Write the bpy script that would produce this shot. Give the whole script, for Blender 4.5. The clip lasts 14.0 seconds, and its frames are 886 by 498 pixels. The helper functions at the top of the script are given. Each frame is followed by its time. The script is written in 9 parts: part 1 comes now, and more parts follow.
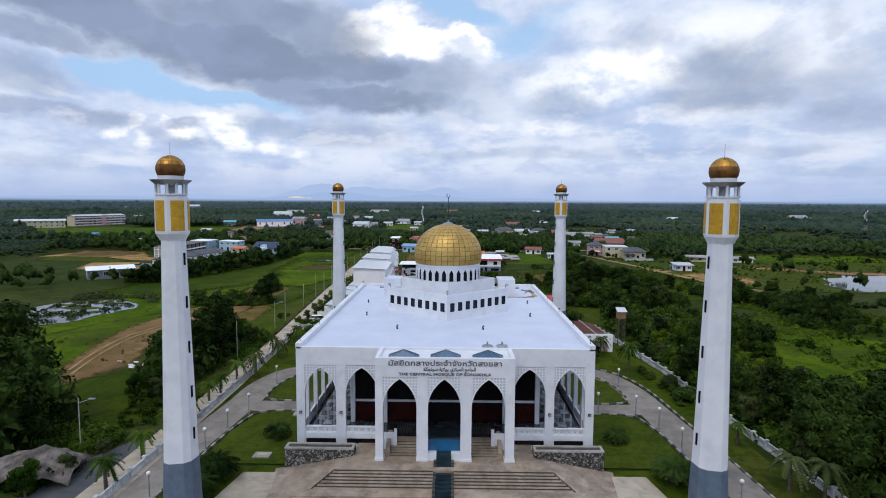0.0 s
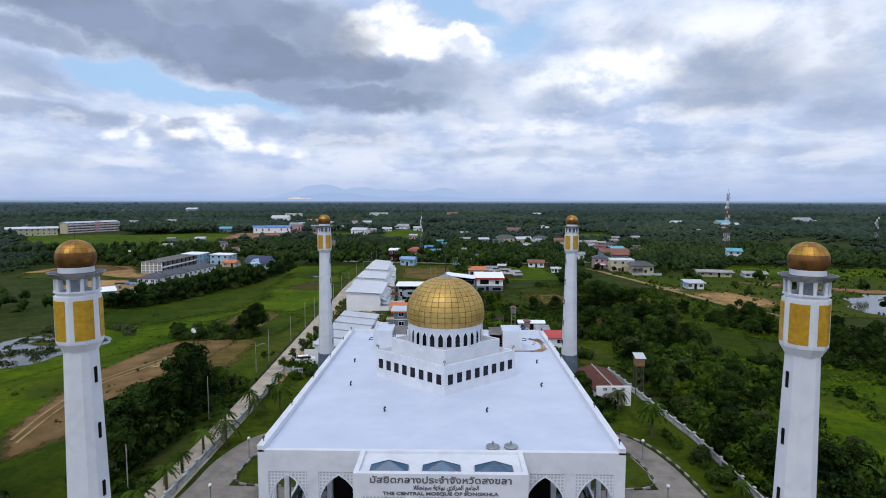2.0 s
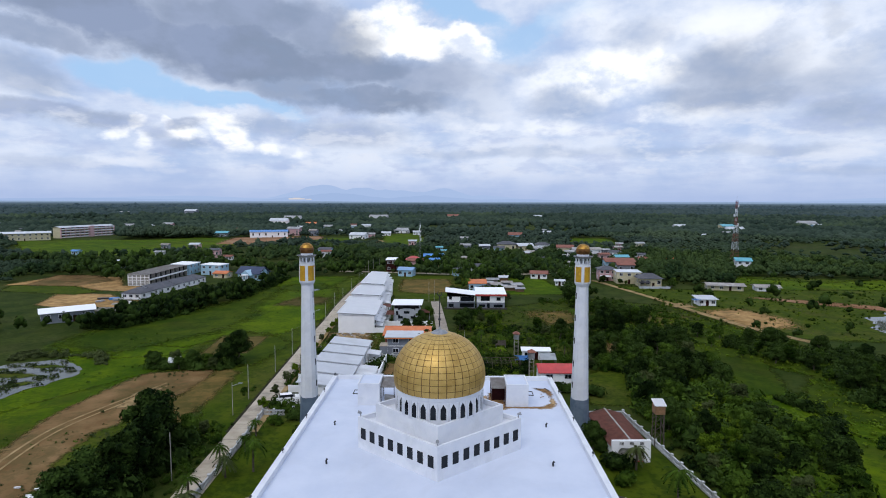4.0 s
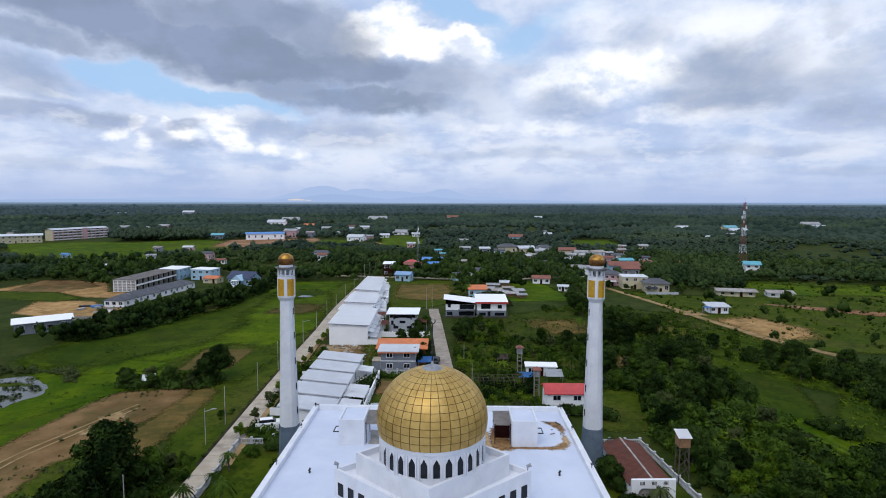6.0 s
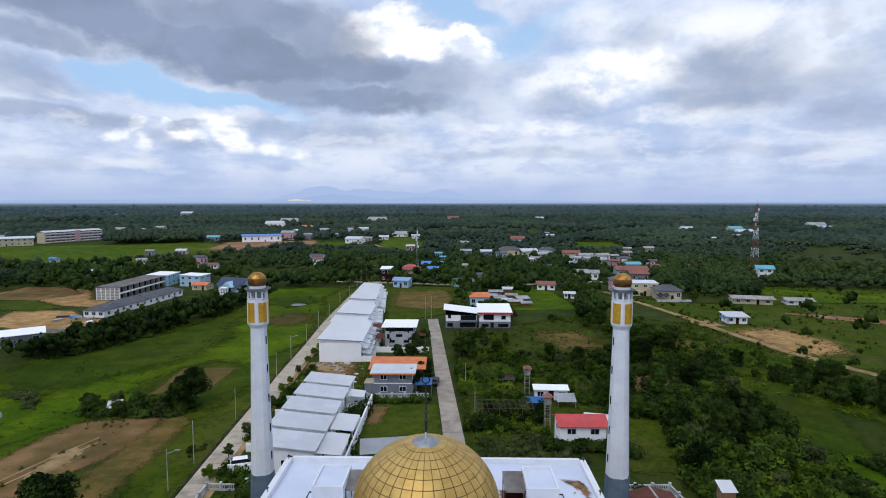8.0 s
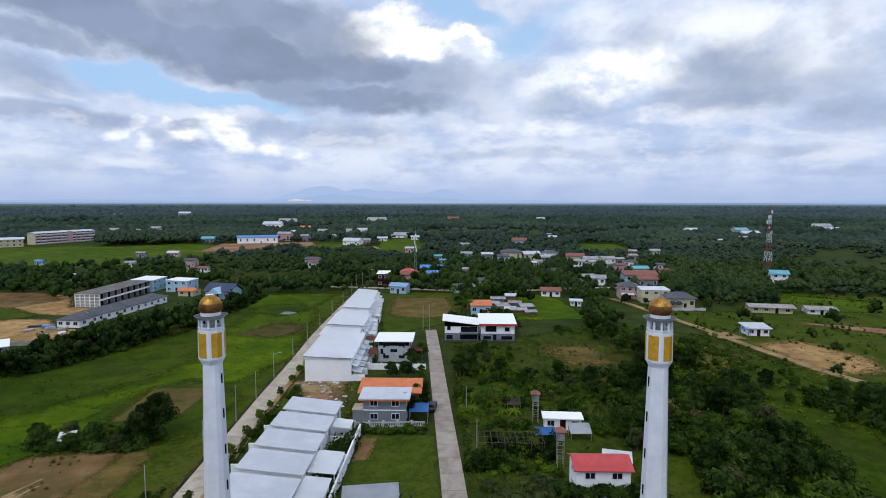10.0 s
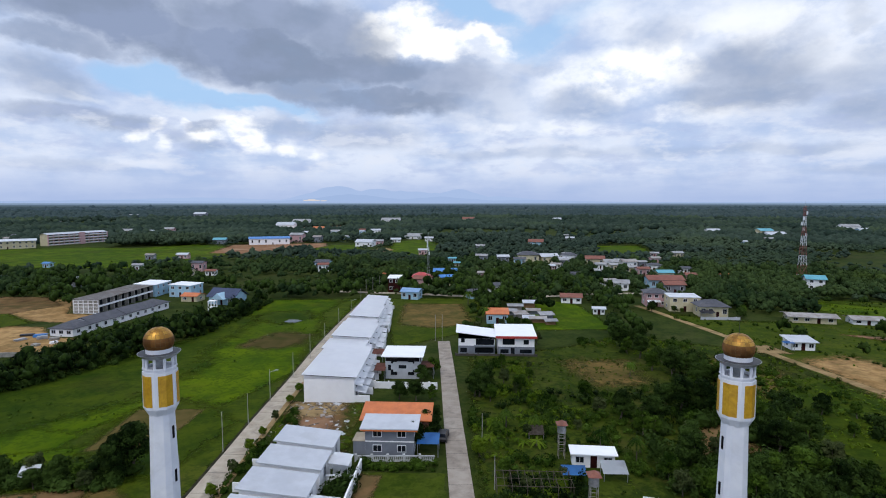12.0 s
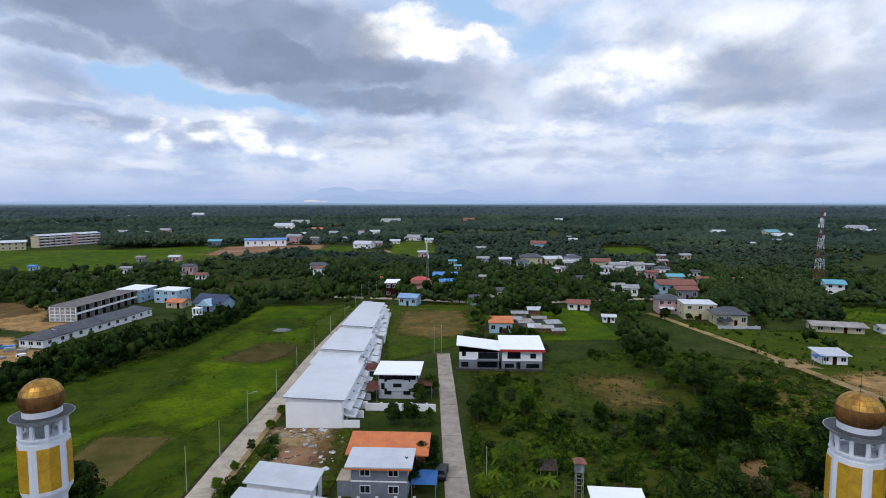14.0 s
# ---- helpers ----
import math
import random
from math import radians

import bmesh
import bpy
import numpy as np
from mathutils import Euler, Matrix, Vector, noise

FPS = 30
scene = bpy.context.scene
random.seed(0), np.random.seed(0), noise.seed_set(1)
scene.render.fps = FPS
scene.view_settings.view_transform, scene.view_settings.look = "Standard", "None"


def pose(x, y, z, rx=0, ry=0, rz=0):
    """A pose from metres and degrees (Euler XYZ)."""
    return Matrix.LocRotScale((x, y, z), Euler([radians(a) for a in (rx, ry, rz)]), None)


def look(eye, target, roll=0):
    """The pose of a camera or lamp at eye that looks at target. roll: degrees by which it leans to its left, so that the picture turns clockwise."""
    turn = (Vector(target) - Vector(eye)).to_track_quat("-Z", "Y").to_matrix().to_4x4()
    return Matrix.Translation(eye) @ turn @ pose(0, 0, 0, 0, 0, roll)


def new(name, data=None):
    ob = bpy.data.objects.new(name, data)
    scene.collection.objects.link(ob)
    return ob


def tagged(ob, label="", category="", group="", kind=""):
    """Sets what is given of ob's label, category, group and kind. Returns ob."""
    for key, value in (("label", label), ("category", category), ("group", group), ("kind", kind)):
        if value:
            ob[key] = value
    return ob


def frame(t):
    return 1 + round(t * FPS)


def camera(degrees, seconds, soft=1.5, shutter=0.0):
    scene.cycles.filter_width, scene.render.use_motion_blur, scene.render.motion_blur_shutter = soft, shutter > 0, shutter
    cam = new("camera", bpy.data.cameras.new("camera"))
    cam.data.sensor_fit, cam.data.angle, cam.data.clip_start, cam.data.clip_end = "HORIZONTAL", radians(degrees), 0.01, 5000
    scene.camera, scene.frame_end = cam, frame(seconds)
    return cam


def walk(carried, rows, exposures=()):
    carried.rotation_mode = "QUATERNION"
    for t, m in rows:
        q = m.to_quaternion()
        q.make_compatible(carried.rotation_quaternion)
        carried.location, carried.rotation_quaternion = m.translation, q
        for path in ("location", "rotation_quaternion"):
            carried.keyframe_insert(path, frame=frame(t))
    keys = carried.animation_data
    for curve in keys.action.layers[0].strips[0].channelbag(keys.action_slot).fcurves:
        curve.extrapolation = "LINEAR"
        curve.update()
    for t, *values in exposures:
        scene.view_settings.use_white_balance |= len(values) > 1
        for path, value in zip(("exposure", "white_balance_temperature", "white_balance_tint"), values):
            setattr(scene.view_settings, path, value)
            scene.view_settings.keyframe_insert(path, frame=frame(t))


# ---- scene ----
cam = camera(77.60, 14.0, 1.0)

# seconds, eye, target, roll
PATH = [
    (0, (0.721, -57.378, 27.491), (0.688, -55.386, 27.321), 0.3),
    (0.5, (0.756, -54.456, 28.904), (0.722, -52.463, 28.737), 0.3),
    (1, (0.792, -51.591, 30.434), (0.759, -49.599, 30.264), 0.2),
    (1.5, (0.797, -48.945, 31.971), (0.764, -46.952, 31.8), 0.2),
    (2, (0.977, -45.901, 33.529), (0.943, -43.909, 33.358), 0.1),
    (2.5, (1.096, -43.288, 35.109), (1.061, -41.296, 34.938), 0.2),
    (3, (1.229, -40.462, 36.493), (1.193, -38.469, 36.322), 0.2),
    (5.5, (1.841, -27.69, 38.301), (1.805, -25.697, 38.131), 0.1),
    (6, (1.882, -25.143, 38.486), (1.846, -23.15, 38.318), 0.1),
    (6.5, (1.828, -22.48, 38.787), (1.792, -20.487, 38.617), 0.1),
    (7, (1.929, -19.562, 39.053), (1.892, -17.57, 38.883), 0.0),
    (7.5, (1.883, -16.344, 39.522), (1.846, -14.351, 39.352), 0.1),
    (8, (1.905, -13.156, 39.678), (1.867, -11.163, 39.51), -0.0),
    (10.5, (2.123, 2.777, 40.608), (2.083, 4.77, 40.44), 0.1),
    (11, (2.148, 5.873, 40.722), (2.107, 7.865, 40.554), 0.1),
    (11.5, (2.192, 9.019, 40.87), (2.141, 11.011, 40.703), 0.1),
    (12, (2.157, 12.076, 40.945), (2.064, 14.067, 40.777), 0.0),
    (12.5, (2.127, 15.249, 41.02), (2.032, 17.239, 40.852), 0.1),
    (13, (2.107, 18.293, 41.099), (2.012, 20.284, 40.932), 0.0),
    (13.5, (2.076, 21.315, 41.058), (1.981, 23.306, 40.893), -0.1),
    (14, (1.878, 24.497, 41.06), (1.783, 26.488, 40.894), 0.0),
]
walk(cam, [(t, look(eye, target, roll)) for t, eye, target, roll in PATH])

# ---------------------------------------------------------------- sky and sun
SUN_ELEVATION, SUN_AZIMUTH = radians(56), radians(205)   # azimuth clockwise from +y
world = bpy.data.worlds.new("overcast_sky")
scene.world = world
world.use_nodes = True


class Net:
    """Small helper to write node trees as expressions."""

    def __init__(self, tree, clear=True):
        self.t = tree
        if clear:
            tree.nodes.clear()

    def node(self, kind, **props):
        n = self.t.nodes.new(kind)
        for k, v in props.items():
            if k == "operation":
                n.operation = v
            elif k == "data_type":
                n.data_type = v
            elif k == "blend_type":
                n.blend_type = v
            elif k == "interpolation_type":
                n.interpolation_type = v
        return n

    def put(self, socket, value):
        if isinstance(value, bpy.types.NodeSocket):
            self.t.links.new(value, socket)
        elif value is not None:
            socket.default_value = value

    def math(self, op, a, b=None, c=None, clamp=False):
        n = self.node("ShaderNodeMath", operation=op)
        n.use_clamp = clamp
        for s, v in zip(n.inputs, (a, b, c)):
            self.put(s, v)
        return n.outputs[0]

    def vmath(self, op, a, b=None, scale=None):
        n = self.node("ShaderNodeVectorMath", operation=op)
        self.put(n.inputs[0], a)
        self.put(n.inputs[1], b)
        if scale is not None:
            self.put(n.inputs["Scale"], scale)
        return n.outputs["Value"] if op in ("LENGTH", "DOT_PRODUCT", "DISTANCE") else n.outputs[0]

    def xyz(self, x=0.0, y=0.0, z=0.0):
        n = self.node("ShaderNodeCombineXYZ")
        for s, v in zip(n.inputs, (x, y, z)):
            self.put(s, v)
        return n.outputs[0]

    def split(self, v):
        n = self.node("ShaderNodeSeparateXYZ")
        self.put(n.inputs[0], v)
        return n.outputs

    def noise(self, vector, scale, detail=4.0, rough=0.55, distort=0.0, color=False):
        n = self.node("ShaderNodeTexNoise")
        self.put(n.inputs["Vector"], vector)
        n.inputs["Scale"].default_value = scale
        n.inputs["Detail"].default_value = detail
        n.inputs["Roughness"].default_value = rough
        n.inputs["Distortion"].default_value = distort
        return n.outputs["Color" if color else "Fac"]

    def step(self, value, low, high, to_low=0.0, to_high=1.0):
        n = self.node("ShaderNodeMapRange", interpolation_type="SMOOTHSTEP")
        self.put(n.inputs["Value"], value)
        n.inputs["From Min"].default_value, n.inputs["From Max"].default_value = low, high
        n.inputs["To Min"].default_value, n.inputs["To Max"].default_value = to_low, to_high
        return n.outputs["Result"]

    def mix(self, fac, a, b, blend="MIX"):
        n = self.node("ShaderNodeMix", data_type="RGBA", blend_type=blend)
        self.put(n.inputs[0], fac)
        self.put(n.inputs[6], (*a, 1) if isinstance(a, tuple) else a)
        self.put(n.inputs[7], (*b, 1) if isinstance(b, tuple) else b)
        return n.outputs[2]


w = Net(world.node_tree)
direction = w.node("ShaderNodeTexCoord").outputs["Generated"]
dx, dy, dz = w.split(direction)
azimuth = w.math("ARCTAN2", dx, dy)
elevation = w.math("ARCSINE", dz)
# cloud layers foreshorten towards the horizon
depth = w.math("ADD", w.math("MAXIMUM", dz, 0.0), 0.10)
sheet = w.xyz(w.math("DIVIDE", dx, depth), w.math("DIVIDE", dy, depth), 0.0)
warp = w.noise(w.xyz(azimuth, w.math("MULTIPLY", elevation, 1.5), 0.3), 9.0, 9.0, 0.58, color=True)
wx, wy, _ = w.split(w.vmath("SUBTRACT", warp, (0.5, 0.5, 0.5)))
flat = w.step(elevation, 0.0, 0.30, 0.35, 1.0)
U = w.math("ADD", azimuth, w.math("MULTIPLY", wx, 0.11))
V = w.math("ADD", elevation, w.math("MULTIPLY", w.math("MULTIPLY", wy, 0.10), flat))


def masses(rows):
    """The strongest of several cloud masses: azimuth, elevation, half width, half height, lean, weight, softness of the rim."""
    total = None
    for u, v, a, b, lean, weight, soft in rows:
        p, q = w.math("SUBTRACT", U, u), w.math("SUBTRACT", V, v)
        c, s = math.cos(lean), math.sin(lean)
        pa = w.math("ADD", w.math("MULTIPLY", p, c / a), w.math("MULTIPLY", q, s / a))
        qa = w.math("ADD", w.math("MULTIPLY", p, -s / b), w.math("MULTIPLY", q, c / b))
        reach = w.vmath("LENGTH", w.xyz(pa, qa, 0.0))
        blob = w.step(reach, 1.0 + soft, 1.0 - soft, 0.0, weight)
        total = blob if total is None else w.math("MAXIMUM", total, blob)
    return total


streaks = w.noise(sheet, 1.0, 8.0, 0.6)
puffs = w.noise(w.xyz(azimuth, w.math("MULTIPLY", elevation, 1.6), 2.7), 8.0, 10.0, 0.56)
nishita = w.node("ShaderNodeTexSky")
nishita.sky_type, nishita.sun_disc = "NISHITA", False
nishita.sun_elevation, nishita.sun_rotation = SUN_ELEVATION, SUN_AZIMUTH
blue = w.mix(0.85, nishita.outputs[0], (4.2, 6.6, 9.9))
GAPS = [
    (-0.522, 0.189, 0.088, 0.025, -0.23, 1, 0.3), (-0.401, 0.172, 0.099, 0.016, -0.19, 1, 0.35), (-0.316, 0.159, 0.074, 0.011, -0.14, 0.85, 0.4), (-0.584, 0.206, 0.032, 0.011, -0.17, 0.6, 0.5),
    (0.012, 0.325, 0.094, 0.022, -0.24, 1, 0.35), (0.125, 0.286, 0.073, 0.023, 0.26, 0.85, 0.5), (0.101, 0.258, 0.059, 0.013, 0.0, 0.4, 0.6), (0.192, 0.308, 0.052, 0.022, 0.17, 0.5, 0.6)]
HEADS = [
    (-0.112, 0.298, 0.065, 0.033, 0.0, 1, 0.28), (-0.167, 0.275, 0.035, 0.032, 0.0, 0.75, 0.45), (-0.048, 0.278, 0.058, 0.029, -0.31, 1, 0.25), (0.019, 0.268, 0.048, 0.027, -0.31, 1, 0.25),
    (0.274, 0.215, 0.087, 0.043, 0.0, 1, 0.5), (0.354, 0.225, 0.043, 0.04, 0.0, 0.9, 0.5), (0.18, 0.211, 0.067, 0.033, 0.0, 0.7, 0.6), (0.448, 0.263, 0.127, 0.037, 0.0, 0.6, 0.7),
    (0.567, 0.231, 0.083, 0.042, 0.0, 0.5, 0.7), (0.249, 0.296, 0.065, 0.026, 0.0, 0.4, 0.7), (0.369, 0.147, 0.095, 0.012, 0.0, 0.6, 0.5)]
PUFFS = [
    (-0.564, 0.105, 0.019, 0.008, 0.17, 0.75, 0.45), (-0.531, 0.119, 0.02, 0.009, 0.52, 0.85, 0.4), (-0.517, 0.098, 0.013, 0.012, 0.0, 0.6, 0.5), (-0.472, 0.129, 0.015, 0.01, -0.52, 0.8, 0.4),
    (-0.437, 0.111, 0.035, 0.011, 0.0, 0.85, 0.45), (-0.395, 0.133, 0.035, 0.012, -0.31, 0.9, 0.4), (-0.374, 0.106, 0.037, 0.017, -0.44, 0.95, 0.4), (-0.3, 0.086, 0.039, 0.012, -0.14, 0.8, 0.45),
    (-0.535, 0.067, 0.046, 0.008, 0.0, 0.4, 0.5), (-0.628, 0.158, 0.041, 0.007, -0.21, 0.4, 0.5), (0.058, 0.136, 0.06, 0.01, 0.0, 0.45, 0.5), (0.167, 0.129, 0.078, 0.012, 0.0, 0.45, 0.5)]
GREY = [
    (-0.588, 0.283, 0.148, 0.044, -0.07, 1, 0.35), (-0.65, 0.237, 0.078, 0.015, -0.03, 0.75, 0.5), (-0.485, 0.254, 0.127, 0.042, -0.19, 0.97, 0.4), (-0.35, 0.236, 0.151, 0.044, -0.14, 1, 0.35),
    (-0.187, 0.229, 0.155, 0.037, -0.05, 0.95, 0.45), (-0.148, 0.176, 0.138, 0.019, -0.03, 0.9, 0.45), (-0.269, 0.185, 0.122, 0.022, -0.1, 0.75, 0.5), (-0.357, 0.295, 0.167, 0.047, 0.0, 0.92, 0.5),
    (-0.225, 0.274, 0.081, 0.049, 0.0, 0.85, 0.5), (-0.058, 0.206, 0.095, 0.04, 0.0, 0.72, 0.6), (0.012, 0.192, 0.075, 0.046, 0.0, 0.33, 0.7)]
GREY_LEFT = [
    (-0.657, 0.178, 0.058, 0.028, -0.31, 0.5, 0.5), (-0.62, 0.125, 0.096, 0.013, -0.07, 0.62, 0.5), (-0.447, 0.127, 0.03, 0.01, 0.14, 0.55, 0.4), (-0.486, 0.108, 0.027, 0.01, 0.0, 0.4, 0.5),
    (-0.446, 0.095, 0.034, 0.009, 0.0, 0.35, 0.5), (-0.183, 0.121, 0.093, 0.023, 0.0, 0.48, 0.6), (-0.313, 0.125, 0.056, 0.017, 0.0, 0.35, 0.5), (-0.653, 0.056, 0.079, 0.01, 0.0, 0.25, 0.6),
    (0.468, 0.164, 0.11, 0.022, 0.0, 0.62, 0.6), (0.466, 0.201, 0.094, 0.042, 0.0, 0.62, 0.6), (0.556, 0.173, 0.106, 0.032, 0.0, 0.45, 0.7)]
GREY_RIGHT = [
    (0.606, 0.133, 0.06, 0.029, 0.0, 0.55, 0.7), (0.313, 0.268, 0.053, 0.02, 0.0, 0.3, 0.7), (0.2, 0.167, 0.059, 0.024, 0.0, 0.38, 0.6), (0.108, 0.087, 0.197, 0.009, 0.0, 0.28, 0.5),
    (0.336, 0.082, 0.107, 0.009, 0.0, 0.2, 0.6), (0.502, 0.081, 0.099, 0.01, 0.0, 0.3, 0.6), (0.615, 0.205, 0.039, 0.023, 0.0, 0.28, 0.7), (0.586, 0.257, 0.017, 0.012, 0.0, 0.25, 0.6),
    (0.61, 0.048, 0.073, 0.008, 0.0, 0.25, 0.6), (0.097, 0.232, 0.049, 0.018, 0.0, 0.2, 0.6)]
# broken veil of lilac-white cloud over nearly everything
veil = w.step(w.math("ADD", w.math("MULTIPLY", streaks, 0.3), w.math("MULTIPLY", puffs, 0.7)), 0.36, 0.62)
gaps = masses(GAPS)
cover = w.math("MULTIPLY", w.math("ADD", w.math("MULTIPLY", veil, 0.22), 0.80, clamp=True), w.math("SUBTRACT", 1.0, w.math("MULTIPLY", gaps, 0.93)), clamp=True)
lilac = w.mix(veil, (4.75, 5.75, 8.25), (7.4, 8.2, 9.8))
sky = w.mix(cover, blue, lilac)
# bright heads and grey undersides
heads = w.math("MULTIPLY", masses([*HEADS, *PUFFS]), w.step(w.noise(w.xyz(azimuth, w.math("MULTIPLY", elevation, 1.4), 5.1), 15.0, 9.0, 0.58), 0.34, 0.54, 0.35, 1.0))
sky = w.mix(heads, sky, (11.2, 11.4, 11.7))
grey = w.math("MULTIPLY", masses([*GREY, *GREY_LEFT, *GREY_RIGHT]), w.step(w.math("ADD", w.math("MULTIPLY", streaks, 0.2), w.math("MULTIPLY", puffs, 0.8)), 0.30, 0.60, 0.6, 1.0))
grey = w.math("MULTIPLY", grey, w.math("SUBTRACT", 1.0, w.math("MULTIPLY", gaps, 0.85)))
sky = w.mix(grey, sky, w.mix(w.step(puffs, 0.36, 0.64), (1.60, 2.12, 3.2), (2.9, 3.6, 5.3)))
# rows of small distant puffs above the horizon
band = w.math("MULTIPLY", w.step(elevation, 0.015, 0.06), w.step(elevation, 0.19, 0.12))
rows = w.xyz(azimuth, w.math("MULTIPLY", elevation, 2.6), 8.4)
tops = w.math("MULTIPLY", w.step(w.noise(rows, 13.0, 8.0, 0.58), 0.50, 0.64, 0.0, 0.55), band)
sky = w.mix(tops, sky, (7.9, 8.4, 9.6))
under = w.math("MULTIPLY", w.step(w.noise(w.vmath("ADD", rows, (0.0, 0.035, 0.0)), 13.0, 8.0, 0.58), 0.50, 0.36, 0.0, 0.42), band)
sky = w.mix(under, sky, (4.3, 5.2, 7.8))
low = w.step(elevation, 0.075, 0.0)
sky = w.mix(w.math("MULTIPLY", low, 0.85), sky, (4.0, 5.05, 7.75))
ground_side = w.step(elevation, 0.0, -0.03)
sky = w.mix(ground_side, sky, (1.0, 1.3, 1.2))
back = w.node("ShaderNodeBackground")
w.put(back.inputs["Color"], sky)
back.inputs["Strength"].default_value = 0.10
w.put(w.node("ShaderNodeOutputWorld").inputs["Surface"], back.outputs[0])

sun = new("sun", bpy.data.lights.new("sun", "SUN"))
sun.data.energy, sun.data.angle, sun.data.color = 1.14, radians(34), (1.0, 0.96, 0.90)
sun.matrix_world = look((0, 0, 0), (-math.sin(SUN_AZIMUTH) * math.cos(SUN_ELEVATION), -math.cos(SUN_AZIMUTH) * math.cos(SUN_ELEVATION), -math.sin(SUN_ELEVATION)))
scene.view_settings.exposure = 0.0

# ---------------------------------------------------------------- materials
def material(name, dark, light, scale=1.0, rough=0.7, metal=0.0, bump=0.0, bump_scale=20.0, stain=None, stain_scale=0.3, stain_amount=0.5, island=0.0, objects=0.0, world_space=True,
             gloss_noise=0.0, trans=0.0, spec=0.5, mottle=None, mottle_scale=1.0, mottle_amount=0.6):
    """Two colours mixed by fine and coarse noise, stains, relief, and chance by island or object."""
    m = bpy.data.materials.new(name)
    m.use_nodes = True
    n = Net(m.node_tree)
    shader = n.node("ShaderNodeBsdfPrincipled")
    n.put(n.node("ShaderNodeOutputMaterial").inputs["Surface"], shader.outputs[0])
    geometry = n.node("ShaderNodeNewGeometry")
    place = geometry.outputs["Position"] if world_space else n.node("ShaderNodeTexCoord").outputs["Object"]
    f = n.math("ADD", n.math("MULTIPLY", n.noise(place, scale, 5.0, 0.6), 0.65), n.math("MULTIPLY", n.noise(place, scale * 0.17, 3.0), 0.35))
    f = n.step(f, 0.33, 0.67)
    if island:
        f = n.math("ADD", f, n.math("MULTIPLY", n.math("SUBTRACT", geometry.outputs["Random Per Island"], 0.5), island), clamp=True)
    if objects:
        f = n.math("ADD", f, n.math("MULTIPLY", n.math("SUBTRACT", n.node("ShaderNodeObjectInfo").outputs["Random"], 0.5), objects), clamp=True)
    col = n.mix(f, dark, light)
    if stain:
        s = n.math("MULTIPLY", n.step(n.noise(place, stain_scale, 6.0, 0.65, 0.6), 0.48, 0.68), stain_amount)
        col = n.mix(s, col, stain)
    if mottle:   # tufts and small patches
        s = n.step(n.math("ADD", n.math("MULTIPLY", n.noise(place, mottle_scale, 6.0, 0.7), 0.6), n.math("MULTIPLY", n.noise(place, mottle_scale * 0.21, 4.0, 0.6, 0.8), 0.4)), 0.46, 0.58)
        col = n.mix(n.math("MULTIPLY", s, mottle_amount), col, mottle)
    n.put(shader.inputs["Base Color"], col)
    r = rough
    if gloss_noise:
        r = n.step(n.noise(place, scale * 2.0, 4.0), 0.3, 0.7, rough - gloss_noise, rough + gloss_noise)
    n.put(shader.inputs["Roughness"], r)
    shader.inputs["Metallic"].default_value = metal
    shader.inputs["Specular IOR Level"].default_value = 0.03 if trans else spec
    if bump:
        b = n.node("ShaderNodeBump")
        b.inputs["Strength"].default_value = bump
        b.inputs["Distance"].default_value = 0.05
        n.put(b.inputs["Height"], n.noise(place, bump_scale, 5.0, 0.6))
        n.put(shader.inputs["Normal"], b.outputs[0])
    return m


MAT = {}
MAT["white"] = material("white_paint", (0.66, 0.68, 0.74), (0.76, 0.77, 0.80), 0.6, 0.6, stain=(0.52, 0.53, 0.55), stain_scale=0.35, stain_amount=0.35, bump=0.05)
MAT["roof_white"] = material("white_roof_coating", (0.53, 0.585, 0.71), (0.62, 0.665, 0.78), 0.25, 0.6, stain=(0.52, 0.56, 0.66), stain_scale=0.18, stain_amount=0.4, bump=0.05)
def pierced(name, pitch):
    """White screen of small squares with sunk grey fields."""
    m = material(name, (0.66, 0.68, 0.72), (0.76, 0.77, 0.80), 3.0, 0.7, bump=0.1)
    n = Net(m.node_tree, False)
    x, y, z = n.split(n.node("ShaderNodeNewGeometry").outputs["Position"])
    lines = [n.step(n.math("ABSOLUTE", n.math("SUBTRACT", n.math("FRACT", n.math("DIVIDE", q, pitch)), 0.5)), 0.26, 0.36) for q in (n.math("ADD", x, y), z)]
    bars = n.math("MAXIMUM", *lines)
    shader = next(q for q in m.node_tree.nodes if q.type == "BSDF_PRINCIPLED")
    old = shader.inputs["Base Color"].links[0].from_socket
    n.put(shader.inputs["Base Color"], n.mix(bars, (0.46, 0.48, 0.52), old))
    return m


MAT["lattice"] = pierced("white_lattice", 0.30)
MAT["grey_paint"] = material("blue_grey_paint", (0.075, 0.11, 0.16), (0.12, 0.165, 0.22), 1.0, 0.6, stain=(0.17, 0.21, 0.25), stain_amount=0.5)
MAT["gold"] = material("gold_tile", (0.47, 0.300, 0.080), (0.62, 0.420, 0.135), 1.5, 0.50, 0.60, objects=0.45, stain=(0.36, 0.21, 0.05), stain_scale=0.35, stain_amount=0.45, gloss_noise=0.08)
MAT["gold_old"] = material("copper_gold_tile", (0.34, 0.165, 0.030), (0.60, 0.34, 0.065), 1.5, 0.46, 0.75, objects=0.8, stain=(0.20, 0.09, 0.03), stain_scale=0.8, stain_amount=0.5, gloss_noise=0.08)
MAT["gold_seam"] = material("dark_gold_seam", (0.13, 0.075, 0.022), (0.20, 0.115, 0.035), 3.0, 0.6, 0.3)
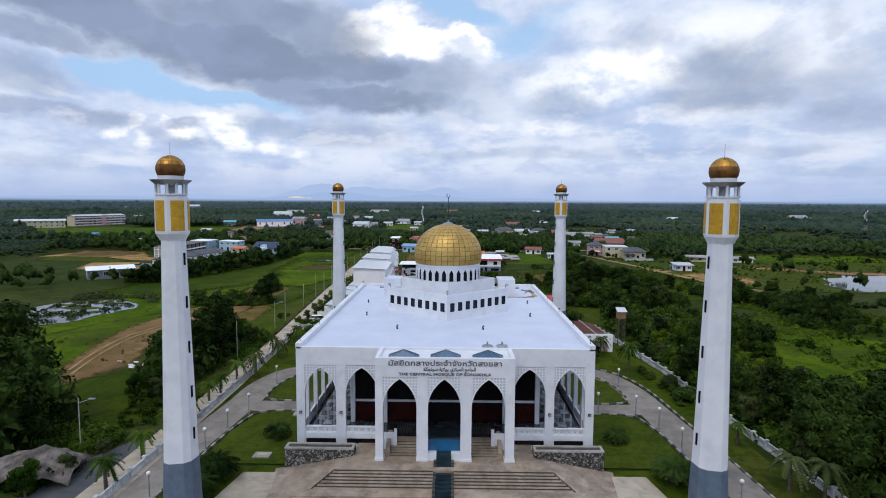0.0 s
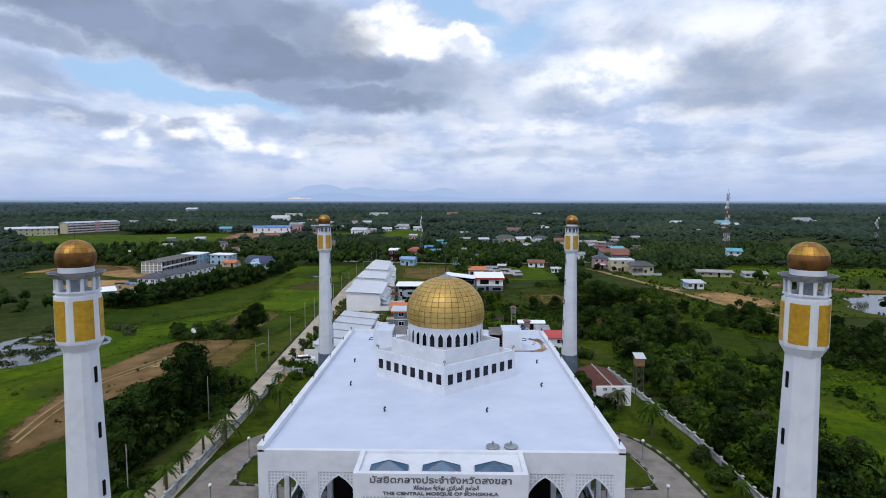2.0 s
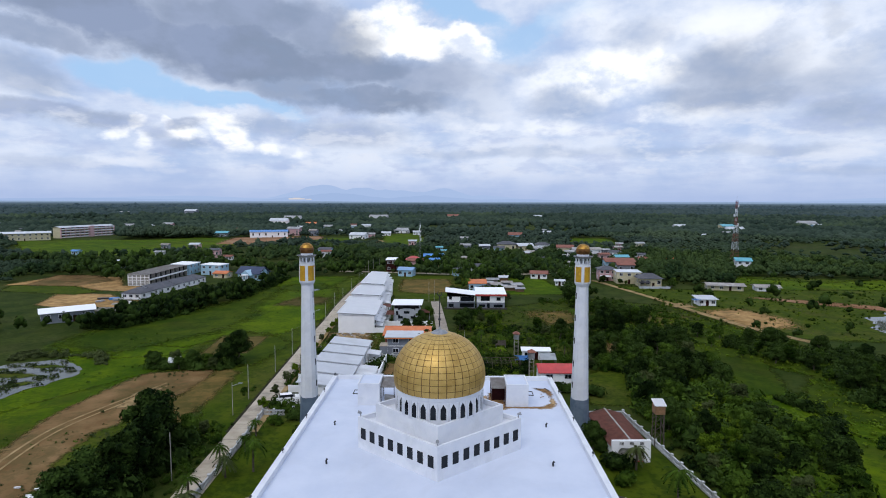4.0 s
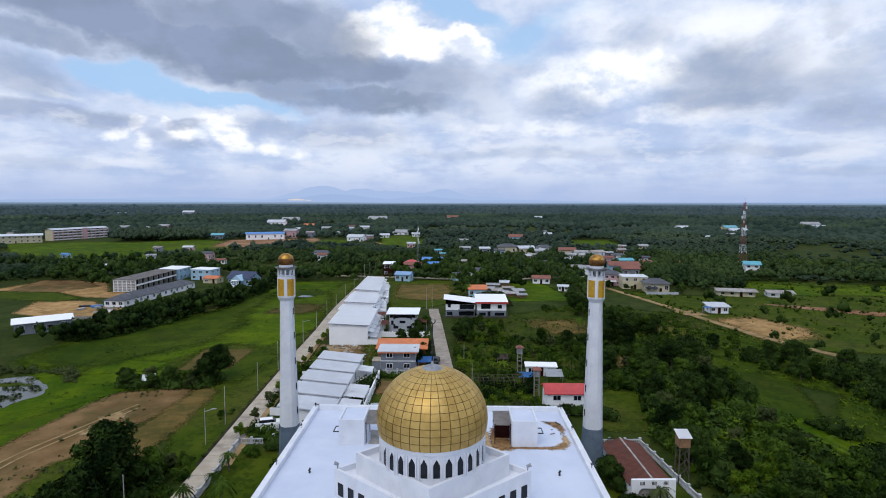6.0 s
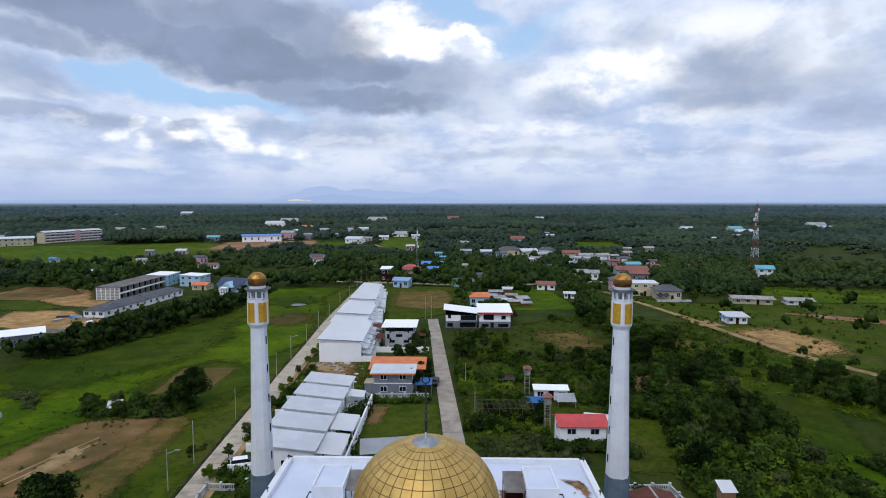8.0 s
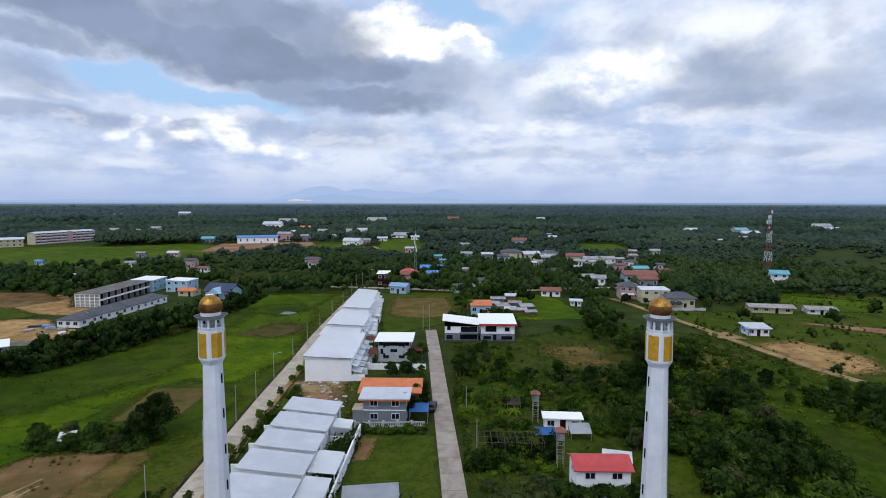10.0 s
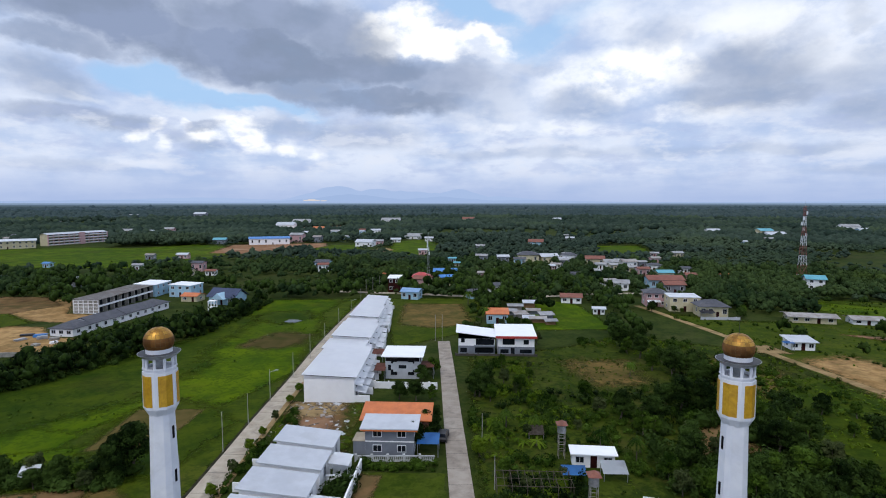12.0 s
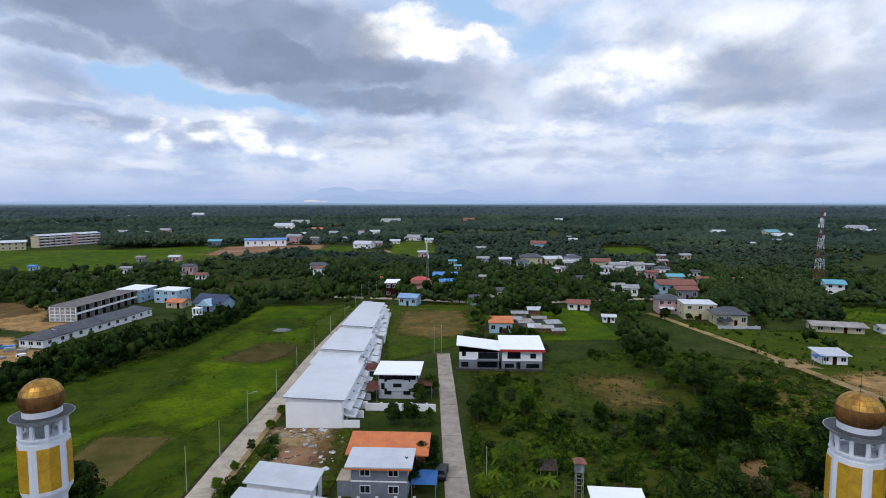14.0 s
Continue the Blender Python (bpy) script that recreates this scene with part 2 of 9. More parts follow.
MAT["gold_tarnish"] = material("tarnished_copper_tile", (0.15, 0.062, 0.018), (0.30, 0.135, 0.035), 1.5, 0.5, 0.7, objects=0.7, stain=(0.10, 0.045, 0.02), stain_scale=0.8, stain_amount=0.5, gloss_noise=0.08)
MAT["gold_panel"] = material("golden_mosaic", (0.46, 0.245, 0.008), (0.64, 0.37, 0.02), 3.0, 0.5, 0.15, bump=0.3, bump_scale=6, stain=(0.34, 0.16, 0.01), stain_scale=1.5)
MAT["glass_dark"] = material("dark_glass", (0.005, 0.007, 0.010), (0.014, 0.017, 0.022), 0.8, 0.12, spec=0.22)
# near-black paint stands for unlit depth behind openings and under eaves
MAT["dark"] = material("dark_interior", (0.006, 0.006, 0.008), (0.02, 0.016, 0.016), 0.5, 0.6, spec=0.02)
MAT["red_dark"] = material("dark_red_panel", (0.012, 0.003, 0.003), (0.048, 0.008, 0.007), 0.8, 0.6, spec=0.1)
MAT["metal_dark"] = material("dark_metal", (0.02, 0.02, 0.022), (0.05, 0.05, 0.055), 2.0, 0.5, 0.4)
MAT["metal_grey"] = material("galvanised_steel", (0.25, 0.26, 0.27), (0.42, 0.43, 0.45), 2.0, 0.45, 0.6)
MAT["tile_dark"] = material("dark_polished_tile", (0.008, 0.011, 0.015), (0.06, 0.07, 0.085), 1.1, 0.05)
MAT["tile_pale"] = material("pale_polished_tile", (0.09, 0.10, 0.12), (0.34, 0.37, 0.41), 0.9, 0.10)
MAT["paving"] = material("beige_paving", (0.26, 0.20, 0.145), (0.44, 0.355, 0.275), 0.6, 0.75, mottle=(0.10, 0.078, 0.058), mottle_scale=0.8, mottle_amount=0.45, stain=(0.17, 0.105, 0.065), stain_scale=0.35, bump=0.15)
MAT["concrete"] = material("pale_concrete", (0.37, 0.305, 0.225), (0.51, 0.44, 0.34), 0.5, 0.8, stain=(0.15, 0.13, 0.11), stain_scale=0.25, stain_amount=0.6, bump=0.2)
MAT["lane"] = material("worn_concrete", (0.26, 0.215, 0.17), (0.39, 0.335, 0.275), 0.5, 0.8, stain=(0.16, 0.13, 0.105), stain_scale=0.3, stain_amount=0.55, bump=0.2)
MAT["ditch"] = material("dark_ditch", (0.015, 0.014, 0.010), (0.05, 0.046, 0.032), 0.6, 0.9, spec=0.05)
MAT["drive"] = material("grey_drive", (0.18, 0.155, 0.13), (0.275, 0.24, 0.205), 0.5, 0.8, stain=(0.11, 0.10, 0.085), stain_scale=0.22, stain_amount=0.6, bump=0.2)
MAT["asphalt"] = material("asphalt", (0.045, 0.048, 0.055), (0.08, 0.082, 0.09), 0.7, 0.8, stain=(0.10, 0.10, 0.10), bump=0.2)
MAT["kerb"] = material("kerb_concrete", (0.22, 0.21, 0.19), (0.42, 0.40, 0.37), 1.2, 0.8)
MAT["kerb_dark"] = material("kerb_dark", (0.04, 0.035, 0.03), (0.08, 0.07, 0.06), 1.2, 0.8)
MAT["water"] = material("pond_water", (0.07, 0.075, 0.06), (0.15, 0.155, 0.13), 0.12, 0.10, bump=0.03, bump_scale=1.0)
MAT["pool"] = material("blue_pool", (0.008, 0.07, 0.17), (0.015, 0.13, 0.28), 0.6, 0.12)
MAT["channel"] = material("dark_channel", (0.006, 0.012, 0.016), (0.02, 0.04, 0.05), 0.8, 0.15)
MAT["skylight_blue"] = material("blue_skylight", (0.005, 0.055, 0.13), (0.012, 0.11, 0.24), 0.8, 0.25)
MAT["skylight_grey"] = material("grey_skylight", (0.035, 0.055, 0.075), (0.06, 0.085, 0.11), 0.8, 0.4)
def rubble(name):
    """Irregular stones with dark joints."""
    m = bpy.data.materials.new(name)
    m.use_nodes = True
    n = Net(m.node_tree)
    shader = n.node("ShaderNodeBsdfPrincipled")
    shader.inputs["Roughness"].default_value = 0.85
    n.put(n.node("ShaderNodeOutputMaterial").inputs["Surface"], shader.outputs[0])
    place = n.node("ShaderNodeNewGeometry").outputs["Position"]
    cells, joints = n.node("ShaderNodeTexVoronoi"), n.node("ShaderNodeTexVoronoi")
    joints.feature = "DISTANCE_TO_EDGE"
    for v in (cells, joints):
        n.put(v.inputs["Vector"], n.vmath("ADD", place, n.vmath("SCALE", n.noise(place, 2.0, 3.0, color=True), scale=0.25)))
        v.inputs["Scale"].default_value = 5.6
    tone = n.split(cells.outputs["Color"])[0]
    col = n.mix(n.math("MULTIPLY", tone, tone), (0.035, 0.032, 0.030), (0.42, 0.39, 0.35))
    gap = n.step(joints.outputs["Distance"], 0.02, 0.09)
    n.put(shader.inputs["Base Color"], n.mix(gap, (0.012, 0.011, 0.010), col))
    b = n.node("ShaderNodeBump")
    b.inputs["Distance"].default_value = 0.08
    n.put(b.inputs["Height"], gap)
    n.put(shader.inputs["Normal"], b.outputs[0])
    return m


MAT["stone"] = rubble("rubble_stone")
MAT["ground"] = material("rough_ground", (0.022, 0.038, 0.006), (0.052, 0.066, 0.012), 0.12, 0.95, stain=(0.06, 0.054, 0.022), stain_scale=0.022, stain_amount=0.55, bump=0.6, bump_scale=1.5, spec=0.05, mottle=(0.012, 0.030, 0.003), mottle_scale=0.7)
MAT["lawn"] = material("mown_lawn", (0.036, 0.058, 0.004), (0.070, 0.092, 0.009), 0.5, 0.95, stain=(0.058, 0.068, 0.014), stain_scale=0.20, stain_amount=0.5, bump=0.5, bump_scale=8, spec=0.05, mottle=(0.016, 0.036, 0.003), mottle_scale=1.6, mottle_amount=0.5)
MAT["field"] = material("bright_field", (0.030, 0.070, 0.001), (0.100, 0.146, 0.002), 0.11, 0.95, stain=(0.048, 0.048, 0.008), stain_scale=0.034, stain_amount=0.7, bump=0.6, bump_scale=3, spec=0.05, mottle=(0.020, 0.050, 0.002), mottle_scale=0.9, mottle_amount=0.6)
MAT["pasture"] = material("dull_pasture", (0.033, 0.058, 0.002), (0.070, 0.092, 0.006), 0.16, 0.95, stain=(0.088, 0.074, 0.022), stain_scale=0.045, stain_amount=0.45, bump=0.6, bump_scale=3, spec=0.05, mottle=(0.016, 0.036, 0.003), mottle_scale=0.9, mottle_amount=0.65)
MAT["dirt"] = material("bare_earth", (0.125, 0.072, 0.028), (0.265, 0.162, 0.076), 0.25, 0.95, stain=(0.045, 0.052, 0.013), stain_scale=0.09, stain_amount=0.6, bump=0.5, bump_scale=3, spec=0.05, mottle=(0.050, 0.050, 0.014), mottle_scale=0.5, mottle_amount=0.5)
MAT["dry"] = material("dry_grass", (0.088, 0.068, 0.018), (0.190, 0.122, 0.040), 0.2, 0.95, stain=(0.045, 0.070, 0.010), stain_scale=0.05, stain_amount=0.7, bump=0.5, bump_scale=3, spec=0.05, mottle=(0.040, 0.050, 0.012), mottle_scale=0.6, mottle_amount=0.5)
MAT["sand"] = material("pale_sand", (0.22, 0.145, 0.065), (0.40, 0.285, 0.145), 0.3, 0.95, stain=(0.06, 0.062, 0.02), stain_scale=0.08, stain_amount=0.6, bump=0.5, bump_scale=3, spec=0.05)
MAT["site_sand"] = material("orange_building_sand", (0.26, 0.150, 0.055), (0.50, 0.315, 0.135), 0.22, 0.95, stain=(0.12, 0.085, 0.035), stain_scale=0.10, stain_amount=0.6, bump=0.6, bump_scale=2, spec=0.05, mottle=(0.16, 0.095, 0.04), mottle_scale=0.5, mottle_amount=0.5)
MAT["mown"] = material("brown_mown_grass", (0.062, 0.056, 0.012), (0.128, 0.092, 0.032), 0.2, 0.95, stain=(0.040, 0.052, 0.008), stain_scale=0.08, stain_amount=0.6, bump=0.5, bump_scale=3, spec=0.05)
# darkened grass: shade lying over the field is put into this green
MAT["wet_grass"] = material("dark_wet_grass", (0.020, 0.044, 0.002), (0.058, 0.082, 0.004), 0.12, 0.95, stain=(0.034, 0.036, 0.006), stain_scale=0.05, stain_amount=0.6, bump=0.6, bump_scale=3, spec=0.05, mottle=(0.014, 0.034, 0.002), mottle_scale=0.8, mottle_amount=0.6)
MAT["waste"] = material("weedy_waste_ground", (0.026, 0.046, 0.003), (0.062, 0.078, 0.008), 0.3, 0.95, stain=(0.080, 0.060, 0.022), stain_scale=0.12, stain_amount=0.5, bump=0.7, bump_scale=3, spec=0.05, mottle=(0.012, 0.028, 0.003), mottle_scale=0.8, mottle_amount=0.75)
MAT["mud"] = material("dark_mud", (0.046, 0.044, 0.008), (0.098, 0.070, 0.026), 0.25, 0.95, stain=(0.030, 0.045, 0.006), stain_scale=0.10, stain_amount=0.6, bump=0.5, bump_scale=3, spec=0.05)
MAT["red_earth"] = material("red_earth", (0.18, 0.085, 0.042), (0.32, 0.18, 0.1), 0.12, 0.95, stain=(0.40, 0.30, 0.20), stain_scale=0.03, bump=0.4, spec=0.05)
# dark ends kept very low: shade under the leaves is partly in the colour
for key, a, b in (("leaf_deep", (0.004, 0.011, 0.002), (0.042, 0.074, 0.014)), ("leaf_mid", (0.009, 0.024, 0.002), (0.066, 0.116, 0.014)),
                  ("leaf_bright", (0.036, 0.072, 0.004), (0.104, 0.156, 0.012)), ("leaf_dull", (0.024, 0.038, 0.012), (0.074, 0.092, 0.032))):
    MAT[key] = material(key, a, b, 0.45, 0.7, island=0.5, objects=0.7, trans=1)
MAT["woods_near"] = material("village_woods", (0.011, 0.026, 0.010), (0.052, 0.082, 0.026), 0.05, 0.8, island=0.45, stain=(0.070, 0.104, 0.020), stain_scale=0.016, stain_amount=0.6, trans=1)
MAT["woods_even"] = material("plantation_canopy", (0.026, 0.045, 0.028), (0.047, 0.070, 0.040), 0.05, 0.85, island=0.3, stain=(0.056, 0.084, 0.034), stain_scale=0.012, stain_amount=0.5, trans=1)
# bluer and paler with distance: air haze mixed into these leaf colours
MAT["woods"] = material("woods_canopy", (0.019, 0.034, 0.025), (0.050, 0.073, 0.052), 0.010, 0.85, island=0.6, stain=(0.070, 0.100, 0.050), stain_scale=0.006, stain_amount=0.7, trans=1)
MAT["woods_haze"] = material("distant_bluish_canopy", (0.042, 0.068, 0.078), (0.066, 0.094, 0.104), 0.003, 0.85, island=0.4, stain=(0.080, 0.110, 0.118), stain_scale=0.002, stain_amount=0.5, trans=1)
MAT["woods_thin_haze"] = material("pale_woods_canopy", (0.034, 0.056, 0.056), (0.060, 0.085, 0.084), 0.004, 0.85, island=0.5, stain=(0.080, 0.106, 0.086), stain_scale=0.003, stain_amount=0.6, trans=1)
MAT["bark"] = material("bark", (0.05, 0.038, 0.028), (0.13, 0.105, 0.08), 3.0, 0.9, bump=0.5)
MAT["sheet_white"] = material("white_sheet_roof", (0.89, 0.90, 0.93), (0.94, 0.95, 0.97), 0.4, 0.5, stain=(0.76, 0.77, 0.80), stain_scale=0.25, stain_amount=0.25)
MAT["sheet_grey"] = material("pale_grey_sheet_roof", (0.55, 0.58, 0.62), (0.68, 0.70, 0.73), 0.4, 0.4, stain=(0.33, 0.33, 0.34), stain_scale=0.3, stain_amount=0.4)
MAT["sheet_old"] = material("old_grey_sheet", (0.22, 0.225, 0.235), (0.42, 0.42, 0.43), 0.5, 0.6, stain=(0.20, 0.15, 0.12), stain_scale=0.4, stain_amount=0.5)
MAT["sheet_pale"] = material("weathered_pale_sheet", (0.47, 0.49, 0.53), (0.58, 0.60, 0.64), 0.35, 0.5, stain=(0.44, 0.45, 0.47), stain_scale=0.3, stain_amount=0.5)
MAT["wall_white"] = material("white_render", (0.86, 0.86, 0.88), (0.92, 0.92, 0.93), 0.5, 0.75, stain=(0.72, 0.71, 0.70), stain_scale=0.4, stain_amount=0.2)
# greyed by wear, and darkened for the tree shade over the wall
MAT["wall_old"] = material("weathered_white_render", (0.40, 0.41, 0.42), (0.62, 0.63, 0.64), 0.9, 0.85, stain=(0.16, 0.16, 0.14), stain_scale=0.5, stain_amount=0.6)
MAT["wall_pale_grey"] = material("pale_grey_render", (0.40, 0.42, 0.46), (0.52, 0.54, 0.58), 0.5, 0.75, stain=(0.34, 0.35, 0.37), stain_amount=0.3)
MAT["wall_grey"] = material("slate_grey_render", (0.15, 0.165, 0.20), (0.21, 0.23, 0.27), 0.5, 0.75, stain=(0.25, 0.26, 0.28), stain_amount=0.3)
MAT["wall_cream"] = material("cream_render", (0.50, 0.44, 0.28), (0.62, 0.56, 0.38), 0.5, 0.75, stain=(0.36, 0.32, 0.22), stain_amount=0.3)
MAT["wall_pink"] = material("pink_render", (0.52, 0.30, 0.31), (0.62, 0.40, 0.40), 0.5, 0.75, stain=(0.36, 0.25, 0.24), stain_amount=0.3)
MAT["wall_blue"] = material("light_blue_render", (0.30, 0.50, 0.64), (0.42, 0.61, 0.74), 0.5, 0.75, stain=(0.4, 0.5, 0.55), stain_amount=0.3)
MAT["roof_red"] = material("red_sheet_roof", (0.46, 0.045, 0.045), (0.60, 0.075, 0.07), 0.6, 0.45, stain=(0.35, 0.10, 0.09), stain_amount=0.4)
MAT["roof_orange"] = material("orange_tile_roof", (0.52, 0.135, 0.035), (0.68, 0.20, 0.055), 0.6, 0.5, stain=(0.38, 0.11, 0.04), stain_amount=0.4)
MAT["roof_brown"] = material("red_brown_tile_roof", (0.18, 0.058, 0.038), (0.28, 0.105, 0.07), 1.2, 0.7, stain=(0.11, 0.06, 0.045), stain_amount=0.5)
MAT["roof_dark"] = material("dark_slate_roof", (0.045, 0.047, 0.058), (0.085, 0.085, 0.10), 1.0, 0.6, stain=(0.13, 0.12, 0.12), stain_amount=0.4)
MAT["roof_blue"] = material("blue_sheet_roof", (0.03, 0.16, 0.46), (0.06, 0.25, 0.60), 0.6, 0.4, stain=(0.12, 0.25, 0.45), stain_amount=0.4)
MAT["roof_pale_blue"] = material("faded_blue_sheet_roof", (0.14, 0.27, 0.48), (0.24, 0.38, 0.58), 0.6, 0.45, stain=(0.30, 0.40, 0.50), stain_amount=0.4)
MAT["roof_teal"] = material("teal_sheet_roof", (0.07, 0.30, 0.38), (0.13, 0.42, 0.50), 0.6, 0.4)
MAT["roof_navy"] = material("navy_tile_roof", (0.018, 0.03, 0.075), (0.035, 0.05, 0.11), 0.8, 0.5)
MAT["roof_rust"] = material("rusty_sheet_roof", (0.22, 0.19, 0.17), (0.42, 0.40, 0.38), 0.6, 0.6, stain=(0.16, 0.09, 0.06), stain_amount=0.6)
MAT["rust"] = material("rust_stain", (0.30, 0.17, 0.06), (0.55, 0.38, 0.18), 1.5, 0.8)
MAT["rust_dark"] = material("dark_rust", (0.13, 0.060, 0.018), (0.34, 0.19, 0.07), 1.8, 0.85, stain=(0.07, 0.04, 0.02), stain_scale=1.2)
SOFT = {"field": 0.5, "pasture": 0.5, "dirt": 0.6, "dry": 0.5, "sand": 0.6, "site_sand": 0.6, "red_earth": 0.3, "mud": 0.3, "waste": 0.5, "mown": 0.5, "wet_grass": 0.3, "rust": 1.6, "rust_dark": 1.6}
for key, grain in SOFT.items():   # loose cover that breaks up towards its rim
    n = Net(MAT[key].node_tree, False)
    place = n.node("ShaderNodeNewGeometry").outputs["Position"]
    cover = n.node("ShaderNodeAttribute")
    cover.attribute_name = "cover"
    chance = n.math("ADD", n.math("MULTIPLY", n.noise(place, grain, 5.0, 0.6), 0.65), n.math("MULTIPLY", n.noise(place, grain * 4.5, 4.0, 0.6), 0.35))
    alpha = n.step(n.math("ADD", n.math("MULTIPLY", cover.outputs["Fac"], 1.25), n.math("MULTIPLY", n.math("SUBTRACT", chance, 0.5), 1.7)), 0.22, 0.98)
    n.put(next(q for q in n.t.nodes if q.type == "BSDF_PRINCIPLED").inputs["Alpha"], alpha)
MAT["wood"] = material("brown_boards", (0.20, 0.105, 0.05), (0.32, 0.18, 0.09), 2.0, 0.8, stain=(0.10, 0.06, 0.035), stain_scale=1.0)
MAT["letter"] = material("dark_lettering", (0.085, 0.085, 0.095), (0.15, 0.15, 0.165), 2.0, 0.5)
MAT["mast_red"] = material("faded_red_paint", (0.17, 0.035, 0.03), (0.27, 0.07, 0.06), 1.0, 0.6)
MAT["red_paint"] = material("red_paint", (0.38, 0.03, 0.025), (0.50, 0.06, 0.05), 1.0, 0.5)
MAT["tarp"] = material("worn_grey_tarpaulin", (0.09, 0.07, 0.06), (0.46, 0.40, 0.36), 0.9, 0.8, stain=(0.10, 0.08, 0.065), stain_scale=0.6, bump=0.8, bump_scale=1.5)
MAT["lamp_glass"] = material("white_lamp_globe", (0.75, 0.75, 0.74), (0.82, 0.82, 0.80), 2.0, 0.25)
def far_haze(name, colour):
    """A plain glowing backdrop for far hills, plains and quarry, haze in its colour."""
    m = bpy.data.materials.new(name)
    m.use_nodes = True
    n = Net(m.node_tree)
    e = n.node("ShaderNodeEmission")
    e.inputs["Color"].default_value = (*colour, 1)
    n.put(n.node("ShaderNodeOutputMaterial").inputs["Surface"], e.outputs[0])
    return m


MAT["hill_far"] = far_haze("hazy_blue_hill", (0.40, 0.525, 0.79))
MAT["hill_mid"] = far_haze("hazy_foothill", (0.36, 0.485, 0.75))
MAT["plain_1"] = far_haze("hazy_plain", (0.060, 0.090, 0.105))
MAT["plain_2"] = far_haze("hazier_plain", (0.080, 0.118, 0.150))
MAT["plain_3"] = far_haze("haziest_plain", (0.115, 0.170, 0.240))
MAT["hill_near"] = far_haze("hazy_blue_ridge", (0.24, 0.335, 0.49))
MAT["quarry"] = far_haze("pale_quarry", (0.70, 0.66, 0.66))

# ---------------------------------------------------------------- shaping tools
def part(name, bm, mat, parent=None, label="", smooth=False):
    """Links a bmesh as one mesh object, under a thing or a part of one."""
    me = bpy.data.meshes.new(name)
    bm.to_mesh(me)
    bm.free()
    for m in mat if isinstance(mat, (list, tuple)) else (mat,):
        me.materials.append(MAT[m] if isinstance(m, str) else m)
    if smooth:
        me.polygons.foreach_set("use_smooth", [True] * len(me.polygons))
    if mat in SOFT:
        me.attributes.new("cover", "FLOAT", "POINT").data.foreach_set("value", [1.0] * len(me.vertices))
    ob = new(name, me)
    ob.parent = parent
    if label:
        ob["label"] = label
    return ob


def again(ob, m, parent):
    """Another object on the same mesh."""
    o = new(ob.name.split(".")[0], ob.data)
    o.parent = parent
    o.matrix_basis = m
    return o


def empty(name, m, label, category, group="", kind=""):
    ob = new(name)
    ob.empty_display_size = 0.5
    ob.matrix_basis = m
    return tagged(ob, label, category, group, kind)


def box(bm, x0, x1, y0, y1, z0, z1, mat=0):
    v = [bm.verts.new((x, y, z)) for z in (z0, z1) for x, y in ((x0, y0), (x1, y0), (x1, y1), (x0, y1))]
    for f in ((3, 2, 1, 0), (4, 5, 6, 7), (0, 1, 5, 4), (1, 2, 6, 5), (2, 3, 7, 6), (3, 0, 4, 7)):
        bm.faces.new([v[i] for i in f]).material_index = mat
    return v


def prism(bm, points, z0, z1, mat=0):
    """A straight-sided block on a counter-clockwise outline."""
    lo = [bm.verts.new((x, y, z0)) for x, y in points]
    hi = [bm.verts.new((x, y, z1)) for x, y in points]
    n = len(points)
    bm.faces.new(lo[::-1]).material_index = mat
    bm.faces.new(hi).material_index = mat
    for i in range(n):
        bm.faces.new((lo[i], lo[(i + 1) % n], hi[(i + 1) % n], hi[i])).material_index = mat


def rings(bm, levels, angles, cap=True, cx=0.0, cy=0.0, mat=0):
    """A lofted body: levels of (z, radius), angles in radians anticlockwise."""
    rows = [[bm.verts.new((cx + r * math.cos(a), cy + r * math.sin(a), z)) for a in angles] for z, r in levels]
    n = len(angles)
    for lo, hi in zip(rows, rows[1:]):
        for i in range(n):
            bm.faces.new((lo[i], lo[(i + 1) % n], hi[(i + 1) % n], hi[i])).material_index = mat
    if cap:
        bm.faces.new(rows[0][::-1]).material_index = mat
        bm.faces.new(rows[-1]).material_index = mat
    return rows


def circle(n, phase=0.0):
    return [phase + 2 * math.pi * i / n for i in range(n)]


def rod(bm, p, q, r0, r1=None, n=6, mat=0):
    """A tapered rod between two points."""
    p, q = Vector(p), Vector(q)
    turn = (q - p).to_track_quat("Z", "Y")
    r1 = r0 if r1 is None else r1
    lo = [bm.verts.new(p + turn @ Vector((r0 * math.cos(a), r0 * math.sin(a), 0))) for a in circle(n)]
    hi = [bm.verts.new(q + turn @ Vector((r1 * math.cos(a), r1 * math.sin(a), 0))) for a in circle(n)]
    for i in range(n):
        bm.faces.new((lo[i], lo[(i + 1) % n], hi[(i + 1) % n], hi[i])).material_index = mat
    bm.faces.new(lo[::-1]).material_index = mat
    bm.faces.new(hi).material_index = mat


def ribbon(bm, left, right, z0, z1, mat=0):
    """A slab along two edge lines of equal length."""
    a = [[bm.verts.new((x, y, z)) for x, y in line] for line in (left, right) for z in (z0, z1)]
    ll, lh, rl, rh = a
    for i in range(len(left) - 1):
        for q in ((lh[i], rh[i], rh[i + 1], lh[i + 1]), (ll[i], lh[i], lh[i + 1], ll[i + 1]), (rl[i + 1], rh[i + 1], rh[i], rl[i])):
            bm.faces.new(q).material_index = mat
    bm.faces.new((ll[0], rl[0], rh[0], lh[0]))
    bm.faces.new((ll[-1], lh[-1], rh[-1], rl[-1]))


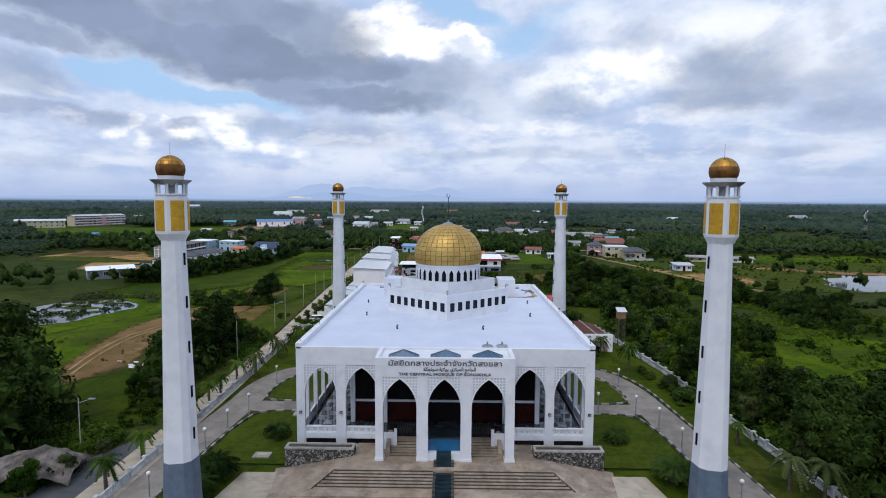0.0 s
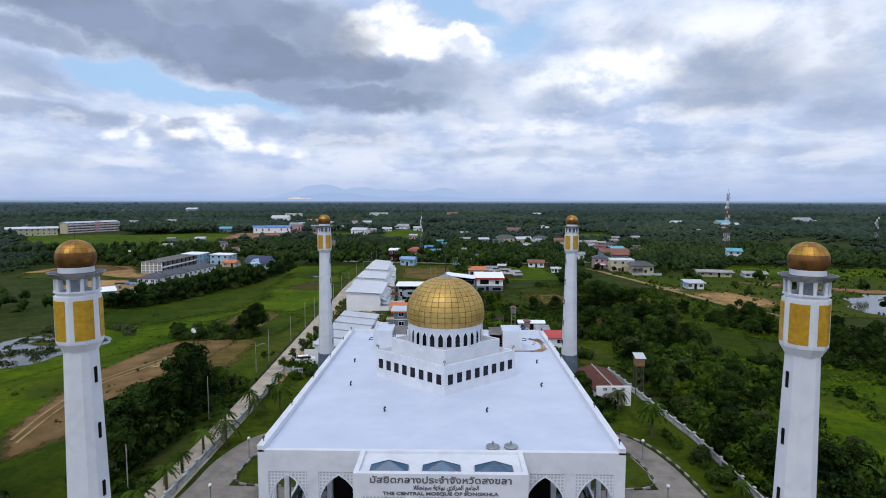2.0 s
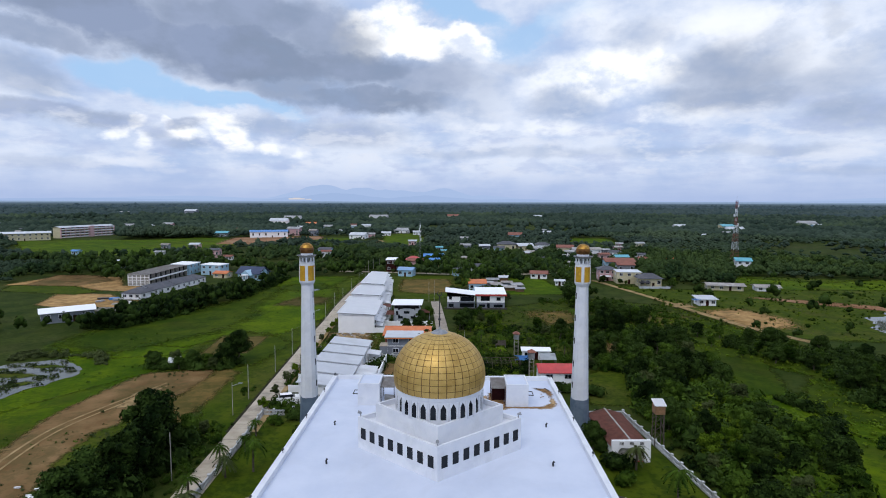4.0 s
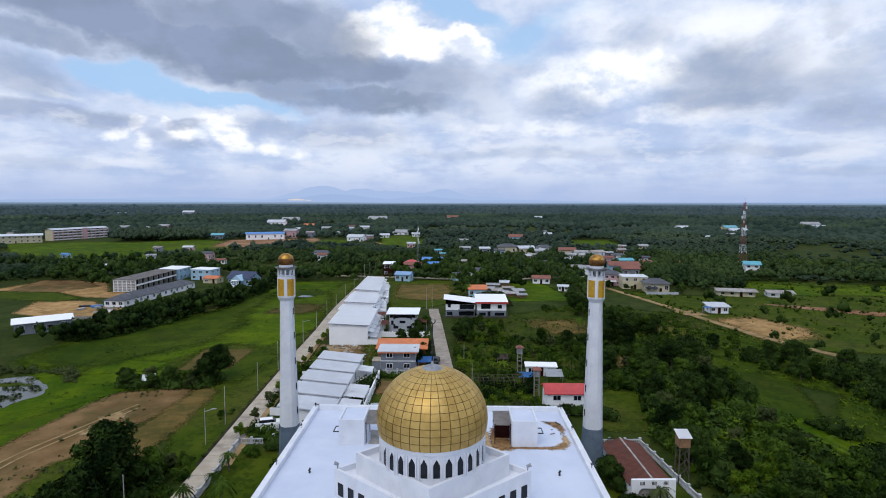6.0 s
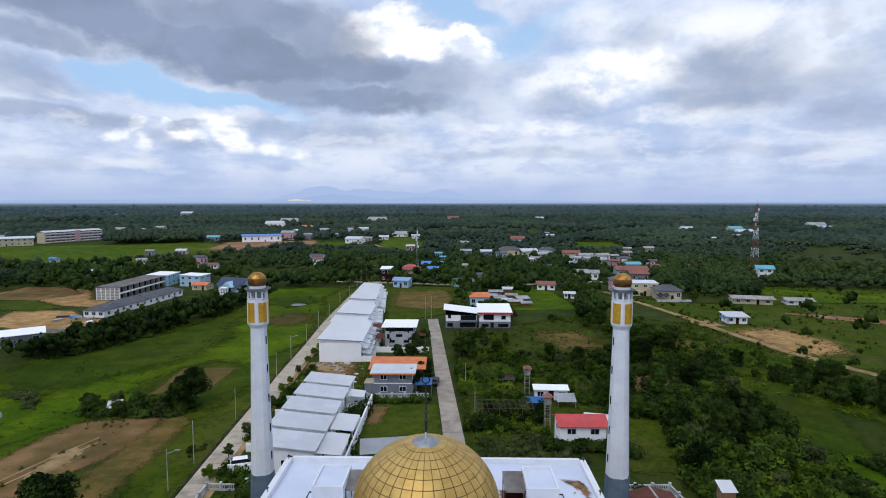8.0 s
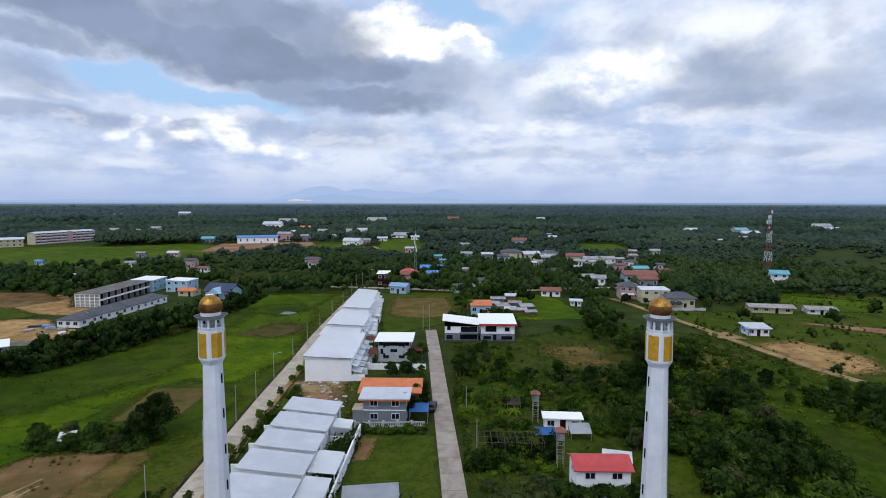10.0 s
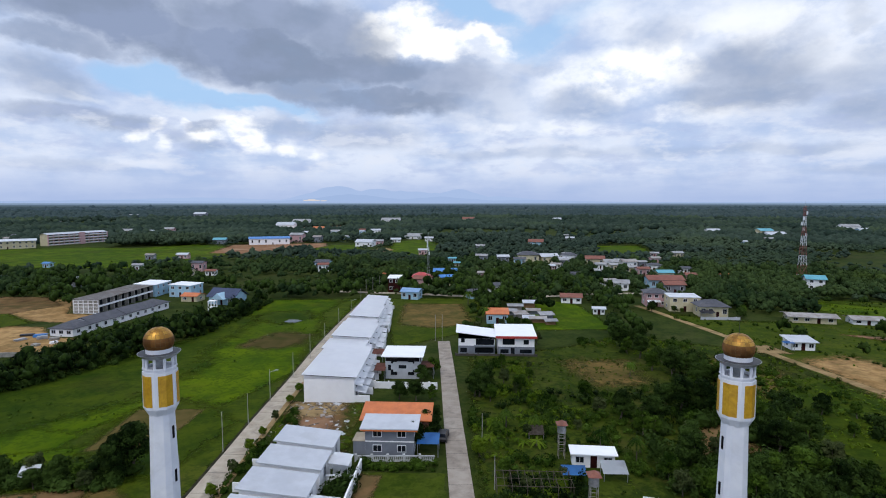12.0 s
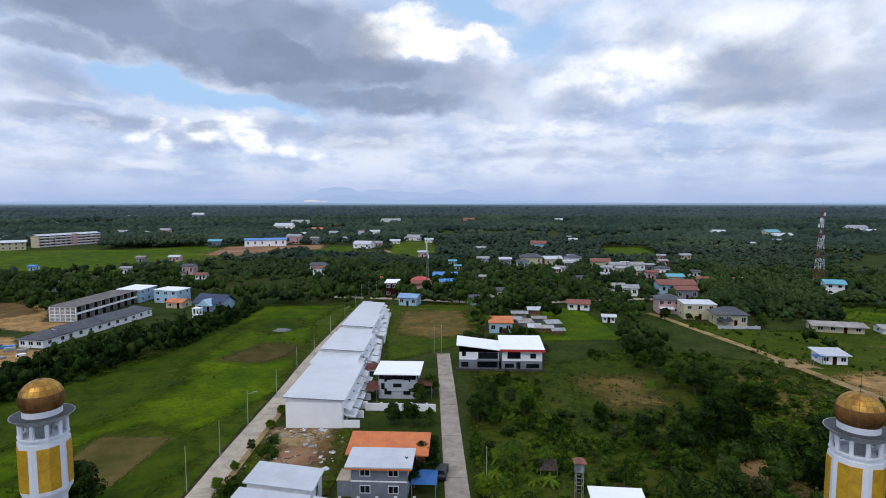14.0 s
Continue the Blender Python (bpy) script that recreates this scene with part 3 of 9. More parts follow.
def smooth_line(points, steps=6):
    """Catmull-Rom through points."""
    p = [points[0], *points, points[-1]]
    out = []
    for i in range(1, len(p) - 2):
        for k in range(steps):
            t = k / steps
            out.append(tuple(0.5 * (2 * p[i][j] + (p[i + 1][j] - p[i - 1][j]) * t + (2 * p[i - 1][j] - 5 * p[i][j] + 4 * p[i + 1][j] - p[i + 2][j]) * t * t
                                    + (3 * p[i][j] - p[i - 1][j] - 3 * p[i + 1][j] + p[i + 2][j]) * t ** 3) for j in (0, 1)))
    return out + [tuple(points[-1])]


def offset(line, d):
    """The line moved to its right by d."""
    out = []
    for i, p in enumerate(line):
        a, b = Vector(line[max(i - 1, 0)]), Vector(line[min(i + 1, len(line) - 1)])
        t = (b - a).normalized()
        out.append((p[0] + t.y * d, p[1] - t.x * d))
    return out


def inside(x, y, poly):
    hit = False
    for (x0, y0), (x1, y1) in zip(poly, poly[1:] + poly[:1]):
        if (y0 > y) != (y1 > y) and x < (x1 - x0) * (y - y0) / (y1 - y0) + x0:
            hit = not hit
    return hit


def straight(points, step=1.1):
    """An outline's straight sides, cut into short pieces."""
    out = []
    for (x0, y0), (x1, y1) in zip(points, points[1:] + points[:1]):
        n = max(1, int(math.hypot(x1 - x0, y1 - y0) / step))
        out += [(x0 + (x1 - x0) * k / n, y0 + (y1 - y0) * k / n) for k in range(n)]
    return out


def rim_distance(P, outline):
    """Signed distance of the points to an outline, positive inside."""
    a = np.array(outline, float)
    b = np.roll(a, -1, 0)
    best, hit = np.full(len(P), 1e9), np.zeros(len(P), bool)
    for p, q in zip(a, b):
        d = q - p
        t = np.clip(((P - p) @ d) / max(float(d @ d), 1e-9), 0, 1)
        best = np.minimum(best, np.hypot(*(P - p - t[:, None] * d).T))
        if p[1] != q[1]:
            hit ^= ((p[1] > P[:, 1]) != (q[1] > P[:, 1])) & (P[:, 0] < (q[0] - p[0]) * (P[:, 1] - p[1]) / (q[1] - p[1]) + p[0])
    return np.where(hit, best, -best)


def patch(name, label, points, z, mat, category="ground", ragged=1.0, kind="structure", curved=False):
    """A flat piece of ground a little above the sheet below it; where it is ragged its cover thins out at the rim."""
    if not ragged or mat not in SOFT:
        rim = points if not ragged else smooth_line([*points, points[0]], 10)[:-1] if curved else straight(points)
        bm = bmesh.new()
        vs = []
        for x, y in rim:
            d = noise.noise_vector(Vector((x * 0.13, y * 0.13, z * 50))) * ragged + noise.noise_vector(Vector((x * 0.6, y * 0.6, z * 50))) * min(ragged, 1.0) * 0.9
            vs.append(bm.verts.new((x + d.x, y + d.y, z)))
        f = bm.faces.new(vs)
        f.normal_update()
        if f.normal.z < 0:
            f.normal_flip()
        bmesh.ops.triangulate(bm, faces=[f])
        return tagged(part(name, bm, mat), label, category, "", kind)
    outline = smooth_line([*points, points[0]], 5)[:-1] if curved else points
    lo, hi = np.min(outline, 0) - ragged, np.max(outline, 0) + ragged
    nx, ny = [int(min(44, max(6, (hi[k] - lo[k]) / max(0.5 * ragged, 0.12)))) for k in (0, 1)]
    gx, gy = np.meshgrid(np.linspace(lo[0], hi[0], nx), np.linspace(lo[1], hi[1], ny))
    P = np.stack([gx.ravel(), gy.ravel()], 1)
    fade = np.clip(0.5 + rim_distance(P, outline) / (2 * ragged), 0, 1)
    V = [(float(x), float(y), z) for x, y in P]
    F = [(j * nx + i, j * nx + i + 1, (j + 1) * nx + i + 1, (j + 1) * nx + i) for j in range(ny - 1) for i in range(nx - 1)]
    F = [f for f in F if max(fade[k] for k in f) > 0]
    me = bpy.data.meshes.new(name)
    me.from_pydata(V, [], F)
    me.attributes.new("cover", "FLOAT", "POINT").data.foreach_set("value", fade.astype(np.float32))
    me.materials.append(MAT[mat])
    return tagged(new(name, me), label, category, "", kind)


# ---------------------------------------------------------------- ground, fields and roads
def ground_sheet():
    """One sheet to the horizon, finer near the mosque, gently uneven outside the plots."""
    bm = bmesh.new()
    reach = [-4800, -2500, -1200, -600, -300, -150, 0, 150, 300, 600, 1200, 2500, 4800]
    grid = [[bm.verts.new((x, y + 100, 0)) for x in reach] for y in reach]
    for i in range(len(reach) - 1):
        for j in range(len(reach) - 1):
            bm.faces.new((grid[i][j], grid[i][j + 1], grid[i + 1][j + 1], grid[i + 1][j]))
    tagged(part("ground", bm, "ground"), "rough green and brown open ground", "ground", "", "structure")


ground_sheet()

FIELDS = [  # name, label, outline, height, material, raggedness
    ("field", "bright green wet field beside the lane", [(-41, 243), (-80, 238), (-80, 205), (-82, 170), (-90, 148), (-104, 124), (-104, 104), (-84, 92), (-72, 96), (-58, 122), (-48, 118), (-40, 140)], 0.03, "field", 3),
    ("field", "bright green strip of grass past the pond", [(-104, 104), (-84, 93), (-70, 96), (-60, 100), (-66, 82), (-78, 62), (-86, 40), (-100, 36), (-84, 70), (-86, 88)], 0.034, "field", 2),
    ("field", "dull grass verge along the lane", [(-40, 140), (-48, 118), (-58, 122), (-72, 96), (-66, 84), (-52, 84), (-40, 50), (-35, 48), (-38, 100)], 0.026, "pasture", 1.5),
    ("field", "bare brown earth with a worn track", [(-57, 22), (-63, 30), (-67, 45), (-69, 58), (-68, 70), (-66, 82), (-52, 85.5), (-50, 74), (-55, 63), (-56, 48), (-53.6, 32)], 0.05, "dirt", 1.6),
    ("field", "pale scraped earth in the bare field", [(-60, 62), (-61, 70), (-58, 73), (-56.6, 68), (-57.6, 62)], 0.064, "sand", 1.6),
]
FIELDS += [
    # the darker tone of this patch stands in for shade on the field
    ("field", "grass along the trees, shade on the field put in its colour", [(-82, 206), (-72, 208), (-70, 180), (-70, 158), (-63, 146), (-66, 122), (-84, 97), (-103, 106), (-104, 122), (-90, 148), (-83, 170)], 0.042, "wet_grass", 7),
    ("field", "dull olive grass beside the lane", [(-44, 240), (-50, 238), (-52, 210), (-46, 188), (-42, 150), (-39, 150)], 0.044, "pasture", 4),
    ("field", "grass before the mown patch, darkened for shade on the field", [(-49, 117), (-58, 121), (-64, 116), (-62, 97), (-54, 90), (-44, 88), (-41, 110)], 0.046, "wet_grass", 3),
    ("field", "dark grass round the small pond", [(-72, 214), (-58, 216), (-52, 204), (-60, 192), (-74, 200)], 0.047, "wet_grass", 5),
]
FIELDS += [
    ("field", "weedy dark patch in the bare earth", [(-56, 40), (-57, 52), (-54, 56), (-52, 48), (-53, 38)], 0.066, "pasture", 1.8),
    ("field", "thin dry grass beside the bare earth", [(-51, 86), (-46, 84), (-45, 66), (-46, 50), (-47, 36), (-51, 30), (-52, 56)], 0.058, "dry", 2),
    ("field", "bright grass beside the bare earth", [(-100, 36), (-62, 24), (-69, 56), (-67, 84), (-66, 104), (-82, 106), (-84, 70)], 0.032, "field", 2),
    # darkened green for the shade under the trees
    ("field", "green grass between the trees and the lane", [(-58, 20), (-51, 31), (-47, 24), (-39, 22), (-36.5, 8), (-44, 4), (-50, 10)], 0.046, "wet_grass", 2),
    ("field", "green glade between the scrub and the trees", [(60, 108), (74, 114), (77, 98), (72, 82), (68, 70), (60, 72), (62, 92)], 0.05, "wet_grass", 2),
    ("field", "bright green meadow beside the scrub", [(53, 14), (92, 16), (100, 44), (84, 56), (72, 58), (67, 72), (60, 72), (57, 48)], 0.052, "field", 3),
    ("field", "small green glade behind the wall", [(31, 84), (38, 90), (43.5, 86), (38, 72), (35, 65), (27, 66)], 0.052, "pasture", 1.5),
]
FIELDS += [
    ("field", "brown mown patch in the field", [(-61, 97), (-63, 115.5), (-50.2, 116), (-50, 99)], 0.055, "mown", 1.0),
    ("field", "dry brown patch in the wet field", [(-64, 164), (-58, 182), (-46, 178), (-47, 165), (-53, 161)], 0.05, "mud", 4.5),
    ("field", "open green paddock behind the houses", [(-34, 244), (-19, 164), (4, 186), (8, 246)], 0.04, "pasture", 2),
    ("field", "brown dry grass in the paddock", [(-23, 232), (-21, 194), (-8, 189), (3.5, 197), (-1, 232)], 0.06, "dry", 3),
    ("field", "green meadow between gardens", [(30, 250), (46, 232), (50, 190), (24, 188), (24, 212)], 0.04, "field", 2),
    ("field", "grassy waste ground with shrubs", [(3, 160), (24, 164), (50, 180), (82, 166), (84, 140), (60, 112), (36, 88), (30, 74), (5, 74), (3, 110)], 0.03, "waste", 3),
]
FIELDS += [
    ("field", "dry grassy clearing in the scrub", [(27, 153), (42, 154), (44, 137), (31, 134)], 0.06, "dry", 6),
    ("field", "small clearing of bare earth", [(41, 100), (51, 102), (51, 113), (43, 112)], 0.062, "dirt", 4),
    ("field", "wide pasture with trees", [(52, 236), (72, 222), (80, 190), (84, 150), (92, 118), (150, 110), (210, 150), (220, 230), (150, 250), (120, 205), (98, 204), (80, 214)], 0.03, "pasture", 4),
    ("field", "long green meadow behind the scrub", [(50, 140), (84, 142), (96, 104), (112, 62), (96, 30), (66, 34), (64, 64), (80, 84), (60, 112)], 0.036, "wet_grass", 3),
    ("field", "sandy bare ground", [(89, 156), (103, 160), (110, 144), (106, 132), (91, 130)], 0.06, "site_sand", 6),
    ("field", "sandy yard beside the hut", [(80, 170), (88, 172), (90, 163), (82, 163)], 0.062, "sand", 1),
]
FIELDS += [
    ("field", "red earth track through the pasture", [(118, 186), (132, 182), (160, 166), (190, 160), (186, 154), (154, 158), (128, 176)], 0.06, "red_earth", 2),
    ("field", "green rice field before the school", [(-330, 380), (-410, 470), (-350, 500), (-300, 490), (-262, 540), (-210, 505), (-188, 450), (-184, 388), (-212, 345), (-280, 340)], 0.04, "field", 6),
    ("field", "bare red building ground", [(-208, 448), (-226, 536), (-142, 562), (-132, 520), (-142, 488), (-168, 444)], 0.06, "red_earth", 6),
    ("field", "low green plantation beyond the red earth", [(-122, 440), (-142, 530), (-106, 546), (-82, 446)], 0.05, "field", 5),
    ("field", "sandy yard before the far sheds", [(-92, 424), (-86, 480), (-72, 508), (-62, 484)], 0.06, "sand", 4),
    ("field", "bright green meadow among the far woods", [(-64, 440), (-76, 596), (-42, 622), (-22, 510), (-30, 430)], 0.05, "field", 6),
]
FIELDS += [
    ("field", "green meadow among the far gardens", [(98, 430), (122, 540), (164, 546), (148, 440)], 0.05, "field", 6),
    ("field", "bare red ground beyond the far sheds", [(-268, 800), (-292, 880), (-210, 990), (-186, 890), (-236, 806)], 0.06, "red_earth", 8),
    ("field", "dry grass strip in the waste ground", [(58, 152), (70, 160), (78, 146), (66, 128), (56, 134)], 0.055, "dry", 4),
    ("field", "pale grass strip across the hill", [(134, 228), (146, 244), (176, 226), (220, 240), (210, 205), (146, 204)], 0.05, "field", 4),
    ("field", "bare brown yard behind the terrace", [(-200, 240), (-180, 240), (-160, 222), (-167, 204), (-190, 206)], 0.058, "dirt", 3),
]
FIELDS += [
    ("lawn", "dark mown lawn behind the houses", [(-14, 72), (0.2, 72), (-1.2, 92), (-14, 92.5)], 0.06, "lawn", 0.8),
    ("field", "small bare patch beside the lawn", [(-14.2, 91.5), (-11, 91), (-11.6, 83), (-13.6, 82.5)], 0.068, "dirt", 1.0),
    ("field", "building site of bare sandy earth", [(-160, 186), (-138, 184), (-126, 172), (-116, 170), (-113, 162), (-114, 152), (-128, 152), (-150, 160)], 0.05, "site_sand", 2),
    ("field", "green strip across the building site", [(-196, 206), (-166, 204), (-146, 190), (-152, 182), (-190, 190)], 0.07, "pasture", 3),
    ("field", "bare earth yard of the terrace", [(-196, 238), (-164, 234), (-146, 206), (-128, 204), (-127, 190), (-150, 194), (-174, 210), (-200, 206)], 0.055, "site_sand", 2.5),
    ("field", "demolition plot of rubble and bare earth", [(-34, 121), (-19, 121), (-18, 98), (-29, 98), (-33, 108)], 0.05, "dirt", 0.8),
    ("field", "pale dusty rubble below the end wall", [(-33.5, 120.5), (-23, 120.5), (-24, 115), (-29, 113), (-33.4, 115)], 0.062, "sand", 2.5),
    ("field", "weeds creeping over the cleared plot", [(-34.2, 118), (-32.4, 112), (-29, 100), (-24, 97), (-29, 97), (-33.4, 107)], 0.064, "pasture", 2),
    ("field", "weeds at the rim of the cleared plot", [(-22, 121), (-18.4, 121), (-17.6, 98), (-21, 98), (-20, 110)], 0.064, "pasture", 2.5),
    ("field", "reddish trampled earth in the cleared plot", [(-30, 114), (-25, 115), (-22.4, 110), (-24, 104), (-29, 106)], 0.060, "red_earth", 2.5),
]
for nm, lab, pts, z, mat, rag in FIELDS:
    patch(nm, lab, pts, z, mat, "field", rag)
PONDS = []
for lab, pts in (("shallow pond with reeds at its rim", [(-101, 73), (-104, 86), (-92, 91), (-83, 87), (-82, 79), (-84, 70), (-89, 62), (-97, 64)]),
                 ("large pale pond in the pasture", [(137, 146), (152, 154), (172, 156), (180, 140), (160, 122), (140, 118), (126, 121)]),
                 ("small puddle in the wet field", [(-61, 196), (-58, 195), (-55.5, 197), (-57.5, 199.6), (-60.2, 199.4)])):
    PONDS.append(pts)
    patch("pond", lab, pts, 0.08, "water", "pond", 4.5 if len(pts) > 5 else 1.2, curved=True)
for pts in ([(-100, 80), (-94, 82), (-88, 80), (-90, 78.4), (-96, 78)], [(-97, 86), (-91, 88), (-86, 86), (-90, 85)], [(-92, 73), (-88, 76), (-85, 75), (-88, 72)], [(-103, 84), (-99, 85), (-98, 83.5), (-102, 82)]):
    patch("reed_bank", "low bank of reeds in the shallow pond", pts, 0.10, "pasture", "bank", 1.2)


def road(name, label, line, width, mat, z=0.10, kerbs=None):
    bm = bmesh.new()
    mid = smooth_line(line, 8)
    ribbon(bm, offset(mid, -width / 2), offset(mid, width / 2), -0.2, z)
    return tagged(part(name, bm, mat), label, "road", "", "structure")


LANE = [(-31.6, -60), (-32.2, 0), (-32.6, 30), (-33.4, 52), (-34.7, 75), (-35.9, 98), (-36.7, 112), (-37.7, 137), (-39.4, 167), (-40.2, 205), (-40.4, 252)]
main_lane = road("road", "pale concrete lane along the wall and the terraced houses", LANE, 3.7, "concrete")
SIDE = [(6.5, 40), (1.8, 80), (-0.6, 112), (-3.0, 145), (-5.1, 172)]
side_lane = road("road", "narrow concrete lane with dark joints between gardens", [(2.6, 68), *SIDE[1:]], 3.5, "lane", 0.11)


def joints(parent, line, width, step, top):
    """Dark joints between the cast slabs of a lane."""
    run, first = 1.0, None
    for a, b in zip(line, line[1:]):
        a, b = Vector(a), Vector(b)
        seg = (b - a).length
        while run < seg:
            p = a + (b - a) * (run / seg)
            m = pose(p.x, p.y, 0, 0, 0, math.degrees(math.atan2(b.y - a.y, b.x - a.x)))
            if first is None:
                bm = bmesh.new()
                box(bm, -0.03, 0.03, -width / 2, width / 2, top - 0.02, top + 0.004)
                first = part("joint", bm, "kerb_dark", parent)
                first.matrix_basis = m
            else:
                again(first, m, parent)
            run += step
        run -= seg


joints(side_lane, smooth_line([(2.6, 68), *SIDE[1:]], 8), 3.46, 5.0, 0.11)
road("ditch", "dark ditch between the lane and the field", offset(smooth_line(LANE[3:], 8), -2.2), 0.4, "ditch", 0.07)
road("road", "winding sandy track through the pasture", [(69, 232), (72, 222), (77, 200), (82, 178), (85, 160), (88, 146), (92, 130), (100, 112)], 2.6, "sand", 0.09)
road("road", "pale worn track across the bare earth", [(-61, 28), (-64, 40), (-65, 52), (-62, 64), (-58, 76)], 0.42, "sand", 0.085)
road("road", "faint second track on the bare earth", [(-59.5, 27), (-62.5, 40), (-63.4, 52), (-60.6, 63), (-57, 74)], 0.35, "sand", 0.082)
road("road", "grey village road between gardens", [(-60, 262), (-20, 256), (8, 250), (34, 252), (70, 262), (110, 258)], 4.0, "concrete", 0.08)

joints(main_lane, smooth_line(LANE, 8), 3.66, 6.0, 0.10)
road("verge", "dusty sandy verge between the lane and the houses", offset(smooth_line(LANE[3:8], 8), 2.3), 1.1, "sand", 0.07)

# the drive that rings the mosque
RING_L = [(-28.8, -40), (-28.8, -8), (-28.7, 2), (-28.1, 9), (-27.6, 16), (-27.4, 22), (-25.6, 28), (-22, 31), (-17, 32)]
RING_R = [(28.8, -40), (28.7, -8), (28.4, 0), (27.9, 8), (27.4, 16), (26.8, 22), (25.0, 28), (22, 31), (17, 32)]
for line, sx in ((RING_L, -1), (RING_R, 1)):
    road("road", "worn grey concrete drive round the mosque", line, 4.4, "drive", 0.07)
    road("road", "short drive from the ring to the side door", [(sx * 27, 14.4), (sx * 22, 14.2), (sx * 15.5, 14.2)], 3.6, "drive", 0.075)
patch("forecourt", "beige paved forecourt before the steps", [(-30, -42), (30, -42), (26.5, -9.2), (-26.5, -9.2)], 0.045, "paving", "pavement", 0)
patch("car_park", "dark asphalt car park beside the wall", [(-42, -24), (-33.6, -24), (-33.8, 3), (-35.5, 3.4), (-37.5, -1), (-48, -1.6), (-48, -3.4), (-38.5, -4), (-38.5, -9), (-42, -10)], 0.06, "asphalt", "car park", 0.2)

for sx in (-1, 1):
    side = [(sx * x, y) for x, y in ((16.2, -2.2), (25.4, -2.2), (25.6, 5.5), (24.4, 11.0), (22.5, 12.2), (16.2, 12.4))]
    patch("lawn", "mown green lawn beside the mosque", side, 0.13, "lawn", "lawn", 0)
    patch("lawn", "mown island of lawn inside the drive", [(sx * x, y) for x, y in ((16.2, 16.2), (22, 16.3), (24.6, 17.2), (25.2, 20), (24.4, 25), (22, 28.4), (16.2, 29.4))], 0.13, "lawn", "lawn", 0)
    patch("lawn", "shaded grass strip outside the drive", [(sx * x, y) for x, y in ((31.0, -40), (34.6, -40), (34.8, 30), (31.5, 58), (18, 58), (17.5, 34), (22, 33.4), (27.4, 29), (29.8, 22), (30.6, 8))] if sx > 0 else
          [(-30.9, 24), (-31.0, 58), (-18, 58), (-17.5, 34), (-22, 33.4), (-27.4, 29), (-29.4, 24)], 0.04, "pasture", "lawn", 0)
    patch("lawn", "narrow lawn beside the front steps", [(sx * x, y) for x, y in ((16.4, -2.6), (26, -2.6), (26.4, -9), (16.6, -9))], 0.05, "pasture", "lawn", 0)


def kerb_run(label, line, group):
    """Kerb stones laid end to end, light and dark by turns."""
    mid = smooth_line(line, 6)
    root = empty("kerb", Matrix(), label, "kerb", group, "structure")
    bm = bmesh.new()
    box(bm, -0.5, 0.5, -0.11, 0.11, 0.0, 0.22)
    stone = None
    run, step, k = 0.0, 1.05, 0
    for a, b in zip(mid, mid[1:]):
        a, b = Vector(a), Vector(b)
        seg = (b - a).length
        while run < seg:
            p = a + (b - a) * (run / seg)
            m = pose(p.x, p.y, 0, 0, 0, math.degrees(math.atan2(b.y - a.y, b.x - a.x)))
            if stone is None:
                stone = [part("kerb_stone", bm, "kerb", root)]
                b2 = bmesh.new()
                box(b2, -0.5, 0.5, -0.11, 0.11, 0.0, 0.22)
                stone.append(part("kerb_stone", b2, "kerb_dark", root))
                stone[0].matrix_basis = m
                stone[1].matrix_basis = m @ pose(1.05, 0, 0)
                run += step
            else:
                again(stone[k % 2], m, root)
            k += 1
            run += step
        run -= seg


for sx in (-1, 1):
    kerb_run("light and dark kerb along the lawn", [(sx * x, y) for x, y in ((16.5, 12.5), (22.5, 12.4), (24.6, 11.2), (25.8, 5.5), (26.2, -2), (26.7, -9))], "kerbs of the drive")
    kerb_run("light and dark kerb round the lawn island", [(sx * x, y) for x, y in ((16.5, 16.1), (22, 16.2), (24.8, 17.1), (25.4, 20), (24.6, 25), (22.2, 28.6), (16.5, 29.6))], "kerbs of the drive")
kerb_run("light and dark kerb of the outer drive", [(17, 34.2), (22.5, 33.4), (27.4, 29.2), (29.6, 22), (30.2, 12), (30.7, 0), (31, -14)], "kerbs of the drive")

# ---------------------------------------------------------------- the mosque
GROUND_FLOOR, TOP = 2.2, 12.0
mosque = empty("mosque", Matrix(), "white mosque with pointed arches, flat white roof and golden dome", "mosque")


def arch_line(x0, x1, spring, apex, n=10):
    """A pointed arch from its left foot over the apex to the right foot."""
    span, rise = x1 - x0, apex - spring
    r = (rise * rise + span * span / 4) / span
    top = math.asin(min(1.0, rise / r))
    left = [(x0 + r - r * math.cos(top * i / n), spring + r * math.sin(top * i / n)) for i in range(n + 1)]
    return left + [(x0 + x1 - x, z) for x, z in left[-2::-1]]


def spandrel(bm, x0, x1, spring, apex, top, y0, y1, mat=0):
    """The wall over a pointed opening, from y0 to y1."""
    curve = arch_line(x0, x1, spring, apex)
    rows = [[bm.verts.new((x, y, z)) for x, z in line] for line in (curve, [(x, top) for x, _ in curve]) for y in (y0, y1)]
    fl, bl, ft, bt = rows
    for i in range(len(curve) - 1):
        for f in ((fl[i], fl[i + 1], ft[i + 1], ft[i]), (bt[i], bt[i + 1], bl[i + 1], bl[i]), (bl[i], bl[i + 1], fl[i + 1], fl[i]), (ft[i], ft[i + 1], bt[i + 1], bt[i])):
            bm.faces.new(f).material_index = mat


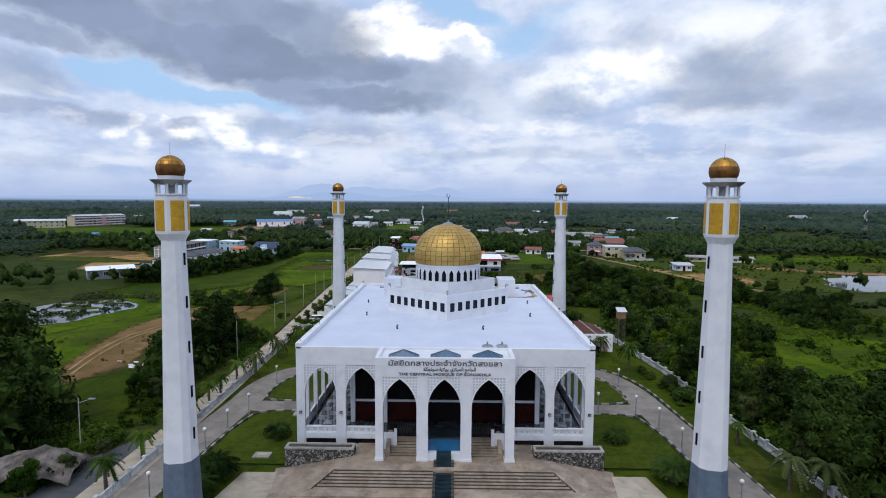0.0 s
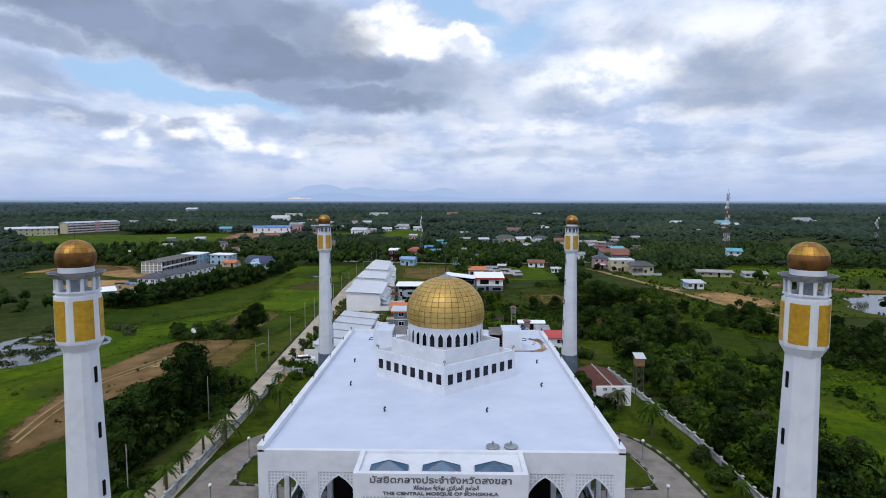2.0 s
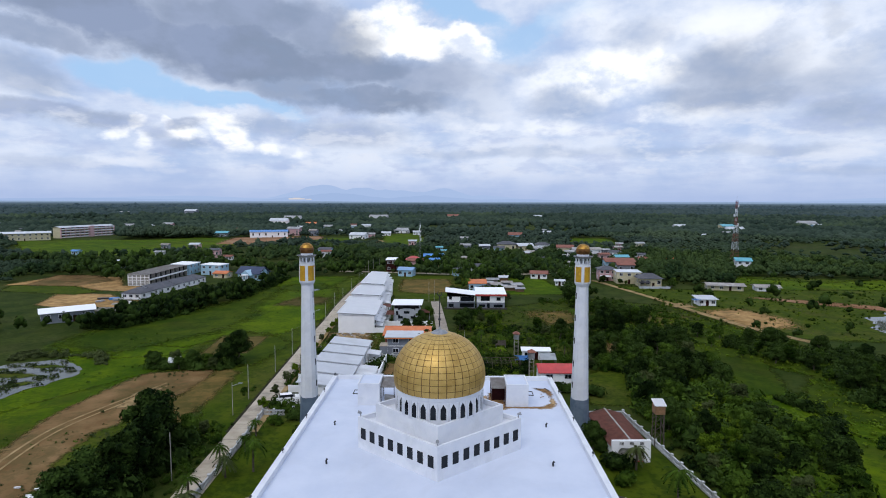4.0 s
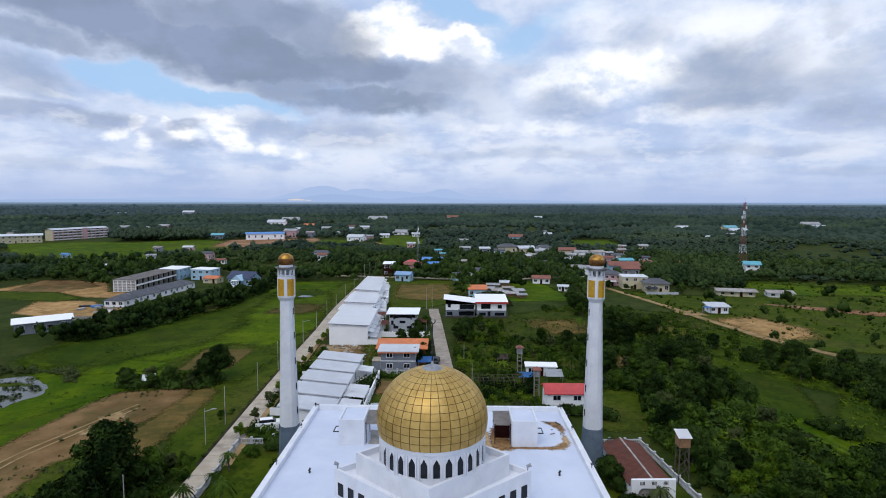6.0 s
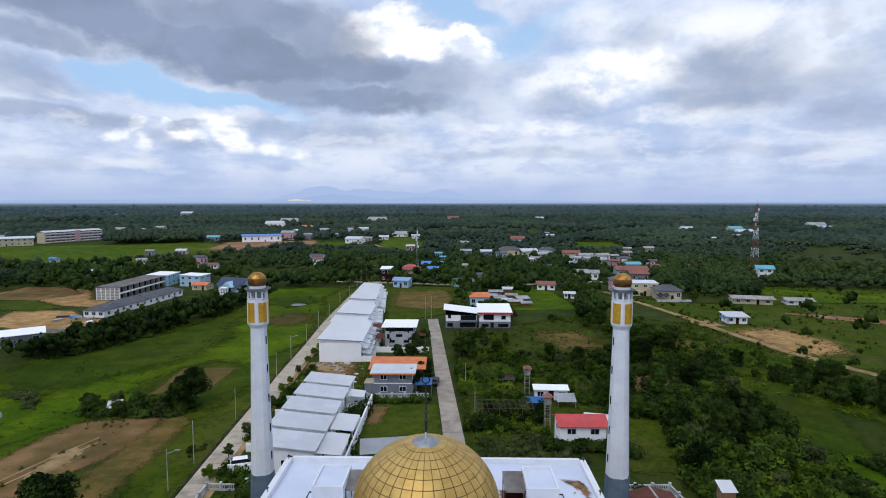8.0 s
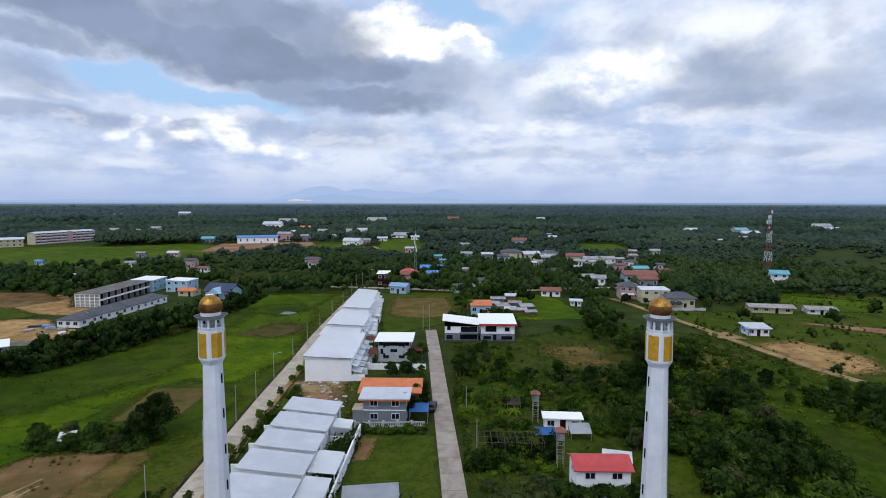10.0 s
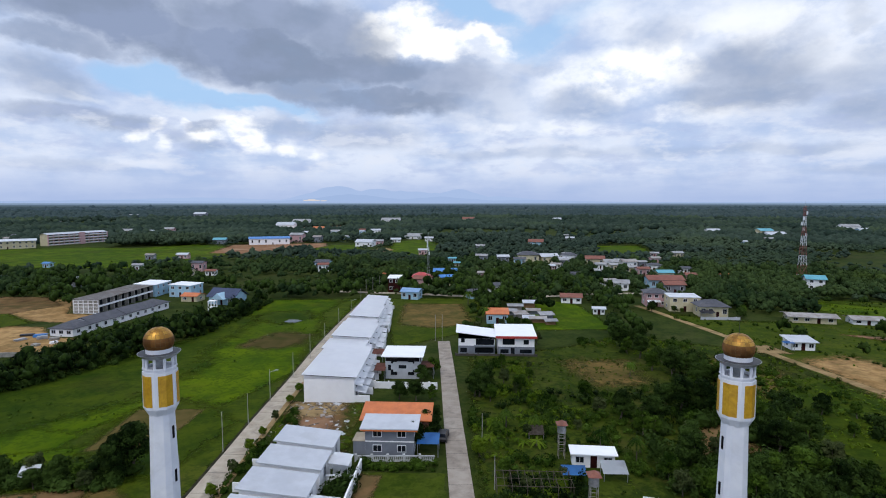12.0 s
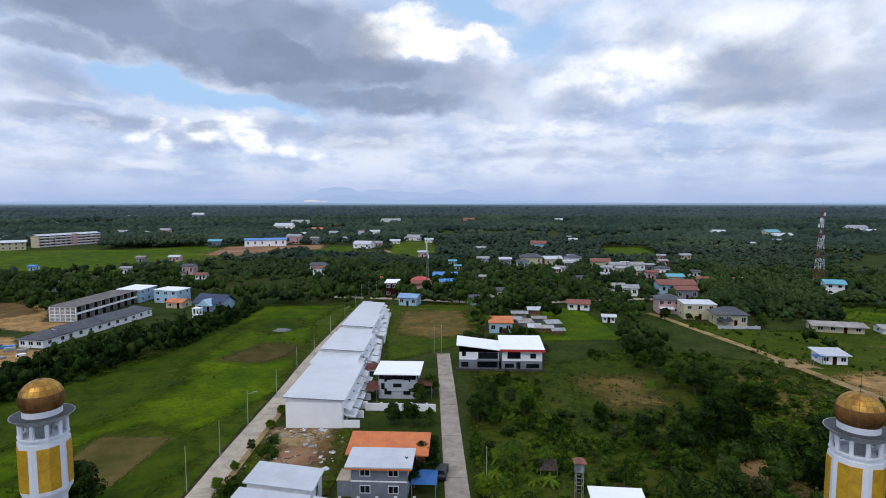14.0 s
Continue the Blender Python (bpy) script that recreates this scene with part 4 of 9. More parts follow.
def arch_trim(bm, x0, x1, spring, apex, foot, y, width=0.16, depth=0.10):
    """A raised band that follows the opening."""
    outer = [(x0 - width, foot), *[(x, z) for x, z in arch_line(x0 - width, x1 + width, spring, apex + width * 1.4)], (x1 + width, foot)]
    inner = [(x0, foot), *arch_line(x0, x1, spring, apex), (x1, foot)]
    a = [bm.verts.new((x, y - depth, z)) for x, z in outer]
    b = [bm.verts.new((x, y - depth, z)) for x, z in inner]
    c = [bm.verts.new((x, y, z)) for x, z in outer]
    d = [bm.verts.new((x, y + 0.3, z)) for x, z in inner]
    for i in range(len(a) - 1):
        bm.faces.new((b[i], b[i + 1], a[i + 1], a[i]))
        bm.faces.new((a[i], a[i + 1], c[i + 1], c[i]))
        bm.faces.new((d[i], d[i + 1], b[i + 1], b[i]))


# body: side walls are rows of piers, the hall stands inside
bm = bmesh.new()
box(bm, -15.85, 15.85, 0.1, 43.6, 0.0, GROUND_FLOOR - 0.02)
part("base", bm, "wall_white", mosque)
bm = bmesh.new()
box(bm, -15.4, 15.4, 0.3, 43.2, GROUND_FLOOR, GROUND_FLOOR + 0.02)
part("veranda_floor", bm, "tile_dark", mosque, "dark polished tile floor")
for sx in (-1, 1):      # pale squares of the checkered side aisles
    square = None
    for j in range(30):
        for i in range(4):
            if (i + j) % 2:
                continue
            m = pose(sx * (11.35 + 1.02 * i), 1.2 + 1.32 * j, GROUND_FLOOR + 0.02)
            if square is None:
                bm = bmesh.new()
                box(bm, -0.5, 0.5, -0.65, 0.65, -0.004, 0.012)
                square = part("floor_tile", bm, "tile_pale", mosque)
                square.matrix_basis = m
            else:
                again(square, m, mosque)
# solid near-black block: the unlit inside of the hall is painted on
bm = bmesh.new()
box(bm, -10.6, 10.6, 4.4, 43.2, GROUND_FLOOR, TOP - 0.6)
hall = part("hall", bm, "dark", mosque, "prayer hall block, its unlit inside painted near-black")
bm = bmesh.new()
box(bm, -10.7, 10.7, 4.25, 4.4, GROUND_FLOOR + 2.35, GROUND_FLOOR + 2.6)
part("beam", bm, "white", hall, "white beam across the hall front")
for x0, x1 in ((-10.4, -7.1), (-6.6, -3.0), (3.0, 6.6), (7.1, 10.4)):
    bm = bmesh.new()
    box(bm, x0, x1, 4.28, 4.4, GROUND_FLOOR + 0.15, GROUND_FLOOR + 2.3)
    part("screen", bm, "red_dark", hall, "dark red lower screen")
for x in (-10.55, -6.85, -2.7, 2.7, 6.85, 10.55):
    bm = bmesh.new()
    box(bm, x - 0.25, x + 0.25, 3.9, 4.35, GROUND_FLOOR, TOP - 0.7)
    part("pier", bm, "white", mosque)
bm = bmesh.new()
box(bm, -15.85, 15.85, 0.45, 43.6, TOP - 0.7, TOP - 0.15)
part("roof", bm, "roof_white", mosque, "flat white coated roof")
# side arcades
for sx in (-1, 1):
    bm = bmesh.new()
    x0, x1 = sorted((sx * 15.45, sx * 15.9))
    box(bm, x0, x1, 0.45, 43.6, TOP - 1.9, TOP - 0.7)
    part("side_beam", bm, "white", mosque)
    for i in range(11):
        bm = bmesh.new()
        y = 3.6 + i * 3.95
        box(bm, x0 - 0.02, x1 + 0.02, y - 0.28, y + 0.28, GROUND_FLOOR, TOP - 1.9)
        part("side_pier", bm, "white", mosque)
    bm = bmesh.new()
    box(bm, x0 + 0.1, x1 - 0.1, 0.45, 43.6, GROUND_FLOOR, GROUND_FLOOR + 0.9)
    part("side_parapet", bm, "white", mosque)
    bm = bmesh.new()
    x0, x1 = sorted((sx * 15.35, sx * 15.95))
    box(bm, x0, x1, 0.0, 44.0, TOP - 0.15, TOP + 0.42)
    part("roof_kerb", bm, "white", mosque, "raised white rim of the roof")
    for y in (0.9, 9.5, 18.5, 27.5, 36.5, 43.2):
        bm = bmesh.new()
        rod(bm, (sx * 15.65, y, TOP + 0.42), (sx * 15.65, y, TOP + 0.72), 0.03)
        rod(bm, (sx * 15.65, y - 0.10, TOP + 0.74), (sx * 15.65, y + 0.12, TOP + 0.80), 0.08, 0.11, 8)
        part("floodlight", bm, "metal_dark", mosque, "small dark floodlight")
bm = bmesh.new()
box(bm, -15.95, 15.95, 43.6, 44.0, 0.0, TOP + 0.42)
part("rear_wall", bm, "white", mosque)

# front wall with two arches on either side of the portal
for a, b in ((-15.9, -15.0), (-11.6, -10.6), (-7.1, -6.6), (15.0, 15.95), (10.8, 11.7), (6.6, 7.3)):
    bm = bmesh.new()
    box(bm, a, b, 0.0, 0.45, 0.9, 10.1)
    part("front_pier", bm, "white", mosque)
bm = bmesh.new()
box(bm, -15.9, 15.95, 0.0, 0.45, 10.1, TOP + 0.02)
part("front_wall", bm, "white", mosque)
OPEN = ((-15.0, -11.6), (-10.6, -7.1), (7.3, 10.8), (11.7, 15.0))
for a, b in OPEN:
    bm = bmesh.new()
    spandrel(bm, a, b, 6.9, 9.95, 10.1, 0.08, 0.40)
    p = part("spandrel", bm, "lattice", mosque, "white lattice over a pointed arch")
    bm = bmesh.new()
    arch_trim(bm, a + 0.02, b - 0.02, 6.9, 9.8, GROUND_FLOOR + 1.1, 0.0, 0.13, 0.06)
    part("arch_band", bm, "white", p)
    # parapet with square perforations
    bm = bmesh.new()
    box(bm, a, b, 0.10, 0.34, 2.55, 2.65)
    box(bm, a, b, 0.08, 0.36, 3.15, 3.30)
    n = 5
    for i in range(n + 1):
        x = a + (b - a) * i / n
        box(bm, max(a, x - 0.13), min(b, x + 0.13), 0.12, 0.32, 2.65, 3.15)
    q = part("parapet", bm, "white", mosque, "perforated white parapet")
    bm = bmesh.new()
    box(bm, a, b, 0.20, 0.24, 2.66, 3.14)
    part("infill", bm, "lattice", q)
    bm = bmesh.new()
    box(bm, a, b, 0.05, 0.42, 2.0, 2.55)
    part("apron", bm, "white", mosque)

# portal
PY = -4.1
bm = bmesh.new()
PORTAL_COLS = ((-6.85, -6.1), (-2.7, -1.6), (1.7, 2.75), (6.15, 7.05))
box(bm, -6.85, 7.05, PY, PY + 0.45, 10.2, TOP + 0.1)
portal_front = part("portal_wall", bm, "white", mosque, "white portal wall bearing the name of the mosque")
for a, b in PORTAL_COLS:
    bm = bmesh.new()
    box(bm, a, b, PY, PY + 0.8, 1.55, 10.2)
    box(bm, a - 0.08, b + 0.08, PY - 0.08, PY + 0.88, 1.50, 1.80)
    part("portal_pier", bm, "white", mosque)
for (_, a), (b, _) in zip(PORTAL_COLS, PORTAL_COLS[1:]):
    bm = bmesh.new()
    spandrel(bm, a, b, 7.0, 10.1, 10.2, PY + 0.08, PY + 0.4)
    p = part("spandrel", bm, "lattice", mosque, "white lattice over a pointed arch")
    bm = bmesh.new()
    arch_trim(bm, a + 0.02, b - 0.02, 7.0, 9.98, 1.6, PY, 0.13, 0.06)
    part("arch_band", bm, "white", p)
for a, b in ((-6.85, -6.45), (6.65, 7.05)):
    bm = bmesh.new()
    box(bm, a, b, PY + 0.45, 0.0, 9.6, TOP + 0.1)
    part("portal_cheek", bm, "white", mosque)
bm = bmesh.new()
box(bm, -6.45, 6.65, PY + 0.45, 0.0, 11.55, 11.8)
part("portal_roof", bm, "white", mosque)
for i in range(3):  # skylights
    cx = -4.1 + i * 4.25
    bm = bmesh.new()
    foot = ((-1.5, -0.6), (1.5, -0.6), (1.5, 0.6), (-1.5, 0.6))
    corners = [bm.verts.new((cx + a, PY + 1.12 + b, 11.98)) for a, b in foot]
    tip = bm.verts.new((cx, PY + 1.12, 12.66))
    for k in range(4):
        bm.faces.new((corners[k], corners[(k + 1) % 4], tip))
    bm.faces.new(corners[::-1])
    box(bm, cx - 1.55, cx + 1.55, PY + 0.46, PY + 1.78, 11.8, 11.97, 1)
    sky_light = part("skylight", bm, ("skylight_blue", "skylight_grey"), mosque, "low blue pyramid skylight on a dark kerb")
    for a, b in foot:
        bm = bmesh.new()
        rod(bm, (cx + a, PY + 1.12 + b, 11.99), (cx, PY + 1.12, 12.68), 0.035, 0.035, 4)
        part("glazing_bar", bm, "skylight_grey", sky_light)


def lettering(text, x, y, z, size, label, width=None):
    cu = bpy.data.curves.new("lettering", "FONT")
    cu.body, cu.size, cu.align_x, cu.extrude, cu.offset, cu.resolution_u = text, size, "CENTER", 0.03, 0.012, 4
    ob = new("lettering", cu)
    deps = bpy.context.evaluated_depsgraph_get()
    me = bpy.data.meshes.new_from_object(ob.evaluated_get(deps))
    bpy.data.objects.remove(ob)
    xs = [v.co.x for v in me.vertices]
    s = width / (max(xs) - min(xs)) if width and xs else 1.0
    m = pose(x, y, z, 90) @ Matrix.Diagonal((s, 1, 1, 1))
    bm = bmesh.new()
    bm.from_mesh(me)
    left = set(bm.verts)
    while left:      # one object for each letter
        todo, piece = [left.pop()], []
        while todo:
            v = todo.pop()
            piece.append(v)
            for e in v.link_edges:
                o = e.other_vert(v)
                if o in left:
                    left.discard(o)
                    todo.append(o)
        index = {v: i for i, v in enumerate(piece)}
        faces = {f for v in piece for f in v.link_faces}
        pm = bpy.data.meshes.new("letter")
        pm.from_pydata([tuple(v.co) for v in piece], [], [[index[v] for v in f.verts] for f in faces])
        pm.materials.append(MAT["letter"])
        o = new("letter", pm)
        o.parent, o.matrix_basis, o["label"] = portal_front, m, label
    bm.free()


lettering("มัสยิดกลางประจำจังหวัดสงขลา", 0.1, PY - 0.02, 11.36, 0.72, "dark raised Thai lettering", 11.2)
lettering("ﻼﻜﺠﻧﻮﺳ ﺔﻳﻻﻮﺑ ﻱﺰﻛﺮﻤﻟﺍ ﻊﻣﺎﺠﻟﺍ", 0.55, PY - 0.02, 10.86, 0.46, "dark raised Arabic lettering", 5.2)
lettering("THE CENTRAL MOSQUE OF SONGKHLA", 0.1, PY - 0.02, 10.37, 0.36, "dark raised English lettering", 9.2)
for a, b in OPEN:
    bm = bmesh.new()
    box(bm, a + 0.1, b - 0.1, 0.02, 0.12, 1.45, 1.95)
    part("vent_slot", bm, "dark", mosque, "dark slot below the arch")

# diamond-shaped storeys and drum under the dome
CX, CY = 0.15, 21.2


def diamond(hw, hd):
    return [(CX, CY - hd), (CX + hw, CY), (CX, CY + hd), (CX - hw, CY)]


def storey(name, hw, hd, z0, z1, mat, parent, label="", wall=None):
    bm = bmesh.new()
    if wall:
        k = 1 - wall * math.hypot(hw, hd) / (hw * hd)
        o, i = diamond(hw, hd), diamond(hw * k, hd * k)
        for n in range(4):
            m = (n + 1) % 4
            q = [bm.verts.new((*p, z)) for p in (o[n], o[m], i[m], i[n]) for z in (z0, z1)]
            for f in ((0, 2, 3, 1), (1, 3, 5, 7), (6, 7, 5, 4)):
                bm.faces.new([q[t] for t in f])
    else:
        prism(bm, diamond(hw, hd), z0, z1)
    return part(name, bm, mat, parent, label)


tier = storey("lower_storey", 8.6, 7.1, TOP - 0.16, 14.75, "white", mosque, "diamond-shaped white storey with a band of dark windows")
storey("storey_rim", 8.6, 7.1, 14.75, 15.25, "white", tier, wall=0.25)
upper = storey("upper_storey", 6.7, 6.0, 14.75, 16.15, "white", mosque, "smaller diamond-shaped white storey")
storey("upper_rim", 6.7, 6.0, 16.15, 16.7, "white", upper, wall=0.25)
win = bmesh.new()
box(win, -0.36, 0.36, -0.03, 0.05, 0.0, 1.15)
pane_mesh = None
corners = diamond(8.6, 7.1)
for k in range(4):
    a, b = Vector(corners[k]), Vector(corners[(k + 1) % 4])
    along = (b - a).normalized()
    deg = math.degrees(math.atan2(along.y, along.x))
    for i in range(8):
        p = a + (b - a) * ((i + 0.62) / 8.24)
        m = pose(p.x, p.y, 13.0, 0, 0, deg)
        if pane_mesh is None:
            pane_mesh = part("window", win, "glass_dark", tier, "dark tinted window")
            pane_mesh.matrix_basis = m
        else:
            again(pane_mesh, m, tier)
for x, y in corners:
    c = (Vector((x - CX, y - CY))).normalized()
    bm = bmesh.new()
    rod(bm, (x - c.x * 0.3, y - c.y * 0.3, 15.25), (x - c.x * 0.3, y - c.y * 0.3, 15.5), 0.06)
    rod(bm, (x - c.x * 0.4, y - c.y * 0.4, 15.6), (x, y, 15.75), 0.12, 0.18, 8)
    part("floodlight", bm, "metal_grey", mosque, "small dark floodlight")

DR = 4.48
bm = bmesh.new()
rings(bm, [(15.6, DR), (18.6, DR), (18.6, DR + 0.10), (18.98, DR + 0.10)], circle(56), True, CX, CY)
drum = part("drum", bm, "white", mosque, "round white drum with pointed windows")
N_WIN = 28
shape = [(-0.27, 0.0), (0.27, 0.0), (0.27, 1.05), (0.0, 1.55), (-0.27, 1.05)]
bm = bmesh.new()
front = [bm.verts.new((x, -0.02, z)) for x, z in shape]
backs = [bm.verts.new((x, 0.2, z)) for x, z in shape]
bm.faces.new(front)
for i in range(5):
    bm.faces.new((front[i], backs[i], backs[(i + 1) % 5], front[(i + 1) % 5]))
first = None
for i in range(N_WIN):
    a = radians(-90 + 360 * (i + 0.5) / N_WIN)
    m = pose(CX + (DR - 0.005) * math.cos(a), CY + (DR - 0.005) * math.sin(a), 16.72, 0, 0, math.degrees(a) + 90)
    if first is None:
        first = part("drum_window", bm, "glass_dark", drum, "dark pointed window")
        first.matrix_basis = m
    else:
        again(first, m, drum)
bm = bmesh.new()
for s in (-1, 1):
    v0 = box(bm, 0.34 if s > 0 else -0.42, 0.42 if s > 0 else -0.34, -0.12, 0.05, 0, 1.9)
rib = None
for i in range(N_WIN):
    a = radians(-90 + 360 * (i + 0.5) / N_WIN)
    m = pose(CX + DR * math.cos(a), CY + DR * math.sin(a), 16.5, 0, 0, math.degrees(a) + 90)
    if rib is None:
        rib = part("pilaster", bm, "white", drum)
        rib.matrix_basis = m
    else:
        again(rib, m, drum)

# dome: bulging profile, covered with tiles
DOME_R, DOME_Z = 4.76, 20.05


def dome_profile(t):
    """t from 0 at the foot to 1 at the crown: radius and height."""
    a = radians(-14 + t * 101)
    return DOME_R * math.cos(a), DOME_Z + (DOME_R * 1.0) * math.sin(a) * (1.0 if a < 0 else 0.905)


def tiled_dome(parent, profile, cx, cy, around, rows, mat, gap, proud, crown=0.93, name="dome", label="", low=None):
    bm = bmesh.new()
    levels = []
    for i in range(25):
        r, z = profile(i / 24)
        levels.append((z, max(r, 0.01)))
    rings(bm, levels, circle(around * 2), True, cx, cy)
    core = part(name, bm, "gold_seam", parent, label, True)
    for j in range(rows):
        t0, t1 = crown * j / rows, crown * (j + 1) / rows
        bm = bmesh.new()
        grid = []
        g = gap / 2
        for a in range(4):
            t = t0 + (t1 - t0) * (g * 0.9 + (1 - 1.8 * g) * a / 3)
            r, z = profile(t)
            r0, z0 = profile(max(t - 0.01, 0))
            nx, nz = z - z0, r0 - r
            ln = math.hypot(nx, nz) or 1
            r, z = r + proud * nx / ln, z + proud * nz / ln
            row = []
            for b in range(4):
                ang = (b / 3 - 0.5) * (2 * math.pi / around) * (1 - gap)
                row.append(bm.verts.new((r * math.cos(ang), r * math.sin(ang), z)))
            grid.append(row)
        for a in range(3):
            for b in range(3):
                bm.faces.new((grid[a][b], grid[a][b + 1], grid[a + 1][b + 1], grid[a + 1][b]))
        edge = [e for e in bm.edges if e.is_boundary]
        out = bmesh.ops.extrude_edge_only(bm, edges=edge)["geom"]
        for v in out:
            if isinstance(v, bmesh.types.BMVert):
                rr = math.hypot(v.co.x, v.co.y)
                s = (rr - proud * 1.5) / rr if rr > 0.2 else 1
                v.co.x, v.co.y = v.co.x * s, v.co.y * s
                v.co.z -= proud * 0.4
        piece = None
        for k in range(around):
            m = pose(cx, cy, 0, 0, 0, 360 * (k + 0.5) / around)
            if piece is None:
                piece = part("tile", bm, low if low and j < rows * 0.4 else mat, core)
                piece.matrix_basis = m
            else:
                again(piece, m, core)
    return core


dome = tiled_dome(mosque, dome_profile, CX, CY, 36, 12, "gold", 0.095, 0.03, 0.94, "dome", "golden tiled dome")
bm = bmesh.new()
rings(bm, [(23.98, 1.05), (24.20, 1.00), (24.30, 0.92), (24.48, 0.66), (24.60, 0.34), (24.66, 0.12), (24.95, 0.08)], circle(20), True, CX, CY)
part("crown", bm, "metal_grey", mosque, "grey metal crown of the dome", True)
bm = bmesh.new()
rod(bm, (CX, CY, 24.9), (CX, CY, 28.2), 0.07, 0.05)
for z, r in ((25.7, 0.16), (26.3, 0.12)):
    rings(bm, [(z - r, 0.03), (z - r * 0.6, r * 0.8), (z, r), (z + r * 0.6, r * 0.8), (z + r, 0.03)], circle(10), True, CX, CY)
for i in range(14):  # crescent, open at the top
    a0, a1 = radians(-250 + i * 20 + 10), radians(-250 + i * 20 + 30)
    rod(bm, (CX + 0.24 * math.cos(a0), CY, 28.4 + 0.24 * math.sin(a0)), (CX + 0.24 * math.cos(a1), CY, 28.4 + 0.24 * math.sin(a1)), 0.045, 0.045, 5)
part("finial", bm, "metal_dark", mosque, "dark finial with a crescent")

# stair heads on the rear of the roof
for x0, x1, sx in ((-10.6, -7.8, -1), (8.4, 11.2, 1)):
    bm = bmesh.new()
    box(bm, x0, x1, 33.3, 37.4, TOP - 0.15, 14.5)
    head = part("stair_head", bm, "white", mosque, "white box over the roof stair")
    bm = bmesh.new()
    for a, b, c, d in ((x0, x1, 33.3, 33.45), (x0, x1, 37.25, 37.4), (x0, x0 + 0.15, 33.45, 37.25), (x1 - 0.15, x1, 33.45, 37.25)):
        box(bm, a, b, c, d, 14.5, 14.72)
    part("rim", bm, "white", head)
    bm = bmesh.new()
    box(bm, x0 + 0.15, x1 - 0.15, 33.45, 37.25, 14.5, 14.53)
    part("flat_top", bm, "roof_white", head, "sunk pale top")
    bm = bmesh.new()
    a, b = (x1, x1 + 1.9) if sx < 0 else (x0 - 1.9, x0)
    v = [bm.verts.new(p) for p in ((a, 33.9, 14.0), (b, 33.9, 14.0), (b, 36.9, 14.5), (a, 36.9, 14.5))]
    f = bm.faces.new(v)
    bmesh.ops.solidify(bm, geom=[f], thickness=0.06)
    part("lean_to_roof", bm, "roof_rust", head, "grey weathered sheet lean-to")
    bm = bmesh.new()
    for px, py in ((a + 0.1, 34.0), (b - 0.1, 34.0), (a + 0.1, 36.8), (b - 0.1, 36.8)):
        rod(bm, (px, py, TOP - 0.15), (px, py, 14.1), 0.05)
    if sx > 0:
        box(bm, a + 0.2, b - 0.05, 35.6, 36.7, TOP - 0.15, 13.6)
    part("lean_to_frame", bm, "red_dark" if sx > 0 else "metal_dark", head)
    bm = bmesh.new()
    a, b = (x0 - 0.7, x0) if sx < 0 else (x1, x1 + 0.7)
    for z in (13.2,):
        for c, d in ((33.6, 33.7), (35.0, 35.1)):
            box(bm, a, b, c, d, z, z + 0.09)
        box(bm, a if sx < 0 else b - 0.09, a + 0.09 if sx < 0 else b, 33.6, 35.1, z, z + 0.09)
    part("side_frame", bm, "metal_dark", head)
# rust, debris and wiring round the stair heads
for lab, pts, m_, z_, rag in (
        ("thin brown rust line along the stair head", [(7.2, 32.6), (9.4, 32.8), (11.4, 32.7), (13.2, 32.9), (14.3, 33.4), (14.6, 34.4), (14.2, 34.4), (13.6, 33.5), (12.4, 33.3), (9.4, 33.25), (7.4, 33.2)], "rust_dark", 0.142, 0.3),
        ("pale rust tide mark on the white roof", [(12.4, 32.6), (14.0, 32.8), (14.9, 34.0), (14.9, 36.2), (14.5, 36.2), (14.3, 34.6), (13.4, 33.6), (12.4, 33.2)], "rust", 0.145, 0.5),
        ("rusty floor beside the stair head", [(6.3, 33.2), (7.2, 32.7), (8.3, 32.9), (8.35, 37.8), (6.5, 38.2), (6.2, 35.6)], "rust_dark", 0.14, 0.5),
        ("pale rust rim on the white roof", [(5.5, 33.4), (6.4, 32.3), (8.4, 32.4), (8.4, 33.0), (6.9, 33.0), (6.2, 34.0), (6.0, 37.2), (5.4, 37.0)], "rust", 0.146, 0.5),
        ("grey debris stain at the roof's edge", [(12.8, 40.4), (14.6, 40.2), (15.1, 38.4), (14.7, 36.8), (14.3, 38.2), (13.6, 39.4)], "rust_dark", 0.143, 0.5),
        ("grey patch on the roof under the lean-to", [(-7.6, 33.6), (-6.0, 33.4), (-5.7, 37.0), (-7.5, 37.4)], "kerb", 0.143, 0.4)):
    patch("rust_stain" if "rust" in lab else "stain", lab, pts, TOP - z_, m_, "stain", rag)
rng = np.random.default_rng(77)
for k in range(7):   # old pipes and cables left on the roof
    x_, y_ = 13.0 + 1.9 * rng.random(), 36.4 + 4.0 * rng.random()
    bm = bmesh.new()
    rod(bm, (x_, y_, TOP - 0.08), (x_ + 1.6 * (rng.random() - 0.5), y_ + 1.2 * (rng.random() - 0.3), TOP + 0.1 * rng.random()), 0.05, 0.05, 6)
    tagged(part("pipe", bm, "metal_dark" if k % 2 else "rust_dark"), "old dark pipe lying on the roof", "pipe", "pipes left on the roof")
